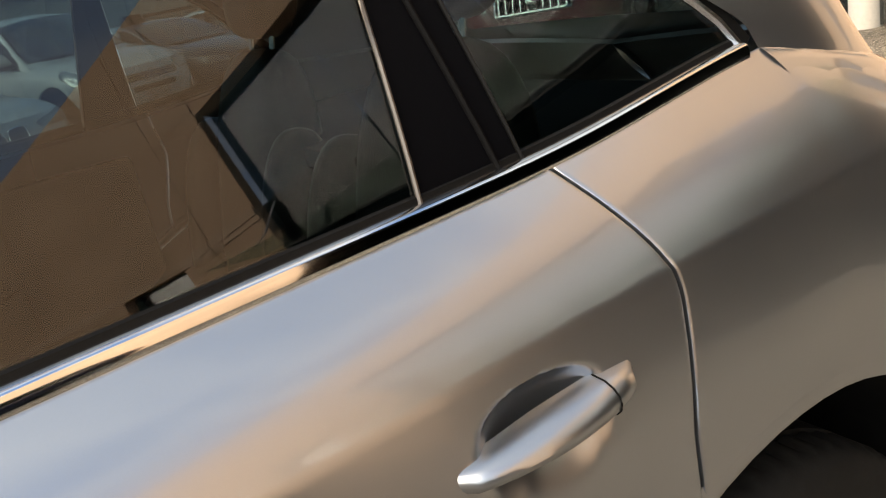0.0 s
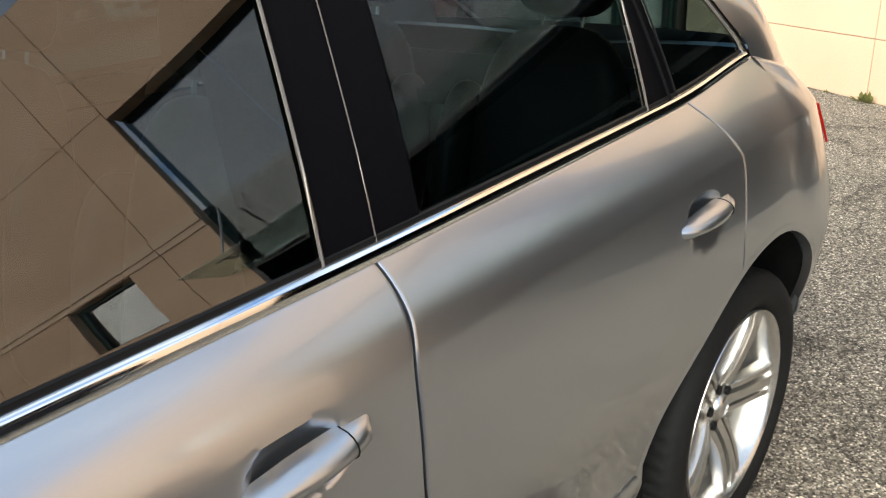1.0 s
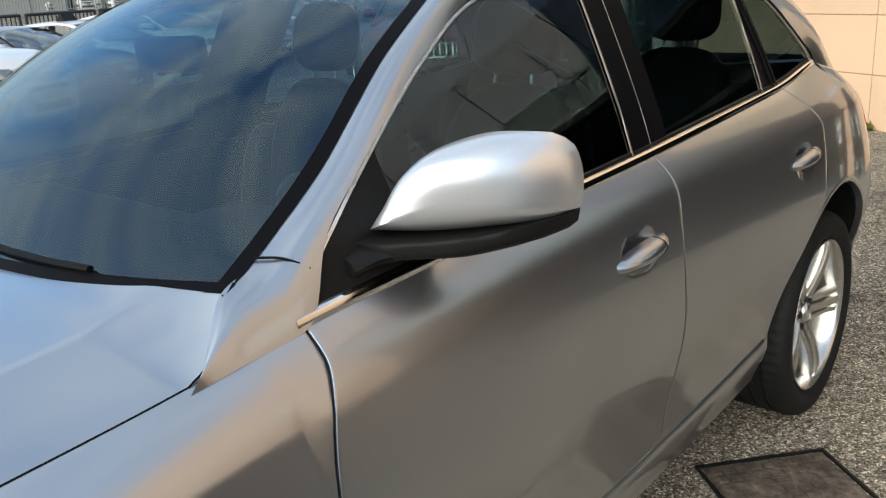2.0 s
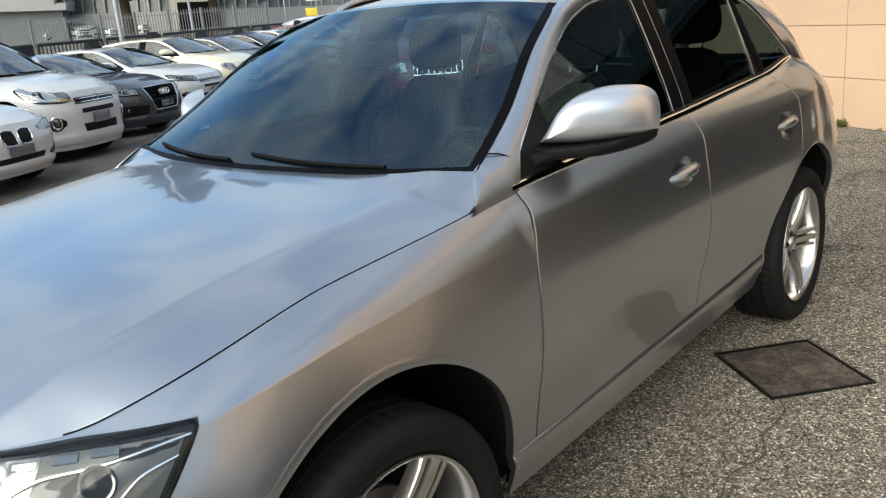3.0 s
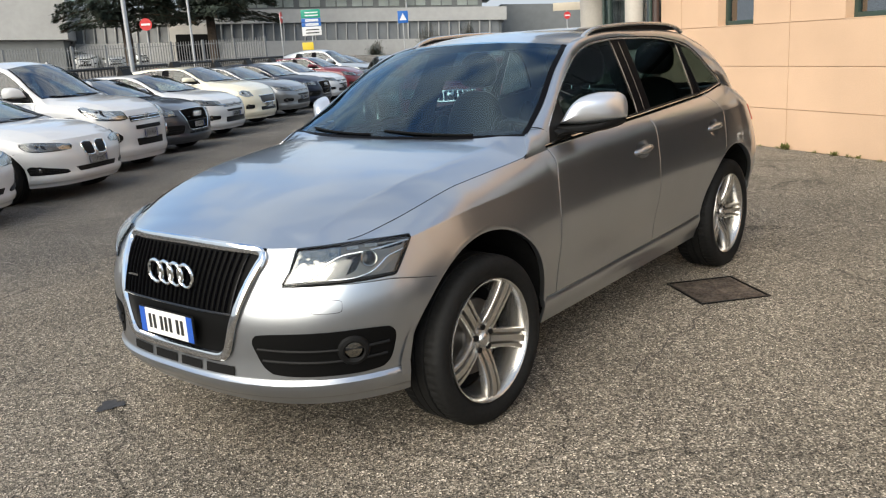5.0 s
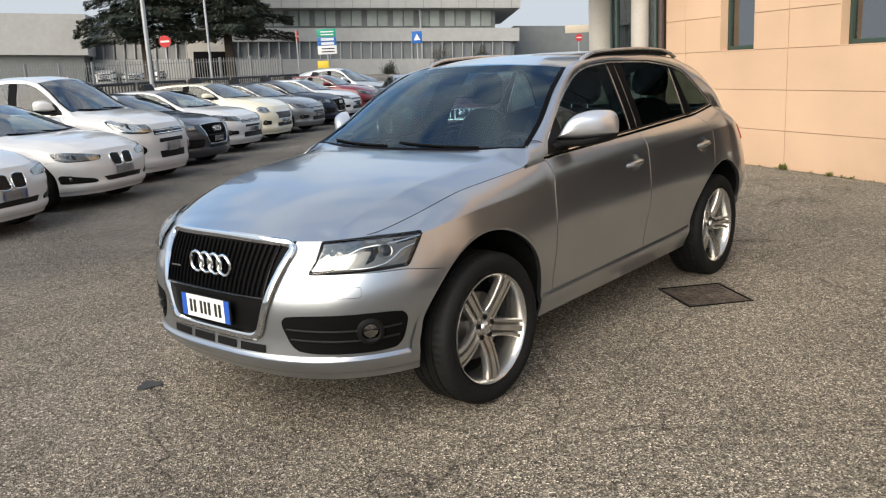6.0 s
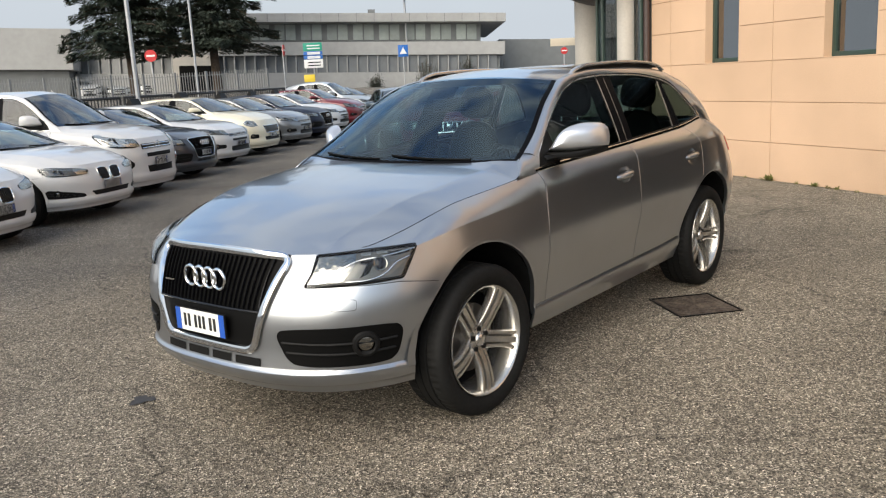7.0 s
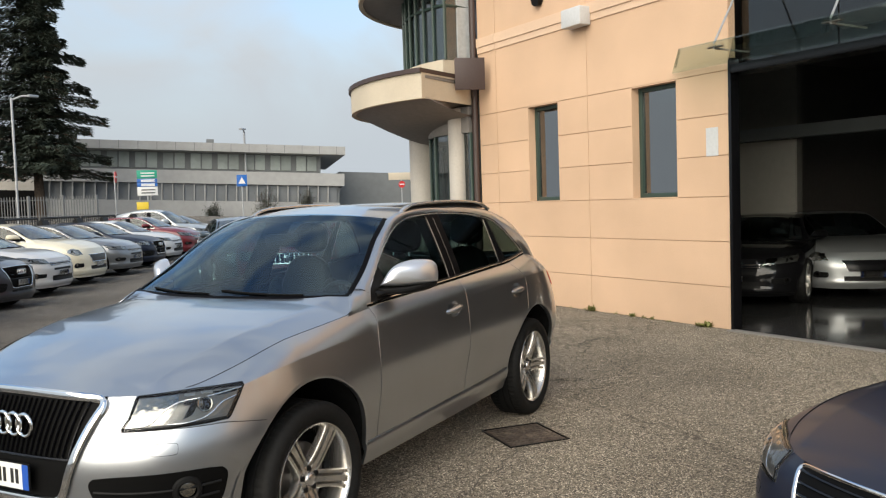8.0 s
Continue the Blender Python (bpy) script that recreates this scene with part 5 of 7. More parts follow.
Z_FROM = (0, 0.285, 0.40, 0.80, 1.13, 1.65)


def low_slung(heights, lip=0.20):
    """A road car's heights, its skirts closer to the ground than the tall car's."""
    return (0, lip) + tuple(heights[1:])


XKEYS = (-3.75, -3.25, -2.807, -1.26, -0.47, 0.0, 0.93)


# ---- ground ----
def ground_z(x, y):
    """The yard lies level by the cars, dips a little along the parked row and climbs towards the street behind."""
    d = min(max((-8.5 - y) / 4.0, 0), 1)
    dip = -0.09 * d * d * (3 - 2 * d)
    far = math.hypot(x - 3, y - 3)
    r = min(max((far - 38) / 10.0, 0), 1) if y < -14 else 0.0
    rise = lerp(1.5, 0.75, min(max((-31 - x) / 6.0, 0), 1))
    return dip + rise * r * r * (3 - 2 * r)


def asphalt_material():
    m = bpy.data.materials.new("asphalt")
    m.use_nodes = True
    nt = m.node_tree
    b = nt.nodes["Principled BSDF"]
    b.inputs["Roughness"].default_value, b.inputs["Diffuse Roughness"].default_value = 0.85, 1.0
    b.inputs["Specular IOR Level"].default_value = 0.25
    where = nt.nodes.new("ShaderNodeTexCoord")
    stones = node(nt, "ShaderNodeTexVoronoi", Scale=150.0)
    nt.links.new(where.outputs["Object"], stones.inputs["Vector"])
    tone = nt.nodes.new("ShaderNodeValToRGB")
    els = tone.color_ramp.elements
    els[0].position, els[0].color = 0.0, (0.040, 0.035, 0.029, 1)
    els[1].position, els[1].color = 1.0, (0.62, 0.55, 0.45, 1)
    for pos, c in ((0.20, (0.085, 0.074, 0.058, 1)), (0.50, (0.168, 0.145, 0.112, 1)), (0.80, (0.256, 0.220, 0.171, 1)), (0.90, (0.366, 0.317, 0.250, 1))):
        e = els.new(pos)
        e.color = c
    sep = nt.nodes.new("ShaderNodeSeparateColor")
    nt.links.new(stones.outputs["Color"], sep.inputs["Color"])
    nt.links.new(sep.outputs["Red"], tone.inputs["Fac"])
    grit = node(nt, "ShaderNodeTexVoronoi", Scale=66.0)
    nt.links.new(where.outputs["Object"], grit.inputs["Vector"])
    gsep = nt.nodes.new("ShaderNodeSeparateColor")
    nt.links.new(grit.outputs["Color"], gsep.inputs["Color"])
    gr = node(nt, "ShaderNodeMapRange", To_Min=0.62, To_Max=1.42)
    nt.links.new(gsep.outputs["Green"], gr.inputs["Value"])
    coarse = node(nt, "ShaderNodeMixRGB", Fac=1.0)
    coarse.blend_type = "MULTIPLY"
    nt.links.new(tone.outputs["Color"], coarse.inputs["Color1"])
    nt.links.new(gr.outputs["Result"], coarse.inputs["Color2"])
    patches = node(nt, "ShaderNodeTexNoise", Scale=0.55, Detail=6.0, Roughness=0.6)
    nt.links.new(where.outputs["Object"], patches.inputs["Vector"])
    pr = node(nt, "ShaderNodeMapRange", From_Min=0.3, From_Max=0.7, To_Min=0.77, To_Max=1.34)
    nt.links.new(patches.outputs["Fac"], pr.inputs["Value"])
    mul = node(nt, "ShaderNodeMixRGB", Fac=1.0)
    mul.blend_type = "MULTIPLY"
    nt.links.new(coarse.outputs["Color"], mul.inputs["Color1"])
    nt.links.new(pr.outputs["Result"], mul.inputs["Color2"])
    # hair cracks
    warp = node(nt, "ShaderNodeTexNoise", Scale=2.2, Detail=5.0)
    nt.links.new(where.outputs["Object"], warp.inputs["Vector"])
    add = nt.nodes.new("ShaderNodeVectorMath")
    add.operation = "MULTIPLY_ADD"
    add.inputs[1].default_value = (0.5, 0.5, 0.5)
    nt.links.new(warp.outputs["Color"], add.inputs[0])
    nt.links.new(where.outputs["Object"], add.inputs[2])
    cells = node(nt, "ShaderNodeTexVoronoi", Scale=0.42)
    cells.feature = "DISTANCE_TO_EDGE"
    nt.links.new(add.outputs["Vector"], cells.inputs["Vector"])
    cr = node(nt, "ShaderNodeMapRange", From_Min=0.0, From_Max=0.006, To_Min=0.5, To_Max=1.0)
    nt.links.new(cells.outputs["Distance"], cr.inputs["Value"])
    mul2 = node(nt, "ShaderNodeMixRGB", Fac=1.0)
    mul2.blend_type = "MULTIPLY"
    nt.links.new(mul.outputs["Color"], mul2.inputs["Color1"])
    nt.links.new(cr.outputs["Result"], mul2.inputs["Color2"])
    # darker and cooler tone along the parked row
    place = nt.nodes.new("ShaderNodeSeparateXYZ")
    nt.links.new(add.outputs["Vector"], place.inputs["Vector"])
    lane = node(nt, "ShaderNodeMapRange", From_Min=-4.6, From_Max=-2.2)
    lane.interpolation_type = "SMOOTHSTEP"
    nt.links.new(place.outputs["Y"], lane.inputs["Value"])
    row_tint = node(nt, "ShaderNodeMixRGB", Color1=(0.70, 0.74, 0.82, 1), Color2=(1, 1, 1, 1))
    nt.links.new(lane.outputs["Result"], row_tint.inputs["Fac"])
    mul3 = node(nt, "ShaderNodeMixRGB", Fac=1.0)
    mul3.blend_type = "MULTIPLY"
    nt.links.new(mul2.outputs["Color"], mul3.inputs["Color1"])
    nt.links.new(row_tint.outputs["Color"], mul3.inputs["Color2"])
    nt.links.new(mul3.outputs["Color"], b.inputs["Base Color"])
    bn = node(nt, "ShaderNodeBump", Strength=1.0, Distance=0.008)
    nt.links.new(stones.outputs["Distance"], bn.inputs["Height"])
    nt.links.new(bn.outputs["Normal"], b.inputs["Normal"])
    return m


M.update({
    "asphalt": asphalt_material(),
    "crack": material("crack_filling", (0.085, 0.075, 0.060), rough=0.9, grain=0.5, scale=60),
    "cornice": material("pale_peach_stucco", (0.66, 0.475, 0.335), rough=0.9, grain=0.05, scale=70, stain=0.09, stain_scale=0.8, bump=0.002, spread=0.025),
    "stucco": material("peach_stucco", (0.60, 0.410, 0.272), rough=0.9, grain=0.05, scale=70, stain=0.09, stain_scale=0.8, bump=0.002, spread=0.025),
    "joint": material("stucco_joint", (0.46, 0.315, 0.205), rough=0.95, grain=0.1, scale=40),
    "cream_stucco": material("cream_stucco", (0.55, 0.48, 0.37), rough=0.9, grain=0.06, scale=50, stain=0.08, stain_scale=1.2),
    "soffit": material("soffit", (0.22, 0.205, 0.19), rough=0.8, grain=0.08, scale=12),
    "column": material("column_plaster", (0.50, 0.47, 0.42), rough=0.8, grain=0.05, scale=30, stain=0.1, stain_scale=1.5),
    "green_frame": material("green_window_frame", (0.03, 0.055, 0.045), rough=0.4, grain=0.08, scale=60),
    "brown_metal": material("brown_metal", (0.055, 0.035, 0.03), rough=0.45, grain=0.1, scale=40),
    "blind": material("window_blind", (0.42, 0.44, 0.44), rough=0.8, grain=0.1, scale=14, stain=0.15, stain_scale=2),
    "pane": glass_material("window_pane", (0.30, 0.36, 0.37), 0.24),
    "gate_glass": glass_material("gate_glass", (0.30, 0.36, 0.38), 0.07),
    "canopy_glass": glass_material("canopy_glass", (0.74, 0.82, 0.78), 0.08),
    "showroom_panel": material("showroom_panel", (0.46, 0.44, 0.39), rough=0.6, grain=0.03, scale=8),
    "steel": material("galvanised", (0.38, 0.39, 0.40), rough=0.5, metal=0.5, grain=0.1, scale=30),
    "lamp_grey": material("lamp_box_grey", (0.55, 0.56, 0.56), rough=0.5, grain=0.05, scale=30),
    "iron": material("cast_iron", (0.12, 0.095, 0.075), rough=0.75, metal=0.3, grain=0.45, scale=45, stain=0.5, stain_scale=9, bump=0.003),
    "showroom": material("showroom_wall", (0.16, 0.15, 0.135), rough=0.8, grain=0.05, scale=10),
    "tiles": material("polished_floor", (0.035, 0.035, 0.035), rough=0.10, grain=0.1, scale=3),
    "concrete": material("facade_panel", (0.36, 0.36, 0.35), rough=0.85, grain=0.05, scale=3, stain=0.08, stain_scale=0.4, spread=0.03),
    "facade_dark": material("facade_dark", (0.16, 0.17, 0.17), rough=0.6, grain=0.08, scale=2),
    "curtain": material("window_curtain", (0.30, 0.335, 0.31), rough=0.5, grain=0.12, scale=2, coat=0.3, spread=0.15),
    "fence_grey": material("fence_grey", (0.19, 0.195, 0.195), rough=0.6, grain=0.1, scale=20),
    "far_glass": material("far_window", (0.17, 0.18, 0.185), rough=0.25, grain=0.1, scale=1.5, coat=0.3),
    "rail_black": material("rail_black", (0.018, 0.018, 0.018), rough=0.5, grain=0.1, scale=30),
    "bark": material("bark", (0.075, 0.055, 0.040), rough=0.95, grain=0.3, scale=12, bump=0.02),
    "leaves": material("cedar_needles", (0.036, 0.050, 0.034), rough=0.8, grain=0.4, scale=6, spread=0.1),
    "weed": material("weed_leaves", (0.16, 0.165, 0.045), rough=0.7, grain=0.3, scale=60),
    "sign_blue": material("sign_blue", (0.02, 0.13, 0.45), rough=0.4, grain=0.03, scale=20),
    "sign_green": material("sign_green", (0.02, 0.30, 0.20), rough=0.4, grain=0.03, scale=20),
    "sign_white": material("sign_white", (0.75, 0.75, 0.73), rough=0.4, grain=0.03, scale=20),
    "sign_red": material("sign_red", (0.55, 0.03, 0.03), rough=0.4, grain=0.03, scale=20),
    "sign_yellow": material("sign_yellow", (0.75, 0.55, 0.05), rough=0.4, grain=0.03, scale=20),
})

bm = bmesh.new()
xs = sorted(set([-600, -300, -160, -100, -80] + [-70 + 2 * k for k in range(51)] + [40, 60, 100, 200, 500]))
ys = sorted(set([-600, -300, -160, -100, -80] + [-70 + 2 * k for k in range(51)] + [40, 60, 100, 200, 500]))
grid(bm, [[Vector((x, y, ground_z(x, y))) for y in ys] for x in xs])
tagged(part("ground", bm, M["asphalt"]), "worn grey asphalt yard with fine gravel texture and cracks", "ground", kind="structure")

# ---- the silver car ----
build_car("suv_car", pose(0, 0, 0), "silver sport utility car with chrome grille and alloy wheels", M["silver"], fine=1.5, steer=-2.0, mirror_mat=M["mirror_cap"])

# ---- the parked row: front middle x, y, paint, nose, key lengths, width, heights ----
HATCH = ((-3.45, -3.0, -2.60, -1.28, -0.40, 0.0, 0.86), 0.95, (0, 0.36, 0.74, 1.02, 1.46))
SEDAN = ((-3.72, -3.2, -2.76, -1.40, -0.45, 0.0, 0.80), 0.96, (0, 0.34, 0.68, 0.95, 1.40))
MPV = ((-3.40, -3.1, -2.60, -1.25, -0.46, 0.0, 0.80), 0.93, (0, 0.40, 0.88, 1.17, 1.80))
SMALL = ((-3.35, -3.0, -2.58, -1.20, -0.42, 0.0, 0.82), 0.95, (0, 0.40, 0.80, 1.12, 1.55))
ROW = [
    (-0.92, -6.05, "white", "kidney", SEDAN, "white estate car with twin kidney grille", 0.90, "estate_car"),
    (-2.90, -7.23, "white", "kidney", SEDAN, "white saloon car with twin kidney grille", 0.90, "saloon_car"),
    (-5.30, -9.73, "white", "broad", MPV, "tall white people carrier with large headlamps", 0.88, "people_carrier"),
    (-7.50, -11.45, "darkgrey", "frame", HATCH, "dark grey hatchback with framed grille", 0.88, "hatchback_car"),
    (-9.80, -13.20, "white", "slim", HATCH, "white hatchback with slim grille", 0.88, "hatchback_car"),
    (-12.2, -14.85, "cream", "round", SMALL, "cream compact car with rounded headlamps", 0.90, "compact_car"),
    (-14.7, -16.2, "grey", "slim", HATCH, "grey hatchback in the parked row", 0.88, "hatchback_car"),
    (-17.2, -17.8, "navy", "frame", HATCH, "dark blue hatchback in the parked row", 0.88, "hatchback_car"),
    (-19.8, -19.6, "white", "slim", HATCH, "white hatchback in the parked row", 0.88, "hatchback_car"),
    (-22.3, -21.0, "red", "slim", SMALL, "dark red compact car in the parked row", 0.88, "compact_car"),
    (-24.9, -22.6, "palesilver", "slim", MPV, "pale silver people carrier in the parked row", 0.88, "people_carrier"),
    (-27.5, -24.2, "white", "slim", HATCH, "white hatchback at the end of the row", 0.88, "hatchback_car"),
]
for x, y, col, front, (keys, wide, heights), label, size, nm in ROW:
    yaw = 113
    if x < -4:
        x, y = lerp(3.1, x, 0.94), lerp(3.2, y, 0.94)
    nose_x = keys[-1]
    at = pose(x, y, ground_z(x, y - 1.5), 0, 0, yaw) @ Matrix.Translation((-nose_x, 0, 0))
    build_car(nm, at, label, M[col], bender(XKEYS, keys, wide, Z_FROM, low_slung(heights)), fine=0.6, front=front, wheel_size=size, rails=False, wheels=WHEEL_COARSE, group="parked row", interior=x > -13)
    if front == "kidney" or heights[-1] > 1.75:
        continue
    bm = bmesh.new()
    prof = [(-0.10, 0.0), (0.10, 0.0), (0.02, 0.15), (-0.02, 0.15)]
    grid(bm, [[Vector((px, q, pz)) for px, pz in prof + prof[:1]] for q in (-0.17, 0.17)])
    for q in (-0.17, 0.17):
        bm.faces.new([bm.verts.new((px, q, pz)) for px, pz in prof])
    wedge = part("roof_marker", bm, M["plastic"], None, smooth=False)
    wedge.matrix_world = at @ Matrix.Translation((keys[3] - 0.45, -0.15, heights[-1] * 0.985))
    tagged(wedge, "small black wedge marker standing on a car roof", "marker", "markers on the parked cars")

# two cars that stand beyond the silver one
CROSSOVER = ((-3.35, -3.0, -2.50, -1.15, -0.38, 0.0, 0.78), 0.89, (0, 0.42, 0.91, 1.19, 1.60))
for nm, x, y, yaw, col, front, (keys, wide, heights), label in (
        ("crossover_car", -7.35, -4.95, 37, "red", "slats", CROSSOVER, "dark red crossover car with a chrome slatted grille"),
        ("saloon_car", -9.75, -7.35, 50, "bluegrey", "slim", HATCH, "blue grey saloon car with a two-bar grille")):
    at = pose(x, y, ground_z(x, y), 0, 0, yaw) @ Matrix.Translation((-keys[-1], 0, 0))
    build_car(nm, at, label, M[col], bender(XKEYS, keys, wide, Z_FROM, low_slung(heights)), fine=0.6, front=front, wheel_size=0.92, rails=False, wheels=WHEEL_COARSE, interior=False)

# cars beyond the street fence
for k, (x, y, col, (keys, wide, heights), nm) in enumerate(((-22.3, -45.6, "grey", MPV, "van_car"), (-23.8, -44.8, "white", MPV, "van_car"), (-25.3, -44.0, "palesilver", HATCH, "hatchback_car"), (-26.8, -43.0, "palesilver", MPV, "van_car"))):
    x, y = lerp(3.1, x, 1.12), lerp(3.2, y, 1.12)
    at = pose(x, y, ground_z(x, y) - 0.15, 0, 0, 62) @ Matrix.Translation((-keys[-1], 0, 0))
    build_car(nm, at, "car parked beyond the pale street fence", M[col], bender(XKEYS, keys, wide, Z_FROM, low_slung(heights)), fine=0.35, front="slim", wheel_size=0.88, rails=False, wheels=WHEEL_COARSE, group="cars beyond the fence", interior=False)

# dark car beside the walk
m = pose(-0.166, 3.756, 0, 0, 0, -42)
build_car("estate_car", m, "dark navy car with framed grille, freshly polished", M["navy"], bender(XKEYS, SEDAN[0], 0.97, (0, 0.40, 0.80, 1.13, 1.65), (0, 0.30, 0.635, 0.895, 1.35)), fine=1.0, front="frame", wheel_size=0.92, rails=False, flag=True)

# ---- the building: its own axes run along the wall (s, leftwards), outwards and up ----
WALL = Matrix.Translation((-7.23, 1.70, 0)) @ Matrix(((-math.cos(radians(59)), math.sin(radians(59)), 0, 0), (-math.sin(radians(59)), -math.cos(radians(59)), 0, 0), (0, 0, 1, 0), (0, 0, 0, 1)))


def structure(name, m, label, category):
    return thing(name, m, label, category, kind="structure")


ROWS_Z = [0.0, 0.51, 1.05, 1.59, 2.08, 2.56, 3.07, 4.10]
WINDOWS = [(0.80, 1.60), (3.11, 3.85)]
SEAMS = [0.0, 2.46, 4.67, 5.18]


def stucco_wall(name, m, seams, windows, z_rows, label, top=8.2, sill=3, head=6):
    root = structure(name, m, label, "wall")
    lo, hi = seams[0], seams[-1]
    cuts = sorted(set([lo, hi] + [c for w in windows for c in w]))
    for a, b in zip(cuts, cuts[1:]):
        if (a, b) in [tuple(w) for w in windows]:
            part("wall_core", boxed(a, b, -0.12, -0.014, 0, z_rows[sill]), M["joint"], root, smooth=False)
            part("wall_core", boxed(a, b, -0.12, -0.014, z_rows[head], top), M["joint"], root, smooth=False)
        else:
            part("wall_core", boxed(a, b, -0.12, -0.014, 0, top), M["joint"], root, smooth=False)
    zr = z_rows + [4.20, 4.35, 6.2, top]
    for i, (z0, z1) in enumerate(zip(zr, zr[1:])):
        cols = list(seams)
        if sill <= i < head:
            cols = sorted(set(cols + [c for w in windows for c in w]))
        for a, b in zip(cols, cols[1:]):
            if sill <= i < head and any(abs(a - w[0]) < 0.01 for w in windows):
                continue
            ga = 0.0045 if any(abs(a - q) < 1e-6 for q in seams) else 0.0
            gb = 0.0045 if any(abs(b - q) < 1e-6 for q in seams) else 0.0
            proud = {4.10: 0.018, 4.20: 0.036}.get(z0, 0.0)
            low, high = (0.0 if z in (4.10, 4.20, 4.35) else 0.0045 for z in (z0, z1))
            part("panel", boxed(a + ga, b - gb, -0.014, proud, z0 + low, z1 - high, 0.003), M["cornice" if proud else "stucco"], root, smooth=False)
    for a, b in windows:
        # reveals and the window in them
        z0, z1 = z_rows[sill], z_rows[head]
        for s0, s1, q0, q1 in ((a - 0.0, a + 0.012, z0, z1), (b - 0.012, b, z0, z1), (a + 0.012, b - 0.012, z1 - 0.012, z1), (a + 0.012, b - 0.012, z0, z0 + 0.012)):
            part("reveal", boxed(s0, s1, -0.22, -0.002, q0, q1), M["stucco"], root, smooth=False)
        win = part("window", boxed(a + 0.012, a + 0.07, -0.20, -0.13, z0 + 0.012, z1 - 0.012, 0.005), M["green_frame"], root, "dark green framed window")
        for s0, s1, q0, q1 in ((b - 0.07, b - 0.012, z0 + 0.012, z1 - 0.012), (a + 0.07, b - 0.07, z1 - 0.07, z1 - 0.012), (a + 0.07, b - 0.07, z0 + 0.012, z0 + 0.07)):
            part("frame", boxed(s0, s1, -0.20, -0.13, q0, q1, 0.005), M["green_frame"], win)
        part("pane", boxed(a + 0.07, b - 0.07, -0.172, -0.164, z0 + 0.07, z1 - 0.07), M["pane"], win, smooth=False)
    return root


stucco_wall("wall_west", WALL, SEAMS, WINDOWS, ROWS_Z, "peach stucco wall with scored joints and narrow windows")
# the same wall beyond the gate
stucco_wall("wall_east", WALL @ Matrix.Translation((-17.6, 0, 0)), [0.0, 2.4, 4.8, 7.2, 9.6, 12.0, 12.6], [(0.8, 1.6), (3.1, 3.85), (5.6, 6.4), (8.0, 8.8), (10.75, 11.60)], ROWS_Z, "peach stucco wall with scored joints beyond the gate", sill=5, head=7)

# drain pipe
bm = bmesh.new()
tube(bm, [WALL @ Vector((5.24, 0.05, z)) for z in (0.0, 2.0, 4.0, 6.0, 8.2)], 0.055, 10)
dp = part("drain_pipe", bm, M["brown_metal"])
tagged(dp, "dark brown rain pipe running down the wall corner", "pipe", kind="structure")

# ---- gate and showroom ----
gate = structure("gate", WALL, "wide showroom gateway with dark steel frame", "gate")
part("post", boxed(-0.045, -0.004, -0.13, 0.02, 0, 3.2, 0.006), M["gloss_black"], gate)
part("post", boxed(-5.0, -4.94, -0.30, 0.03, 0, 3.2, 0.006), M["gloss_black"], gate)
part("lintel", boxed(-4.94, -0.06, -0.30, 0.03, 3.02, 3.12, 0.006), M["gloss_black"], gate)
part("threshold", boxed(-5.0, 0.0, -0.03, 0.09, -0.05, 0.012, 0.004), M["soffit"], gate)
for k in range(4):
    a = -4.98 + k * 1.24
    part("pane", boxed(a, a + 1.22, -0.20, -0.19, 3.14, 6.1), M["gate_glass"], gate, smooth=False)
part("wall_core", boxed(-5.0, 0.0, -0.35, -0.01, 6.1, 8.2), M["stucco"], gate, smooth=False)

room = structure("showroom", WALL, "showroom behind the gate with polished dark floor", "room")
part("floor_slab", boxed(-16, 6, -12, -0.03, -0.04, 0.008), M["tiles"], room, smooth=False)
# The room's dimness is put into colour: dark walls, near-black at the back.
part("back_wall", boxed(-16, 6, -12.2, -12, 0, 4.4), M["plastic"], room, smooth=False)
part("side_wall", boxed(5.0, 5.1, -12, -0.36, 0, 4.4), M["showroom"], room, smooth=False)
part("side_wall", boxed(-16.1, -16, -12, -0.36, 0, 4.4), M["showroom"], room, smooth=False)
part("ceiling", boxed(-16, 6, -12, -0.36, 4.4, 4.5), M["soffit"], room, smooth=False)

part("wall_panel", boxed(2.70, 3.90, -5.06, -5.0, 1.16, 2.54, 0.01), M["showroom_panel"], room)
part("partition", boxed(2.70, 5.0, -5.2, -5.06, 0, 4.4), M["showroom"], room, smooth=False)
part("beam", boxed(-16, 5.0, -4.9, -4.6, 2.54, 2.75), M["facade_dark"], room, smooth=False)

SPORT = ((-3.45, -2.9, -2.35, -1.35, -0.50, 0.0, 0.85), 0.97, (0, 0.28, 0.62, 0.86, 1.26))
for nm, x, y, yaw, col, front, label in (
        ("sports_car", 1.30, -1.55, 116, "black", "slim", "low black sports car on the polished showroom floor"),
        ("sports_car", 0.42, -3.6, 139, "palesilver", "round", "low silver sports car in the dim showroom")):
    at = WALL @ pose(x, y, 0.010, 0, 0, yaw) @ Matrix.Translation((-SPORT[0][-1], 0, 0))
    build_car(nm, at, label, M[col], bender(XKEYS, SPORT[0], SPORT[1], Z_FROM, low_slung(SPORT[2], 0.15)), fine=0.6, front=front, wheel_size=0.9, rails=False, wheels=WHEEL_COARSE, group="showroom cars", interior=False)

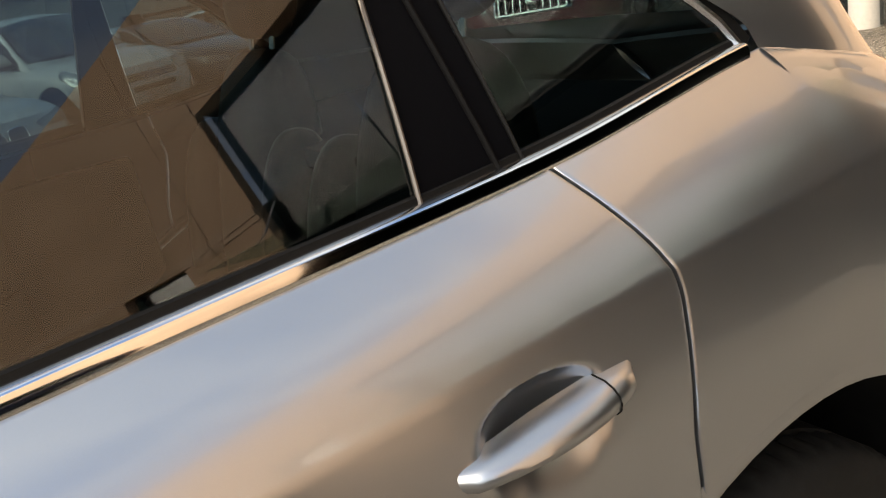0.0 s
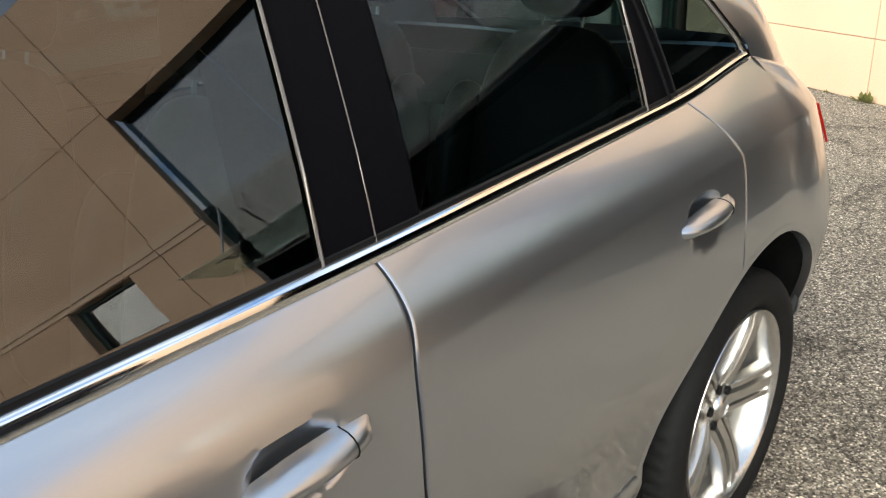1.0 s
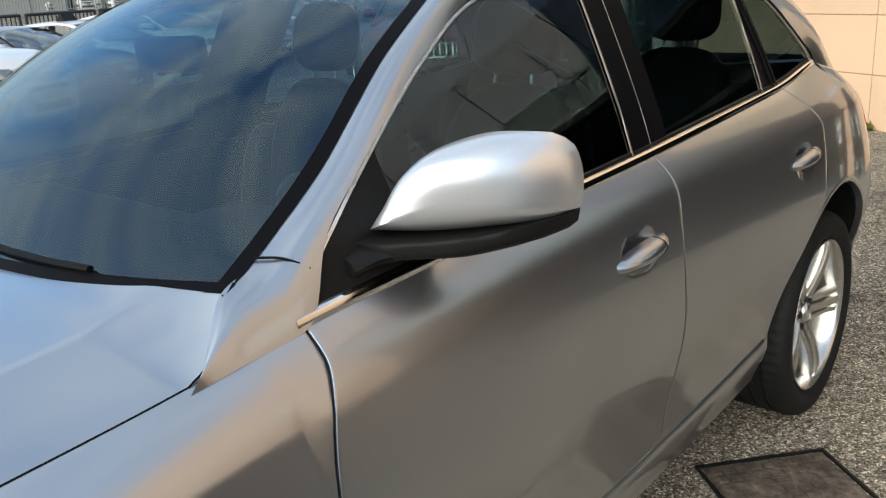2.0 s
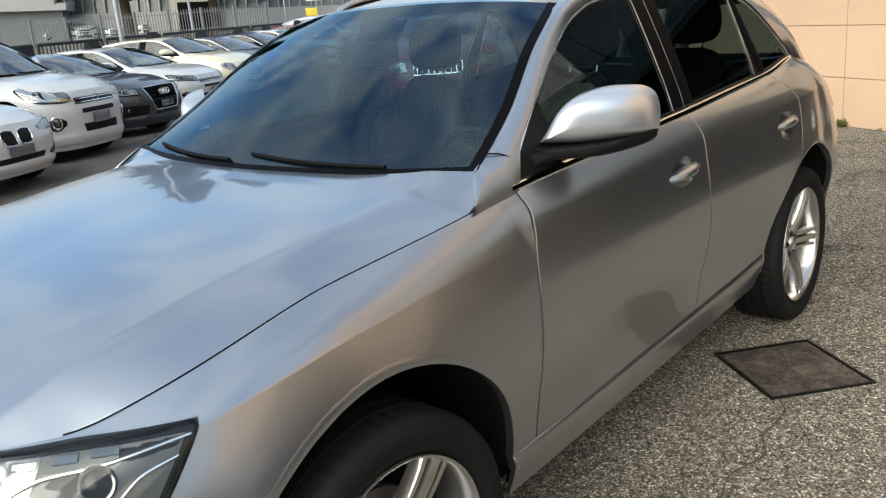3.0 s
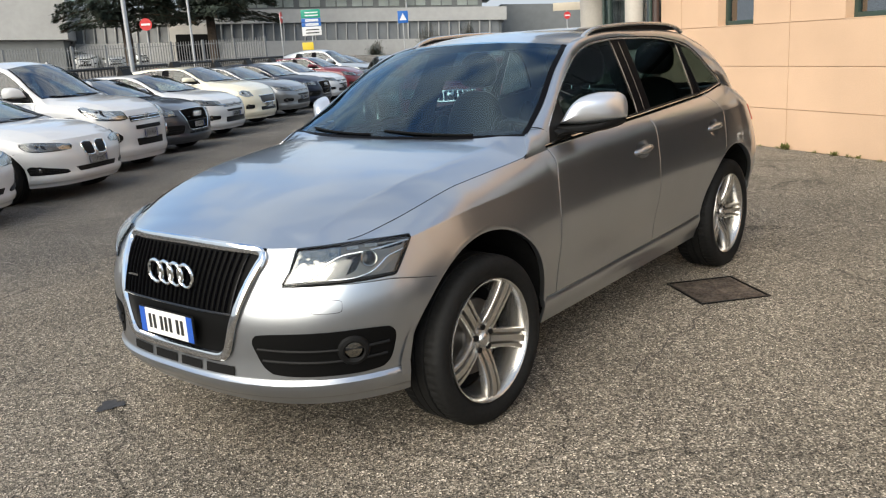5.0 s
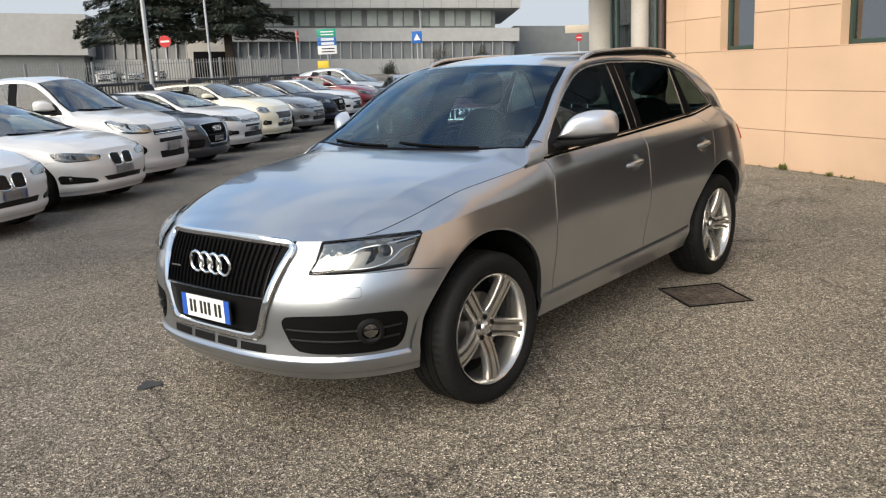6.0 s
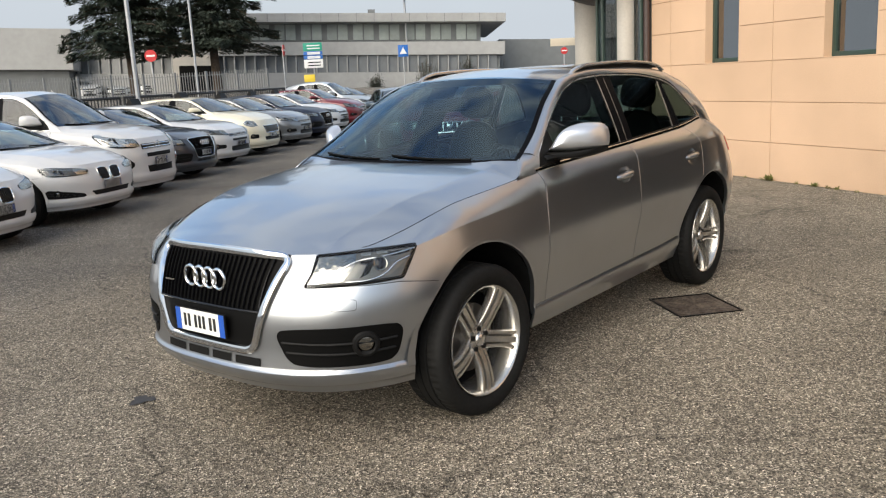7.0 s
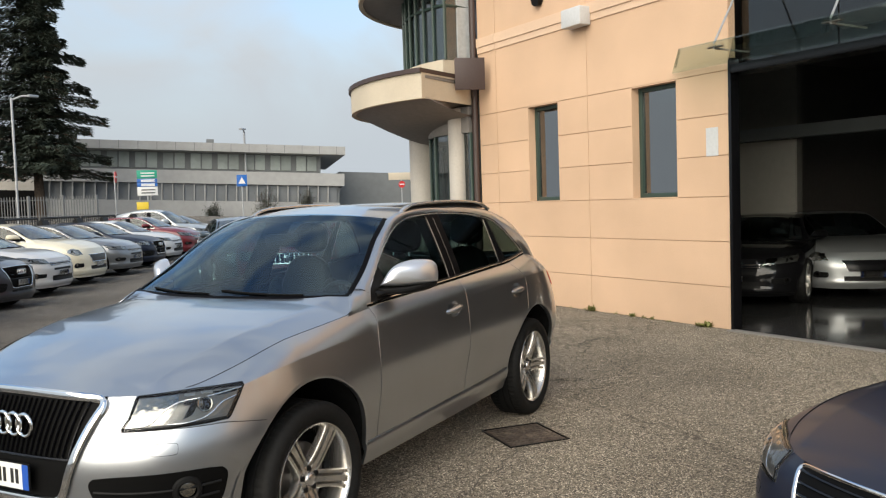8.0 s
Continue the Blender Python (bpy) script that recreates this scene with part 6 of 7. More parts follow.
canopy = structure("glass_canopy", WALL, "clear glass canopy on steel arms over the gate", "canopy")
bm = boxed(-5.2, 0.85, 0.02, 0.72, -0.008, 0.008)
for v in bm.verts:
    v.co.z += 3.27 - 0.12 * (1 - v.co.y / 0.72)
    if v.co.x > 0 and v.co.y > 0.5:
        v.co.x = 0.10
part("pane", bm, M["canopy_glass"], canopy, smooth=False)
for s in (-0.3, -1.7, -3.2, -4.8):
    bm = bmesh.new()
    tube(bm, [(s, 0.0, 4.2), (s, 0.60, 3.27)], 0.012, 6)
    part("stay", bm, M["steel"], canopy)
    part("arm", boxed(s - 0.009, s + 0.009, 0.0, 0.60, 3.215, 3.235, 0.003), M["soffit"], canopy)
    part("clamp", boxed(s - 0.10, s + 0.10, 0.54, 0.60, 3.235, 3.25, 0.004), M["disc"], canopy)

# ---- round entrance ----
C = Vector((-11.6, -2.61, 0))
rot = structure("round_entrance", Matrix.Translation(C), "round entrance bay with projecting canopy and curved glazing", "entrance")
ALONG = Vector((-math.cos(radians(59)), -math.sin(radians(59)), 0))
OUT = Vector((math.sin(radians(59)), -math.cos(radians(59)), 0))
WALL_END = WALL @ Vector((5.30, 0.0, 0)) - C
CORNER = WALL_END.dot(ALONG)


def end_angle(r):
    """Where a circle about the bay's axis reaches the line of the wall's end."""
    d = ALONG * CORNER + OUT * math.sqrt(max(r * r - CORNER**2, 0.01))
    return math.atan2(d.y, d.x)


def ring(r0, r1, z0, z1, steps=120, drop=0.0, end=None):
    """A ring about the bay's axis from the wall's end away round the bay, with a straight return to the wall."""
    bm = bmesh.new()
    run = []
    first = end_angle(r1) if end is None else end
    back = WALL_END + ALONG * 0.02
    pairs = [(back - OUT * 0.02 + ALONG * (r1 - r0 if r1 - r0 < 0.5 else 1.0), back)]
    for k in range(int(steps * 0.56)):
        a = first - 2 * math.pi * k / steps
        d = Vector((math.cos(a), math.sin(a), 0))
        pairs.append((d * r0, d * r1))
    for inner, outer in pairs:
        run.append([inner + Vector((0, 0, z0 - drop)), outer + Vector((0, 0, z0)), outer + Vector((0, 0, z1)), inner + Vector((0, 0, z1 - drop)), inner + Vector((0, 0, z0 - drop))])
    vs = grid(bm, run)
    bm.faces.new(vs[0][:4])
    bm.faces.new(vs[-1][:4])
    bmesh.ops.remove_doubles(bm, verts=bm.verts, dist=1e-5)
    return bm


KINK = radians(-7.7)
part("canopy_fascia", ring(3.12, 3.20, 3.26, 3.66, end=KINK), M["cream_stucco"], rot)
part("canopy_cap", ring(3.02, 3.24, 3.66, 3.73, end=KINK), M["brown_metal"], rot)
KINK_AT = Vector((math.cos(KINK), math.sin(KINK), 0)) * 3.12
rims = [(KINK_AT.lerp(WALL_END + ALONG * 0.10, 1 - k / 12), (Vector((math.cos(KINK), math.sin(KINK), 0)) * 1.7).lerp(WALL_END + ALONG * 1.5, 1 - k / 12)) for k in range(12)]
for k in range(80):
    d = Vector((math.cos(KINK - 3.5 * k / 79), math.sin(KINK - 3.5 * k / 79), 0))
    rims.append((d * 3.12, d * 1.7))
rows = []
for k, (outer, inner) in enumerate(rims):
    deep = lerp(0.06, 0.55, min(k / 42, 1))
    run = [outer.lerp(inner, j / 10) + Vector((0, 0, 3.285 - deep * math.sin(math.pi / 2 * j / 10))) for j in range(11)]
    rows.append(run + [inner * 0.6 + Vector((0, 0, 3.285 - deep))])
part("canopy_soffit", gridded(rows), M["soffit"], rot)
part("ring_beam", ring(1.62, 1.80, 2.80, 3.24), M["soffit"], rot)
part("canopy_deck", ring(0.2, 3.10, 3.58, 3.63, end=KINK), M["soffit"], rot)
part("upper_fascia", ring(2.92, 3.0, 5.25, 5.75), M["cream_stucco"], rot)
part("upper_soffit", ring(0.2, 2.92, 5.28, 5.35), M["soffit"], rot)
part("upper_band", ring(2.10, 2.24, 3.62, 4.0), M["cream_stucco"], rot)
part("core", ring(0.1, 1.95, 3.6, 5.3, 48), M["blind"], rot, "pale drawn blinds behind the upper glazing")
part("core", ring(0.1, 1.2, 0.0, 3.3, 32), M["facade_dark"], rot)
for z0, z1, r, step in ((4.0, 5.27, 2.17, 7), (0.02, 2.80, 1.75, 17)):
    first = end_angle(r)
    stops = [WALL_END + ALONG * 0.05] + [Vector((math.cos(first - radians(step) * k), math.sin(first - radians(step) * k), 0)) * r for k in range(203 // step + 1)]
    for p, q in zip(stops, stops[1:]):
        bm = bmesh.new()
        grid(bm, [[p + Vector((0, 0, z0)), q + Vector((0, 0, z0))], [p + Vector((0, 0, z1)), q + Vector((0, 0, z1))]])
        bmesh.ops.solidify(bm, geom=bm.faces[:], thickness=0.008)
        part("pane", bm, M["pane"], rot, smooth=False)
        bm = bmesh.new()
        tube(bm, [q * 1.01 + Vector((0, 0, z0)), q * 1.01 + Vector((0, 0, z1))], 0.03, 6)
        part("mullion", bm, M["green_frame"], rot)
        bm = bmesh.new()
        tube(bm, [p * 1.01 + Vector((0, 0, z0 + 0.9)), q * 1.01 + Vector((0, 0, z0 + 0.9))], 0.025, 6)
        part("transom", bm, M["green_frame"], rot)
for a, b2, r in ((6.42, -0.50, 0.25), (7.95, -0.50, 0.28), (9.3, -1.6, 0.26), (5.60, 0.20, 0.15)):
    bm = bmesh.new()
    c = WALL @ Vector((a, b2, 0)) - C
    tube(bm, [c, c + Vector((0, 0, 1.6)), c + Vector((0, 0, 3.22 if r < 0.2 else 3.0))], r, 24)
    part("column", bm, M["column"], rot, "plastered round column")

# ---- small things on and by the wall ----
def wall_thing(name, bm, mat, label, category, kind=""):
    ob = part(name, bm, mat, None)
    ob.matrix_world = WALL
    return tagged(ob, label, category, kind=kind)


wall_thing("flood_lamp", boxed(2.33, 2.74, 0.02, 0.22, 4.04, 4.30, 0.02), M["lamp_grey"], "pale grey flood lamp box fixed to the wall", "lamp")
wall_thing("notice", boxed(0.16, 0.34, 0.001, 0.006, 2.08, 2.42), M["lamp_grey"], "plain white paper notice stuck on the wall", "notice")
wall_thing("name_board", boxed(0.0, 0.50, -0.015, 0.015, 3.46, 3.98, 0.006, m=Matrix.Translation((4.80, 0.13, 0)) @ Matrix.Rotation(radians(66.6), 4, "Z")), M["brown_metal"], "blank dark brown board at the building corner", "board")
bm = bmesh.new()
tube(bm, [(5.9, 0.15, 3.40), (5.9, 0.35, 3.34)], 0.045, 10)
tube(bm, [(5.9, 0.15, 3.46), (5.9, 0.15, 3.40)], 0.02, 8)
wall_thing("security_camera", bm, M["sign_white"], "small white security camera below the board", "camera")
bm = bmesh.new()
tube(bm, [(3.48, 0.0, 4.64), (3.48, 0.10, 4.62)], 0.09, 12)
wall_thing("alarm_lamp", bm, M["plastic"], "small dark round lamp on the wall", "lamp")

# manhole cover
mh = thing("manhole_cover", pose(-2.225, 1.052, 0.0, 0, 0, 139), "rusty square cast iron manhole cover with studs", "manhole")
for x0, x1, y0, y1 in ((-0.225, 0.225, -0.235, -0.222), (-0.225, 0.225, 0.222, 0.235), (-0.225, -0.212, -0.222, 0.222), (0.212, 0.225, -0.222, 0.222)):
    part("rim", boxed(x0, x1, y0, y1, -0.03, 0.008, 0.003), M["plastic"], mh)
lid = part("lid", boxed(-0.205, 0.205, -0.215, 0.215, -0.03, 0.005, 0.003), M["iron"], mh)
for i in range(9):
    for j in range(9):
        x, y = (i - 4) * 0.044, (j - 4) * 0.046
        part("stud", boxed(x - 0.014, x + 0.014, y - 0.014, y + 0.014, 0.004, 0.0085), M["iron"], lid, smooth=False)

# crack that runs on from the manhole
bm = bmesh.new()
rng = random.Random(5)
grid(bm, [[p + Vector((0, w, 0.004)) for w in (-0.003 - 0.003 * rng.random(), 0.001 + 0.004 * rng.random())] for p in curve([(-1.93, 1.10, 0), (-1.81, 1.16, 0), (-1.62, 1.15, 0), (-1.49, 1.20, 0), (-1.30, 1.15, 0), (-1.07, 1.19, 0), (-0.90, 1.17, 0), (-0.74, 1.21, 0)], 40)])
tagged(part("crack", bm, M["crack"]), "thin dark crack in the asphalt beside the manhole", "crack")

# oil stain
bm = bmesh.new()
pts = []
for k in range(40):
    a = 2 * math.pi * k / 40
    r = 0.075 * (1 + 0.25 * math.sin(3 * a + 1) + 0.12 * math.sin(7 * a))
    pts.append(bm.verts.new((0.83 + 0.85 * r * math.cos(a), -0.765 + 0.75 * r * math.sin(a), 0.007)))
bm.faces.new(pts)
tagged(part("oil_stain", bm, material("oil_stain", (0.035, 0.030, 0.026), rough=0.6, grain=0.5, scale=25, stain=0.3, stain_scale=12)), "dark old oil stain on the asphalt", "stain")


# weeds at the wall's foot
def weed(s, out, size, seed):
    rng = random.Random(seed)
    root = thing("weed", WALL @ Matrix.Translation((s, out, 0.0)), "small green weed growing at the foot of the wall", "weed", "weeds along the wall")
    for k in range(int(38 * size / 0.12)):
        a, tilt, ln = rng.uniform(0, 6.28), rng.uniform(0.2, 1.3), size * rng.uniform(0.5, 1.1)
        d = Vector((math.cos(a) * math.sin(tilt), math.sin(a) * math.sin(tilt), math.cos(tilt)))
        sd = Vector((-d.y, d.x, 0)).normalized() * ln * 0.16
        base = Vector((rng.uniform(-0.5, 0.5) * size, rng.uniform(-0.2, 0.35) * size, 0))
        bm = bmesh.new()
        vs = [bm.verts.new(p) for p in (base, base + d * ln * 0.55 + sd, base + d * ln + Vector((0, 0, -0.15 * ln)), base + d * ln * 0.55 - sd)]
        bm.faces.new(vs)
        part("leaf", bm, M["weed"], root)
    return root


for k, (s, size) in enumerate(((0.32, 0.14), (0.48, 0.07), (0.95, 0.05), (1.25, 0.07), (1.40, 0.06), (1.62, 0.09), (1.95, 0.06), (2.42, 0.13), (2.9, 0.05), (3.4, 0.05))):
    weed(s, 0.03, size * 0.9, k)

# ---- street behind: long works building, fence, trees, poles ----
LEVEL = Vector((0, 0, 1)).rotation_difference(Vector((-0.0587, 0.009, 0.998))).to_matrix().to_4x4()
FAC = Matrix.Translation((-46.6, -30.4, 1.0)) @ LEVEL @ Matrix.Rotation(math.atan2(12.0, -10.7), 4, "Z")


def block(a, b, y0, y1, z0, z1, bevel=0.0):
    """A box whose a and b count leftwards from the front's right end; y runs behind the front."""
    return boxed(-b, -a, y0, y1, z0, z1, bevel)


works = thing("works_building", FAC, "long grey industrial building with window bands", "building")
part("wall", block(0.3, 34, 0.0, 12, -2.5, 0.80), M["concrete"], works, smooth=False)
part("wall_band", block(0.0, 34, -0.1, 12, 1.97, 2.85), M["concrete"], works, smooth=False)
part("wall_back", block(0.3, 34, 0.35, 12, 0.80, 1.97), M["facade_dark"], works, smooth=False)
part("upper_back", block(1.6, 22, 0.8, 12, 2.85, 4.15), M["facade_dark"], works, smooth=False)
roof = part("roof", block(0.0, 22.5, -0.5, 12, 4.15, 4.72), M["concrete"], works, smooth=False)
for k in range(18):
    part("panel_joint", block(1.2 * k + 0.6, 1.2 * k + 0.63, -0.515, -0.50, 4.16, 4.71), M["facade_dark"], roof, smooth=False)
part("vent", block(9.0, 9.5, 2, 2.5, 4.72, 5.25), M["facade_dark"], works)
for k in range(46):
    x = 0.5 + k * 0.70
    part("window", block(x, x + 0.58, 0.22, 0.30, 0.82, 1.95), M["far_glass"], works, smooth=False)
    part("mullion", block(x + 0.60, x + 0.68, 0.0, 0.32, 0.80, 1.97), M["concrete"], works, smooth=False)
for k in range(11):
    x = 1.9 + k * 1.8
    for d in (0.0, 0.75):
        part("upper_window", block(x + d, x + d + 0.66, 0.72, 0.79, 3.05, 4.10), M["curtain"], works, smooth=False)
part("gate_frame", block(19.7, 22.7, -0.3, 0.1, -2.4, 2.0), M["column"], works, smooth=False)
# Black panel on the front stands in for the shade inside the gateway.
part("gate_opening", block(20.1, 22.3, -0.34, -0.29, -2.4, 1.3), M["grille_black"], works, smooth=False)

annexe = thing("annexe_building", Matrix.Translation((-52, -24.0, 1.0)) @ LEVEL @ Matrix.Rotation(math.atan2(12.0, -10.7), 4, "Z"), "plain grey hall behind the works building", "building")
part("wall", block(-22, 8, 6, 14, -2.5, 3.1), M["facade_dark"], annexe, smooth=False)
hall = thing("hall_building", Matrix.Translation((-25.5, -50.5, 1.0)) @ LEVEL @ Matrix.Rotation(math.atan2(9.0, -10.7), 4, "Z"), "low pale grey factory hall with deep fascia", "building")
part("wall", block(0, 26, 0.6, 14, -2.5, 2.4), M["facade_dark"], hall, smooth=False)
part("fascia", block(-0.4, 26, 0, 14, 2.4, 5.0), M["concrete"], hall, smooth=False)


def pole(x, y, r, h, label, arm=None):
    p = thing("street_lamp", Matrix.Translation((x, y, ground_z(x, y))), label, "street lamp", "poles along the street")
    bm = bmesh.new()
    tube(bm, [(0, 0, 0), (0, 0, h * 0.5), (0, 0, h)], r, 10)
    part("pole", bm, M["steel"], p)
    if arm:
        bm = bmesh.new()
        tube(bm, [(0, 0, h - 0.1), (arm[0] * 0.5, arm[1] * 0.5, h + 0.1), (arm[0], arm[1], h + 0.1)], r * 0.7, 8)
        part("arm", bm, M["steel"], p)
        part("lamp_head", boxed(arm[0] - 0.25, arm[0] + 0.25, arm[1] - 0.12, arm[1] + 0.12, h + 0.04, h + 0.16, 0.03), M["steel"], p)


pole(-15.5, -26.5, 0.085, 10.5, "tall galvanised street lamp post behind the parked row")
pole(-23.2, -33.3, 0.06, 6.2, "slim galvanised lamp post with a short arm", (-0.7, 0.6))
pole(-42.4, -35.6, 0.07, 6.3, "slim street lamp post by the works", (0.4, 0.2))
pole(-51.0, -24.5, 0.06, 5.4, "thin lamp post in the distance")


def sign(name, x, y, z, facing, label, boards, r=0.035):
    """A post with boards: (kind, half width, bottom, top, material)."""
    root = thing(name, Matrix.Translation((x, y, ground_z(x, y))) @ Matrix.Rotation(facing, 4, "Z"), label, "road sign")
    top = max(b[3] for b in boards) - ground_z(x, y)
    bm = bmesh.new()
    tube(bm, [(0.03, 0, 0), (0.03, 0, top)], r, 8)
    part("post", bm, M["steel"], root)
    for kind, hw, z0, z1, mat in boards:
        z0, z1 = z0 - ground_z(x, y), z1 - ground_z(x, y)
        if kind == "disc":
            bm = bmesh.new()
            rr = (z1 - z0) / 2
            lathe(bm, [(0.001, 0.02), (rr, 0.02), (rr, -0.01)], 28, Matrix.Translation((-0.03, 0, (z0 + z1) / 2)) @ Matrix.Rotation(math.pi / 2, 4, "Z"))
            part("board", bm, M[mat], root)
            part("bar", boxed(-0.075, -0.05, -rr * 0.72, rr * 0.72, (z0 + z1) / 2 - rr * 0.16, (z0 + z1) / 2 + rr * 0.16), M["sign_white"], root, smooth=False)
        else:
            b = part("board", boxed(-0.04, -0.01, -hw, hw, z0, z1, 0.006), M[mat], root)
            if kind == "lines":
                for q in (0.3, 0.65):
                    zz = lerp(z0, z1, q)
                    part("line", boxed(-0.046, -0.038, -hw * 0.75, hw * 0.6, zz - 0.03, zz + 0.03), M["sign_white" if mat != "sign_white" else "ink"], b, smooth=False)
            if kind == "cross":
                bm = bmesh.new()
                zc = (z0 + z1) / 2
                vs = [bm.verts.new((-0.043, y2, z2)) for y2, z2 in ((-hw * 0.7, zc - hw * 0.6), (hw * 0.7, zc - hw * 0.6), (0, zc + hw * 0.7))]
                bm.faces.new(vs)
                part("triangle", bm, M["sign_white"], b)
    return root


FACE = math.atan2(-34.0, -33.0)
sign("direction_sign", -29.85, -31.75, 0, FACE, "road direction sign with green, blue and white boards", [("lines", 0.52, 3.42, 3.86, "sign_green"), ("lines", 0.52, 3.20, 3.40, "sign_blue"), ("lines", 0.52, 2.98, 3.18, "sign_blue"), ("lines", 0.52, 2.50, 2.96, "sign_white")])
sign("crossing_sign", -33.3, -28.15, 0, FACE, "blue pedestrian crossing sign on a leaning post", [("cross", 0.28, 2.86, 3.50, "sign_blue")])
sign("no_entry_sign", -24.25, -38.7, 0, FACE, "red and white no entry sign on a post", [("disc", 0.3, 3.30, 3.95, "sign_red")])
sign("stop_sign", -28.2, -32.3, 0, FACE + 1.42, "red sign seen from the side on a post", [("disc", 0.3, 3.2, 3.8, "sign_red")])
sign("yellow_sign", -29.6, -31.9, 0, FACE, "small yellow board below the direction sign", [("plain", 0.30, 1.75, 2.15, "sign_yellow")])
sign("tan_sign", -40.15, -21.85, 0, FACE, "pale wooden arrow board on a post", [("plain", 0.8, 3.02, 3.45, "cream_stucco"), ("disc", 0.2, 2.55, 2.95, "sign_red")])

# fence along the street
FEN0, FEN1 = Vector((-12.0, -44.0, 0)), Vector((-27.2, -32.6, 0))
fence = thing("fence", Matrix.Translation((0, 0, 0)), "pale metal picket fence along the street", "fence")
picket = mesh_of("picket", boxed(-0.015, 0.015, -0.015, 0.015, 0, 1.22), M["fence_grey"], smooth=False)
for k in range(150):
    p = FEN0.lerp(FEN1, (k + 0.5) / 150)
    ob = new("picket", picket)
    ob.parent = fence
    ob.matrix_local = Matrix.Translation((p.x, p.y, ground_z(p.x, p.y)))
for off in (0.25, 1.05):
    bm = bmesh.new()
    tube(bm, [FEN0.lerp(FEN1, k / 12) + Vector((0, 0, ground_z(*FEN0.lerp(FEN1, k / 12)[:2]) + off)) for k in range(13)], 0.020, 6)
    part("rail", bm, M["fence_grey"], fence)
for k in range(13):
    p = FEN0.lerp(FEN1, k / 12)
    z = ground_z(p.x, p.y)
    part("post", boxed(p.x - 0.05, p.x + 0.05, p.y - 0.05, p.y + 0.05, z, z + 1.26), M["fence_grey"], fence, smooth=False)

# dark guard rails close behind the parked row
for k in range(7):
    a = Vector((-9.0, -24.5, 0)).lerp(Vector((-30.0, -32.0, 0)), k / 7)
    b = Vector((-9.0, -24.5, 0)).lerp(Vector((-30.0, -32.0, 0)), (k + 0.92) / 7)
    g = thing("guard_rail", Matrix.Identity(4), "dark steel guard rail behind the parked row", "rail", "guard rails")
    for h in (0.78, 1.14):
        bm = bmesh.new()
        tube(bm, [a + Vector((0, 0, h + 0.35)), b + Vector((0, 0, h + 0.35))], 0.05, 8)
        part("bar", bm, M["rail_black"], g)
    for j in range(16):
        p = a.lerp(b, (j + 1) / 17)
        part("upright", boxed(p.x - 0.015, p.x + 0.015, p.y - 0.015, p.y + 0.015, 1.13, 1.48), M["rail_black"], g, smooth=False)
    for p in (a, b):
        bm = bmesh.new()
        tube(bm, [p + Vector((0, 0, ground_z(p.x, p.y))), p + Vector((0, 0, 1.52))], 0.05, 8)
        part("post", bm, M["rail_black"], g)


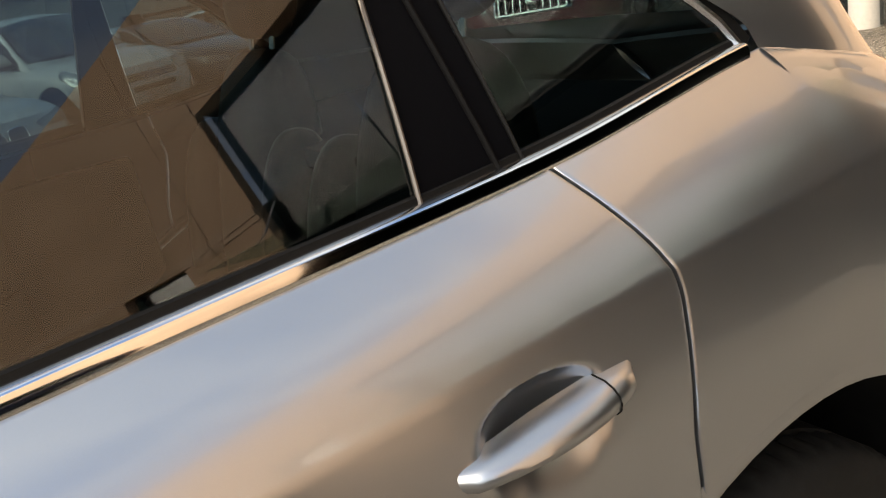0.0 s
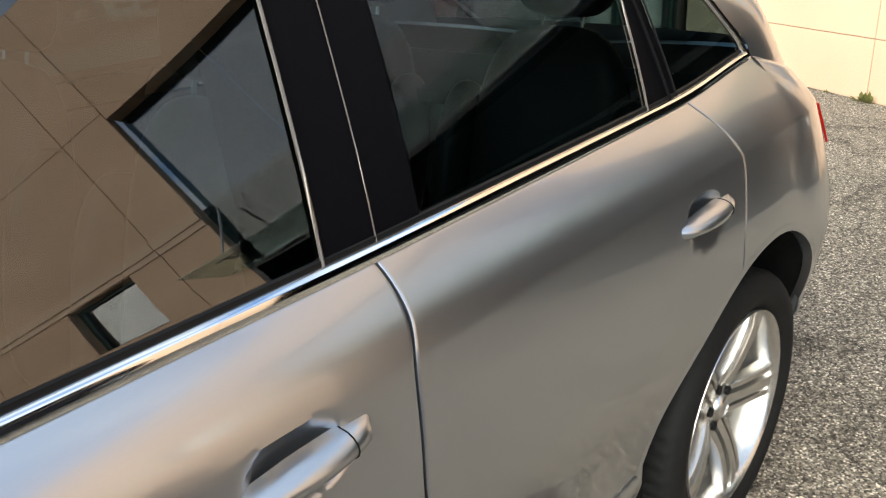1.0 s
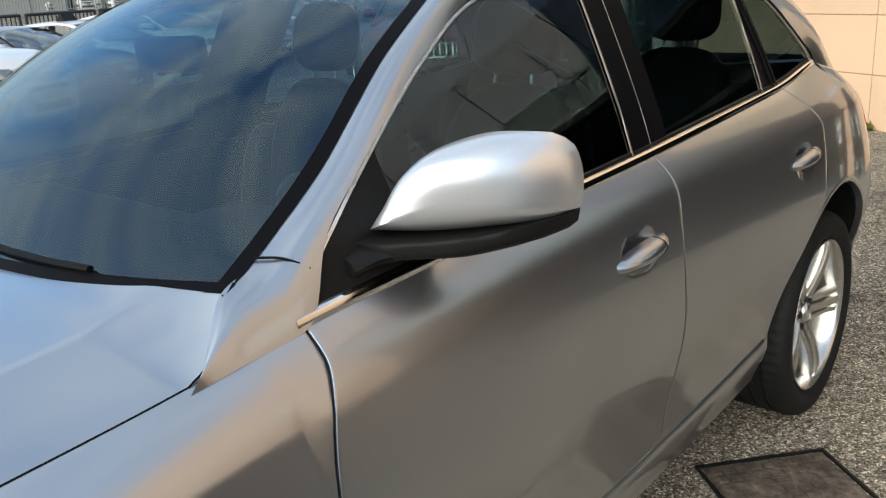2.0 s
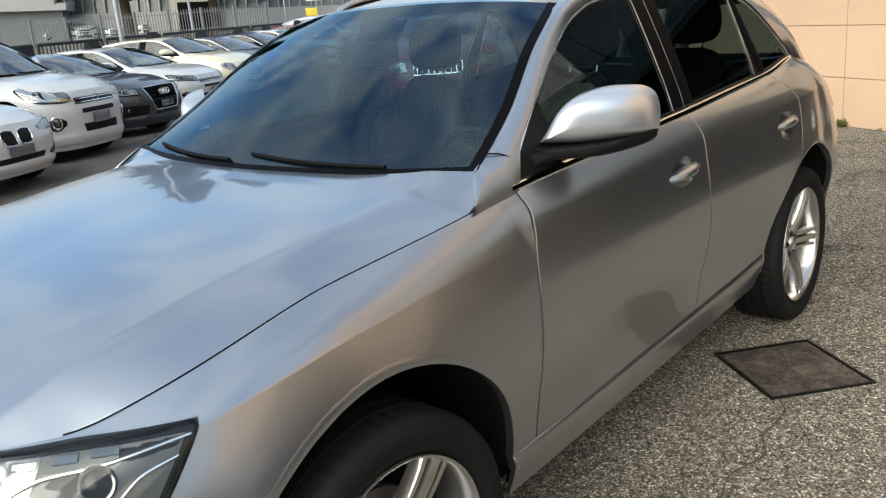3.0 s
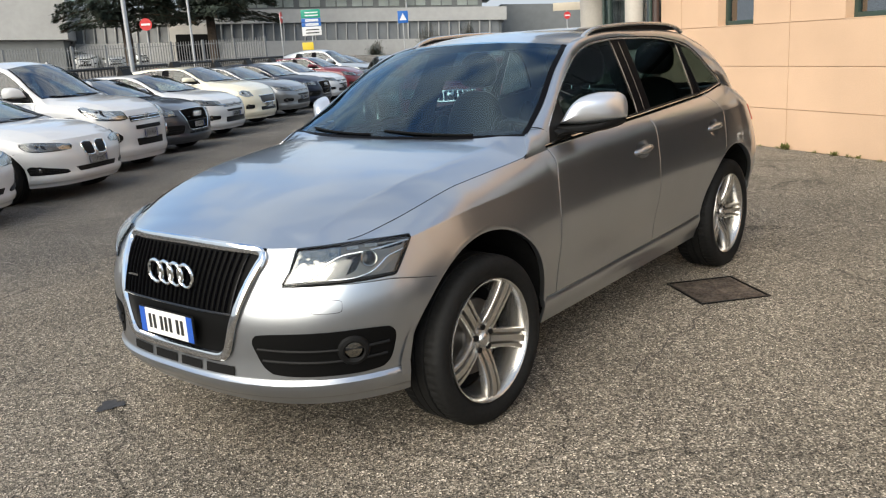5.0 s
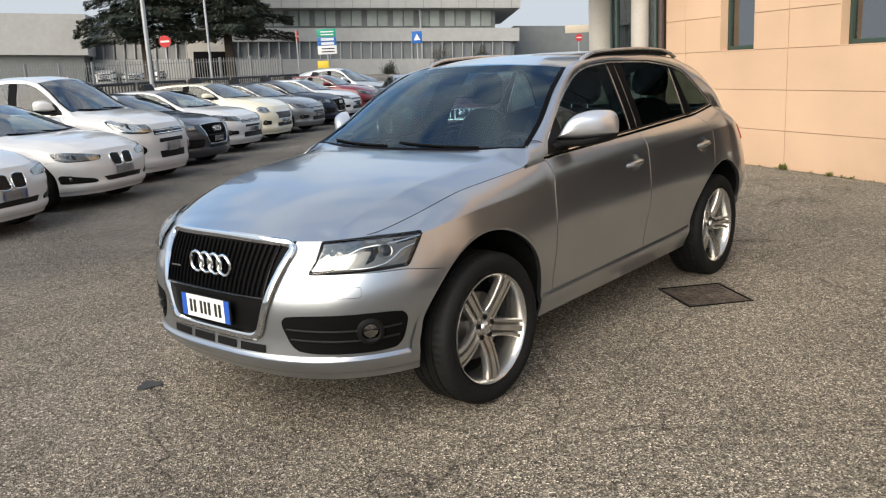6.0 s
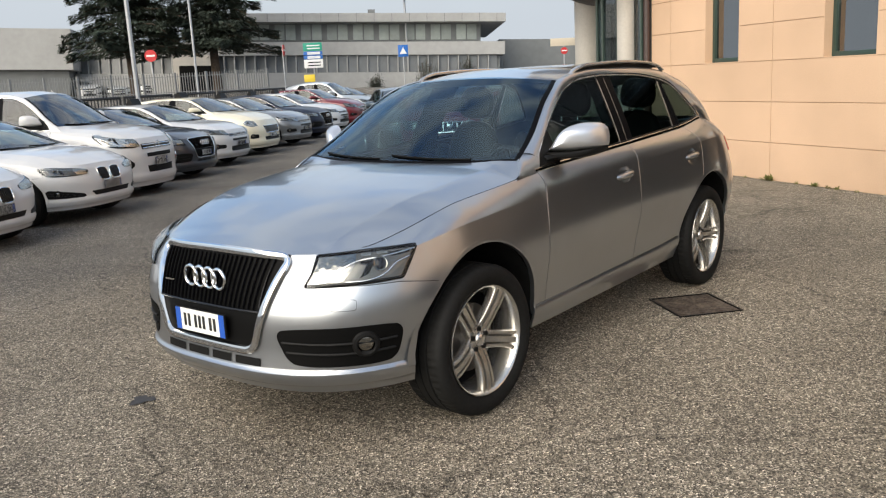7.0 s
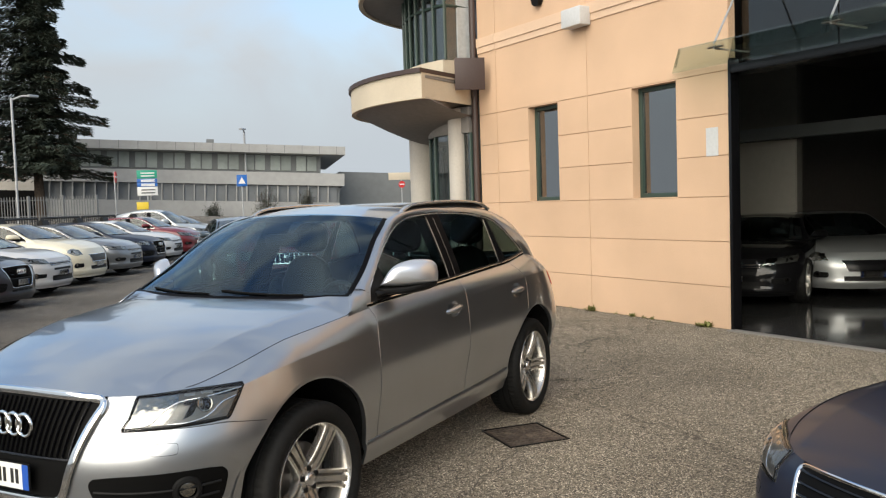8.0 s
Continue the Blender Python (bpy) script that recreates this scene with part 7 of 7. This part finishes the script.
# cedars
def cedar(x, y, h, spread_by, seed, lean=0.0):
    rng = random.Random(seed)
    gz = ground_z(x, y)
    root = thing("cedar_tree", Matrix.Translation((x, y, gz)), "tall dark cedar with drooping layered branches", "tree", "cedars by the street")
    bm = bmesh.new()
    tube(bm, [(0, 0, 0), (0.1, 0, h * 0.25), (0.0, 0.1, h * 0.6), (0, 0, h)], 0.3, 10)
    for v in bm.verts:
        f = max(0.08, 1 - v.co.z / h)
        v.co.x *= f
        v.co.y *= f
    part("trunk", bm, M["bark"], root)
    leaf = bmesh.new()
    limbs = bmesh.new()
    n = int(h * 7)
    for k in range(n):
        s = (k + rng.random()) / n
        z = lerp(h * 0.16, h * 0.985, s)
        reach = spread_by * (1 - s) ** 0.68 * rng.uniform(0.55, 1.08) + 0.35
        a = k * 2.4 + rng.uniform(-0.4, 0.4)
        d = Vector((math.cos(a), math.sin(a), 0))
        pts = [Vector((0, 0, z)) + d * (reach * t) + Vector((0, 0, 0.10 * reach * math.sin(t * 2.2) - 0.20 * reach * t * t)) for t in (0, 0.35, 0.7, 1.0)]
        tube(limbs, pts, 0.045 * (1 - s) + 0.012, 5)
        m = int(170 + reach * 165)
        for q in range(m):
            t = rng.random() ** 0.7
            c = pts[0].lerp(pts[3], t) + Vector((0, 0, 0.10 * reach * math.sin(t * 2.2) * 0.8 + 0.05))
            w = (0.30 * reach * math.sin(math.pi * min(t + 0.12, 1)) + 0.12)
            c += Vector((-d.y, d.x, 0)) * rng.uniform(-w, w) + Vector((0, 0, rng.uniform(-0.38, 0.14)))
            size = rng.uniform(0.08, 0.22)
            ang = a + rng.uniform(-1.1, 1.1)
            e = Vector((math.cos(ang), math.sin(ang), rng.uniform(-0.7, 0.15))).normalized()
            sd = e.cross(Vector((0, 0, 1))).normalized() * size * 0.34
            up = Vector((0, 0, size * rng.uniform(0.0, 0.22)))
            vs = [leaf.verts.new(p) for p in (c - e * size, c + sd + up, c + e * size * 1.2, c - sd)]
            leaf.faces.new((vs[0], vs[1], vs[2]))
            leaf.faces.new((vs[0], vs[2], vs[3]))
    tagged(part("branchwork", limbs, M["bark"], root), kind="stuff")
    tagged(part("crown", leaf, M["leaves"], root, smooth=False), kind="stuff")


cedar(-24.8, -41.5, 15.5, 4.0, 3)
cedar(-28.6, -38.8, 15.0, 4.0, 8)
for k, (x, y, h) in enumerate(((-78, -40, 9.0), (-74, -34, 8.0), (-80, -30, 8.5))):
    cedar(x, y, h, 2.0, 20 + k)


# low shrubs in front of the works
def shrub(x, y, wide, tall, seed):
    rng = random.Random(seed)
    gz = ground_z(x, y)
    root = thing("shrub", Matrix.Translation((x, y, gz)), "dark green shrub with loose twigs by the works wall", "shrub", "shrubs by the works")
    twigs, leaf = bmesh.new(), bmesh.new()
    for k in range(26):
        a, r = rng.uniform(0, 6.28), wide * math.sqrt(rng.random())
        h = tall * math.sqrt(max(0.05, 1 - 0.75 * (r / wide) ** 2)) * rng.uniform(0.7, 1.1)
        top = Vector((r * math.cos(a), r * math.sin(a), h))
        tube(twigs, [(top.x * 0.2, top.y * 0.2, 0), (top.x * 0.7, top.y * 0.7, h * 0.5), tuple(top)], 0.012, 5)
        for q in range(120):
            c = Vector((top.x, top.y, 0)) * rng.uniform(0.6, 1.0) + Vector((rng.gauss(0, 0.16), rng.gauss(0, 0.16), h * rng.uniform(0.25, 1.04)))
            e = Vector((rng.uniform(-1, 1), rng.uniform(-1, 1), rng.uniform(-0.3, 1))).normalized() * rng.uniform(0.03, 0.08)
            sd = e.cross(Vector((0, 0, 1))) * 0.4
            leaf.faces.new([leaf.verts.new(p) for p in (c - e, c + sd, c + e, c - sd)])
    tagged(part("twigs", twigs, M["bark"], root), kind="stuff")
    tagged(part("foliage", leaf, M["leaves"], root, smooth=False), kind="stuff")


for k, (x, y, wide, tall) in enumerate(((-41.6, -33.3, 0.85, 2.35), (-43.9, -31.7, 0.6, 2.3), (-39.2, -35.8, 0.45, 1.45))):
    shrub(x, y, wide, tall, 40 + k)
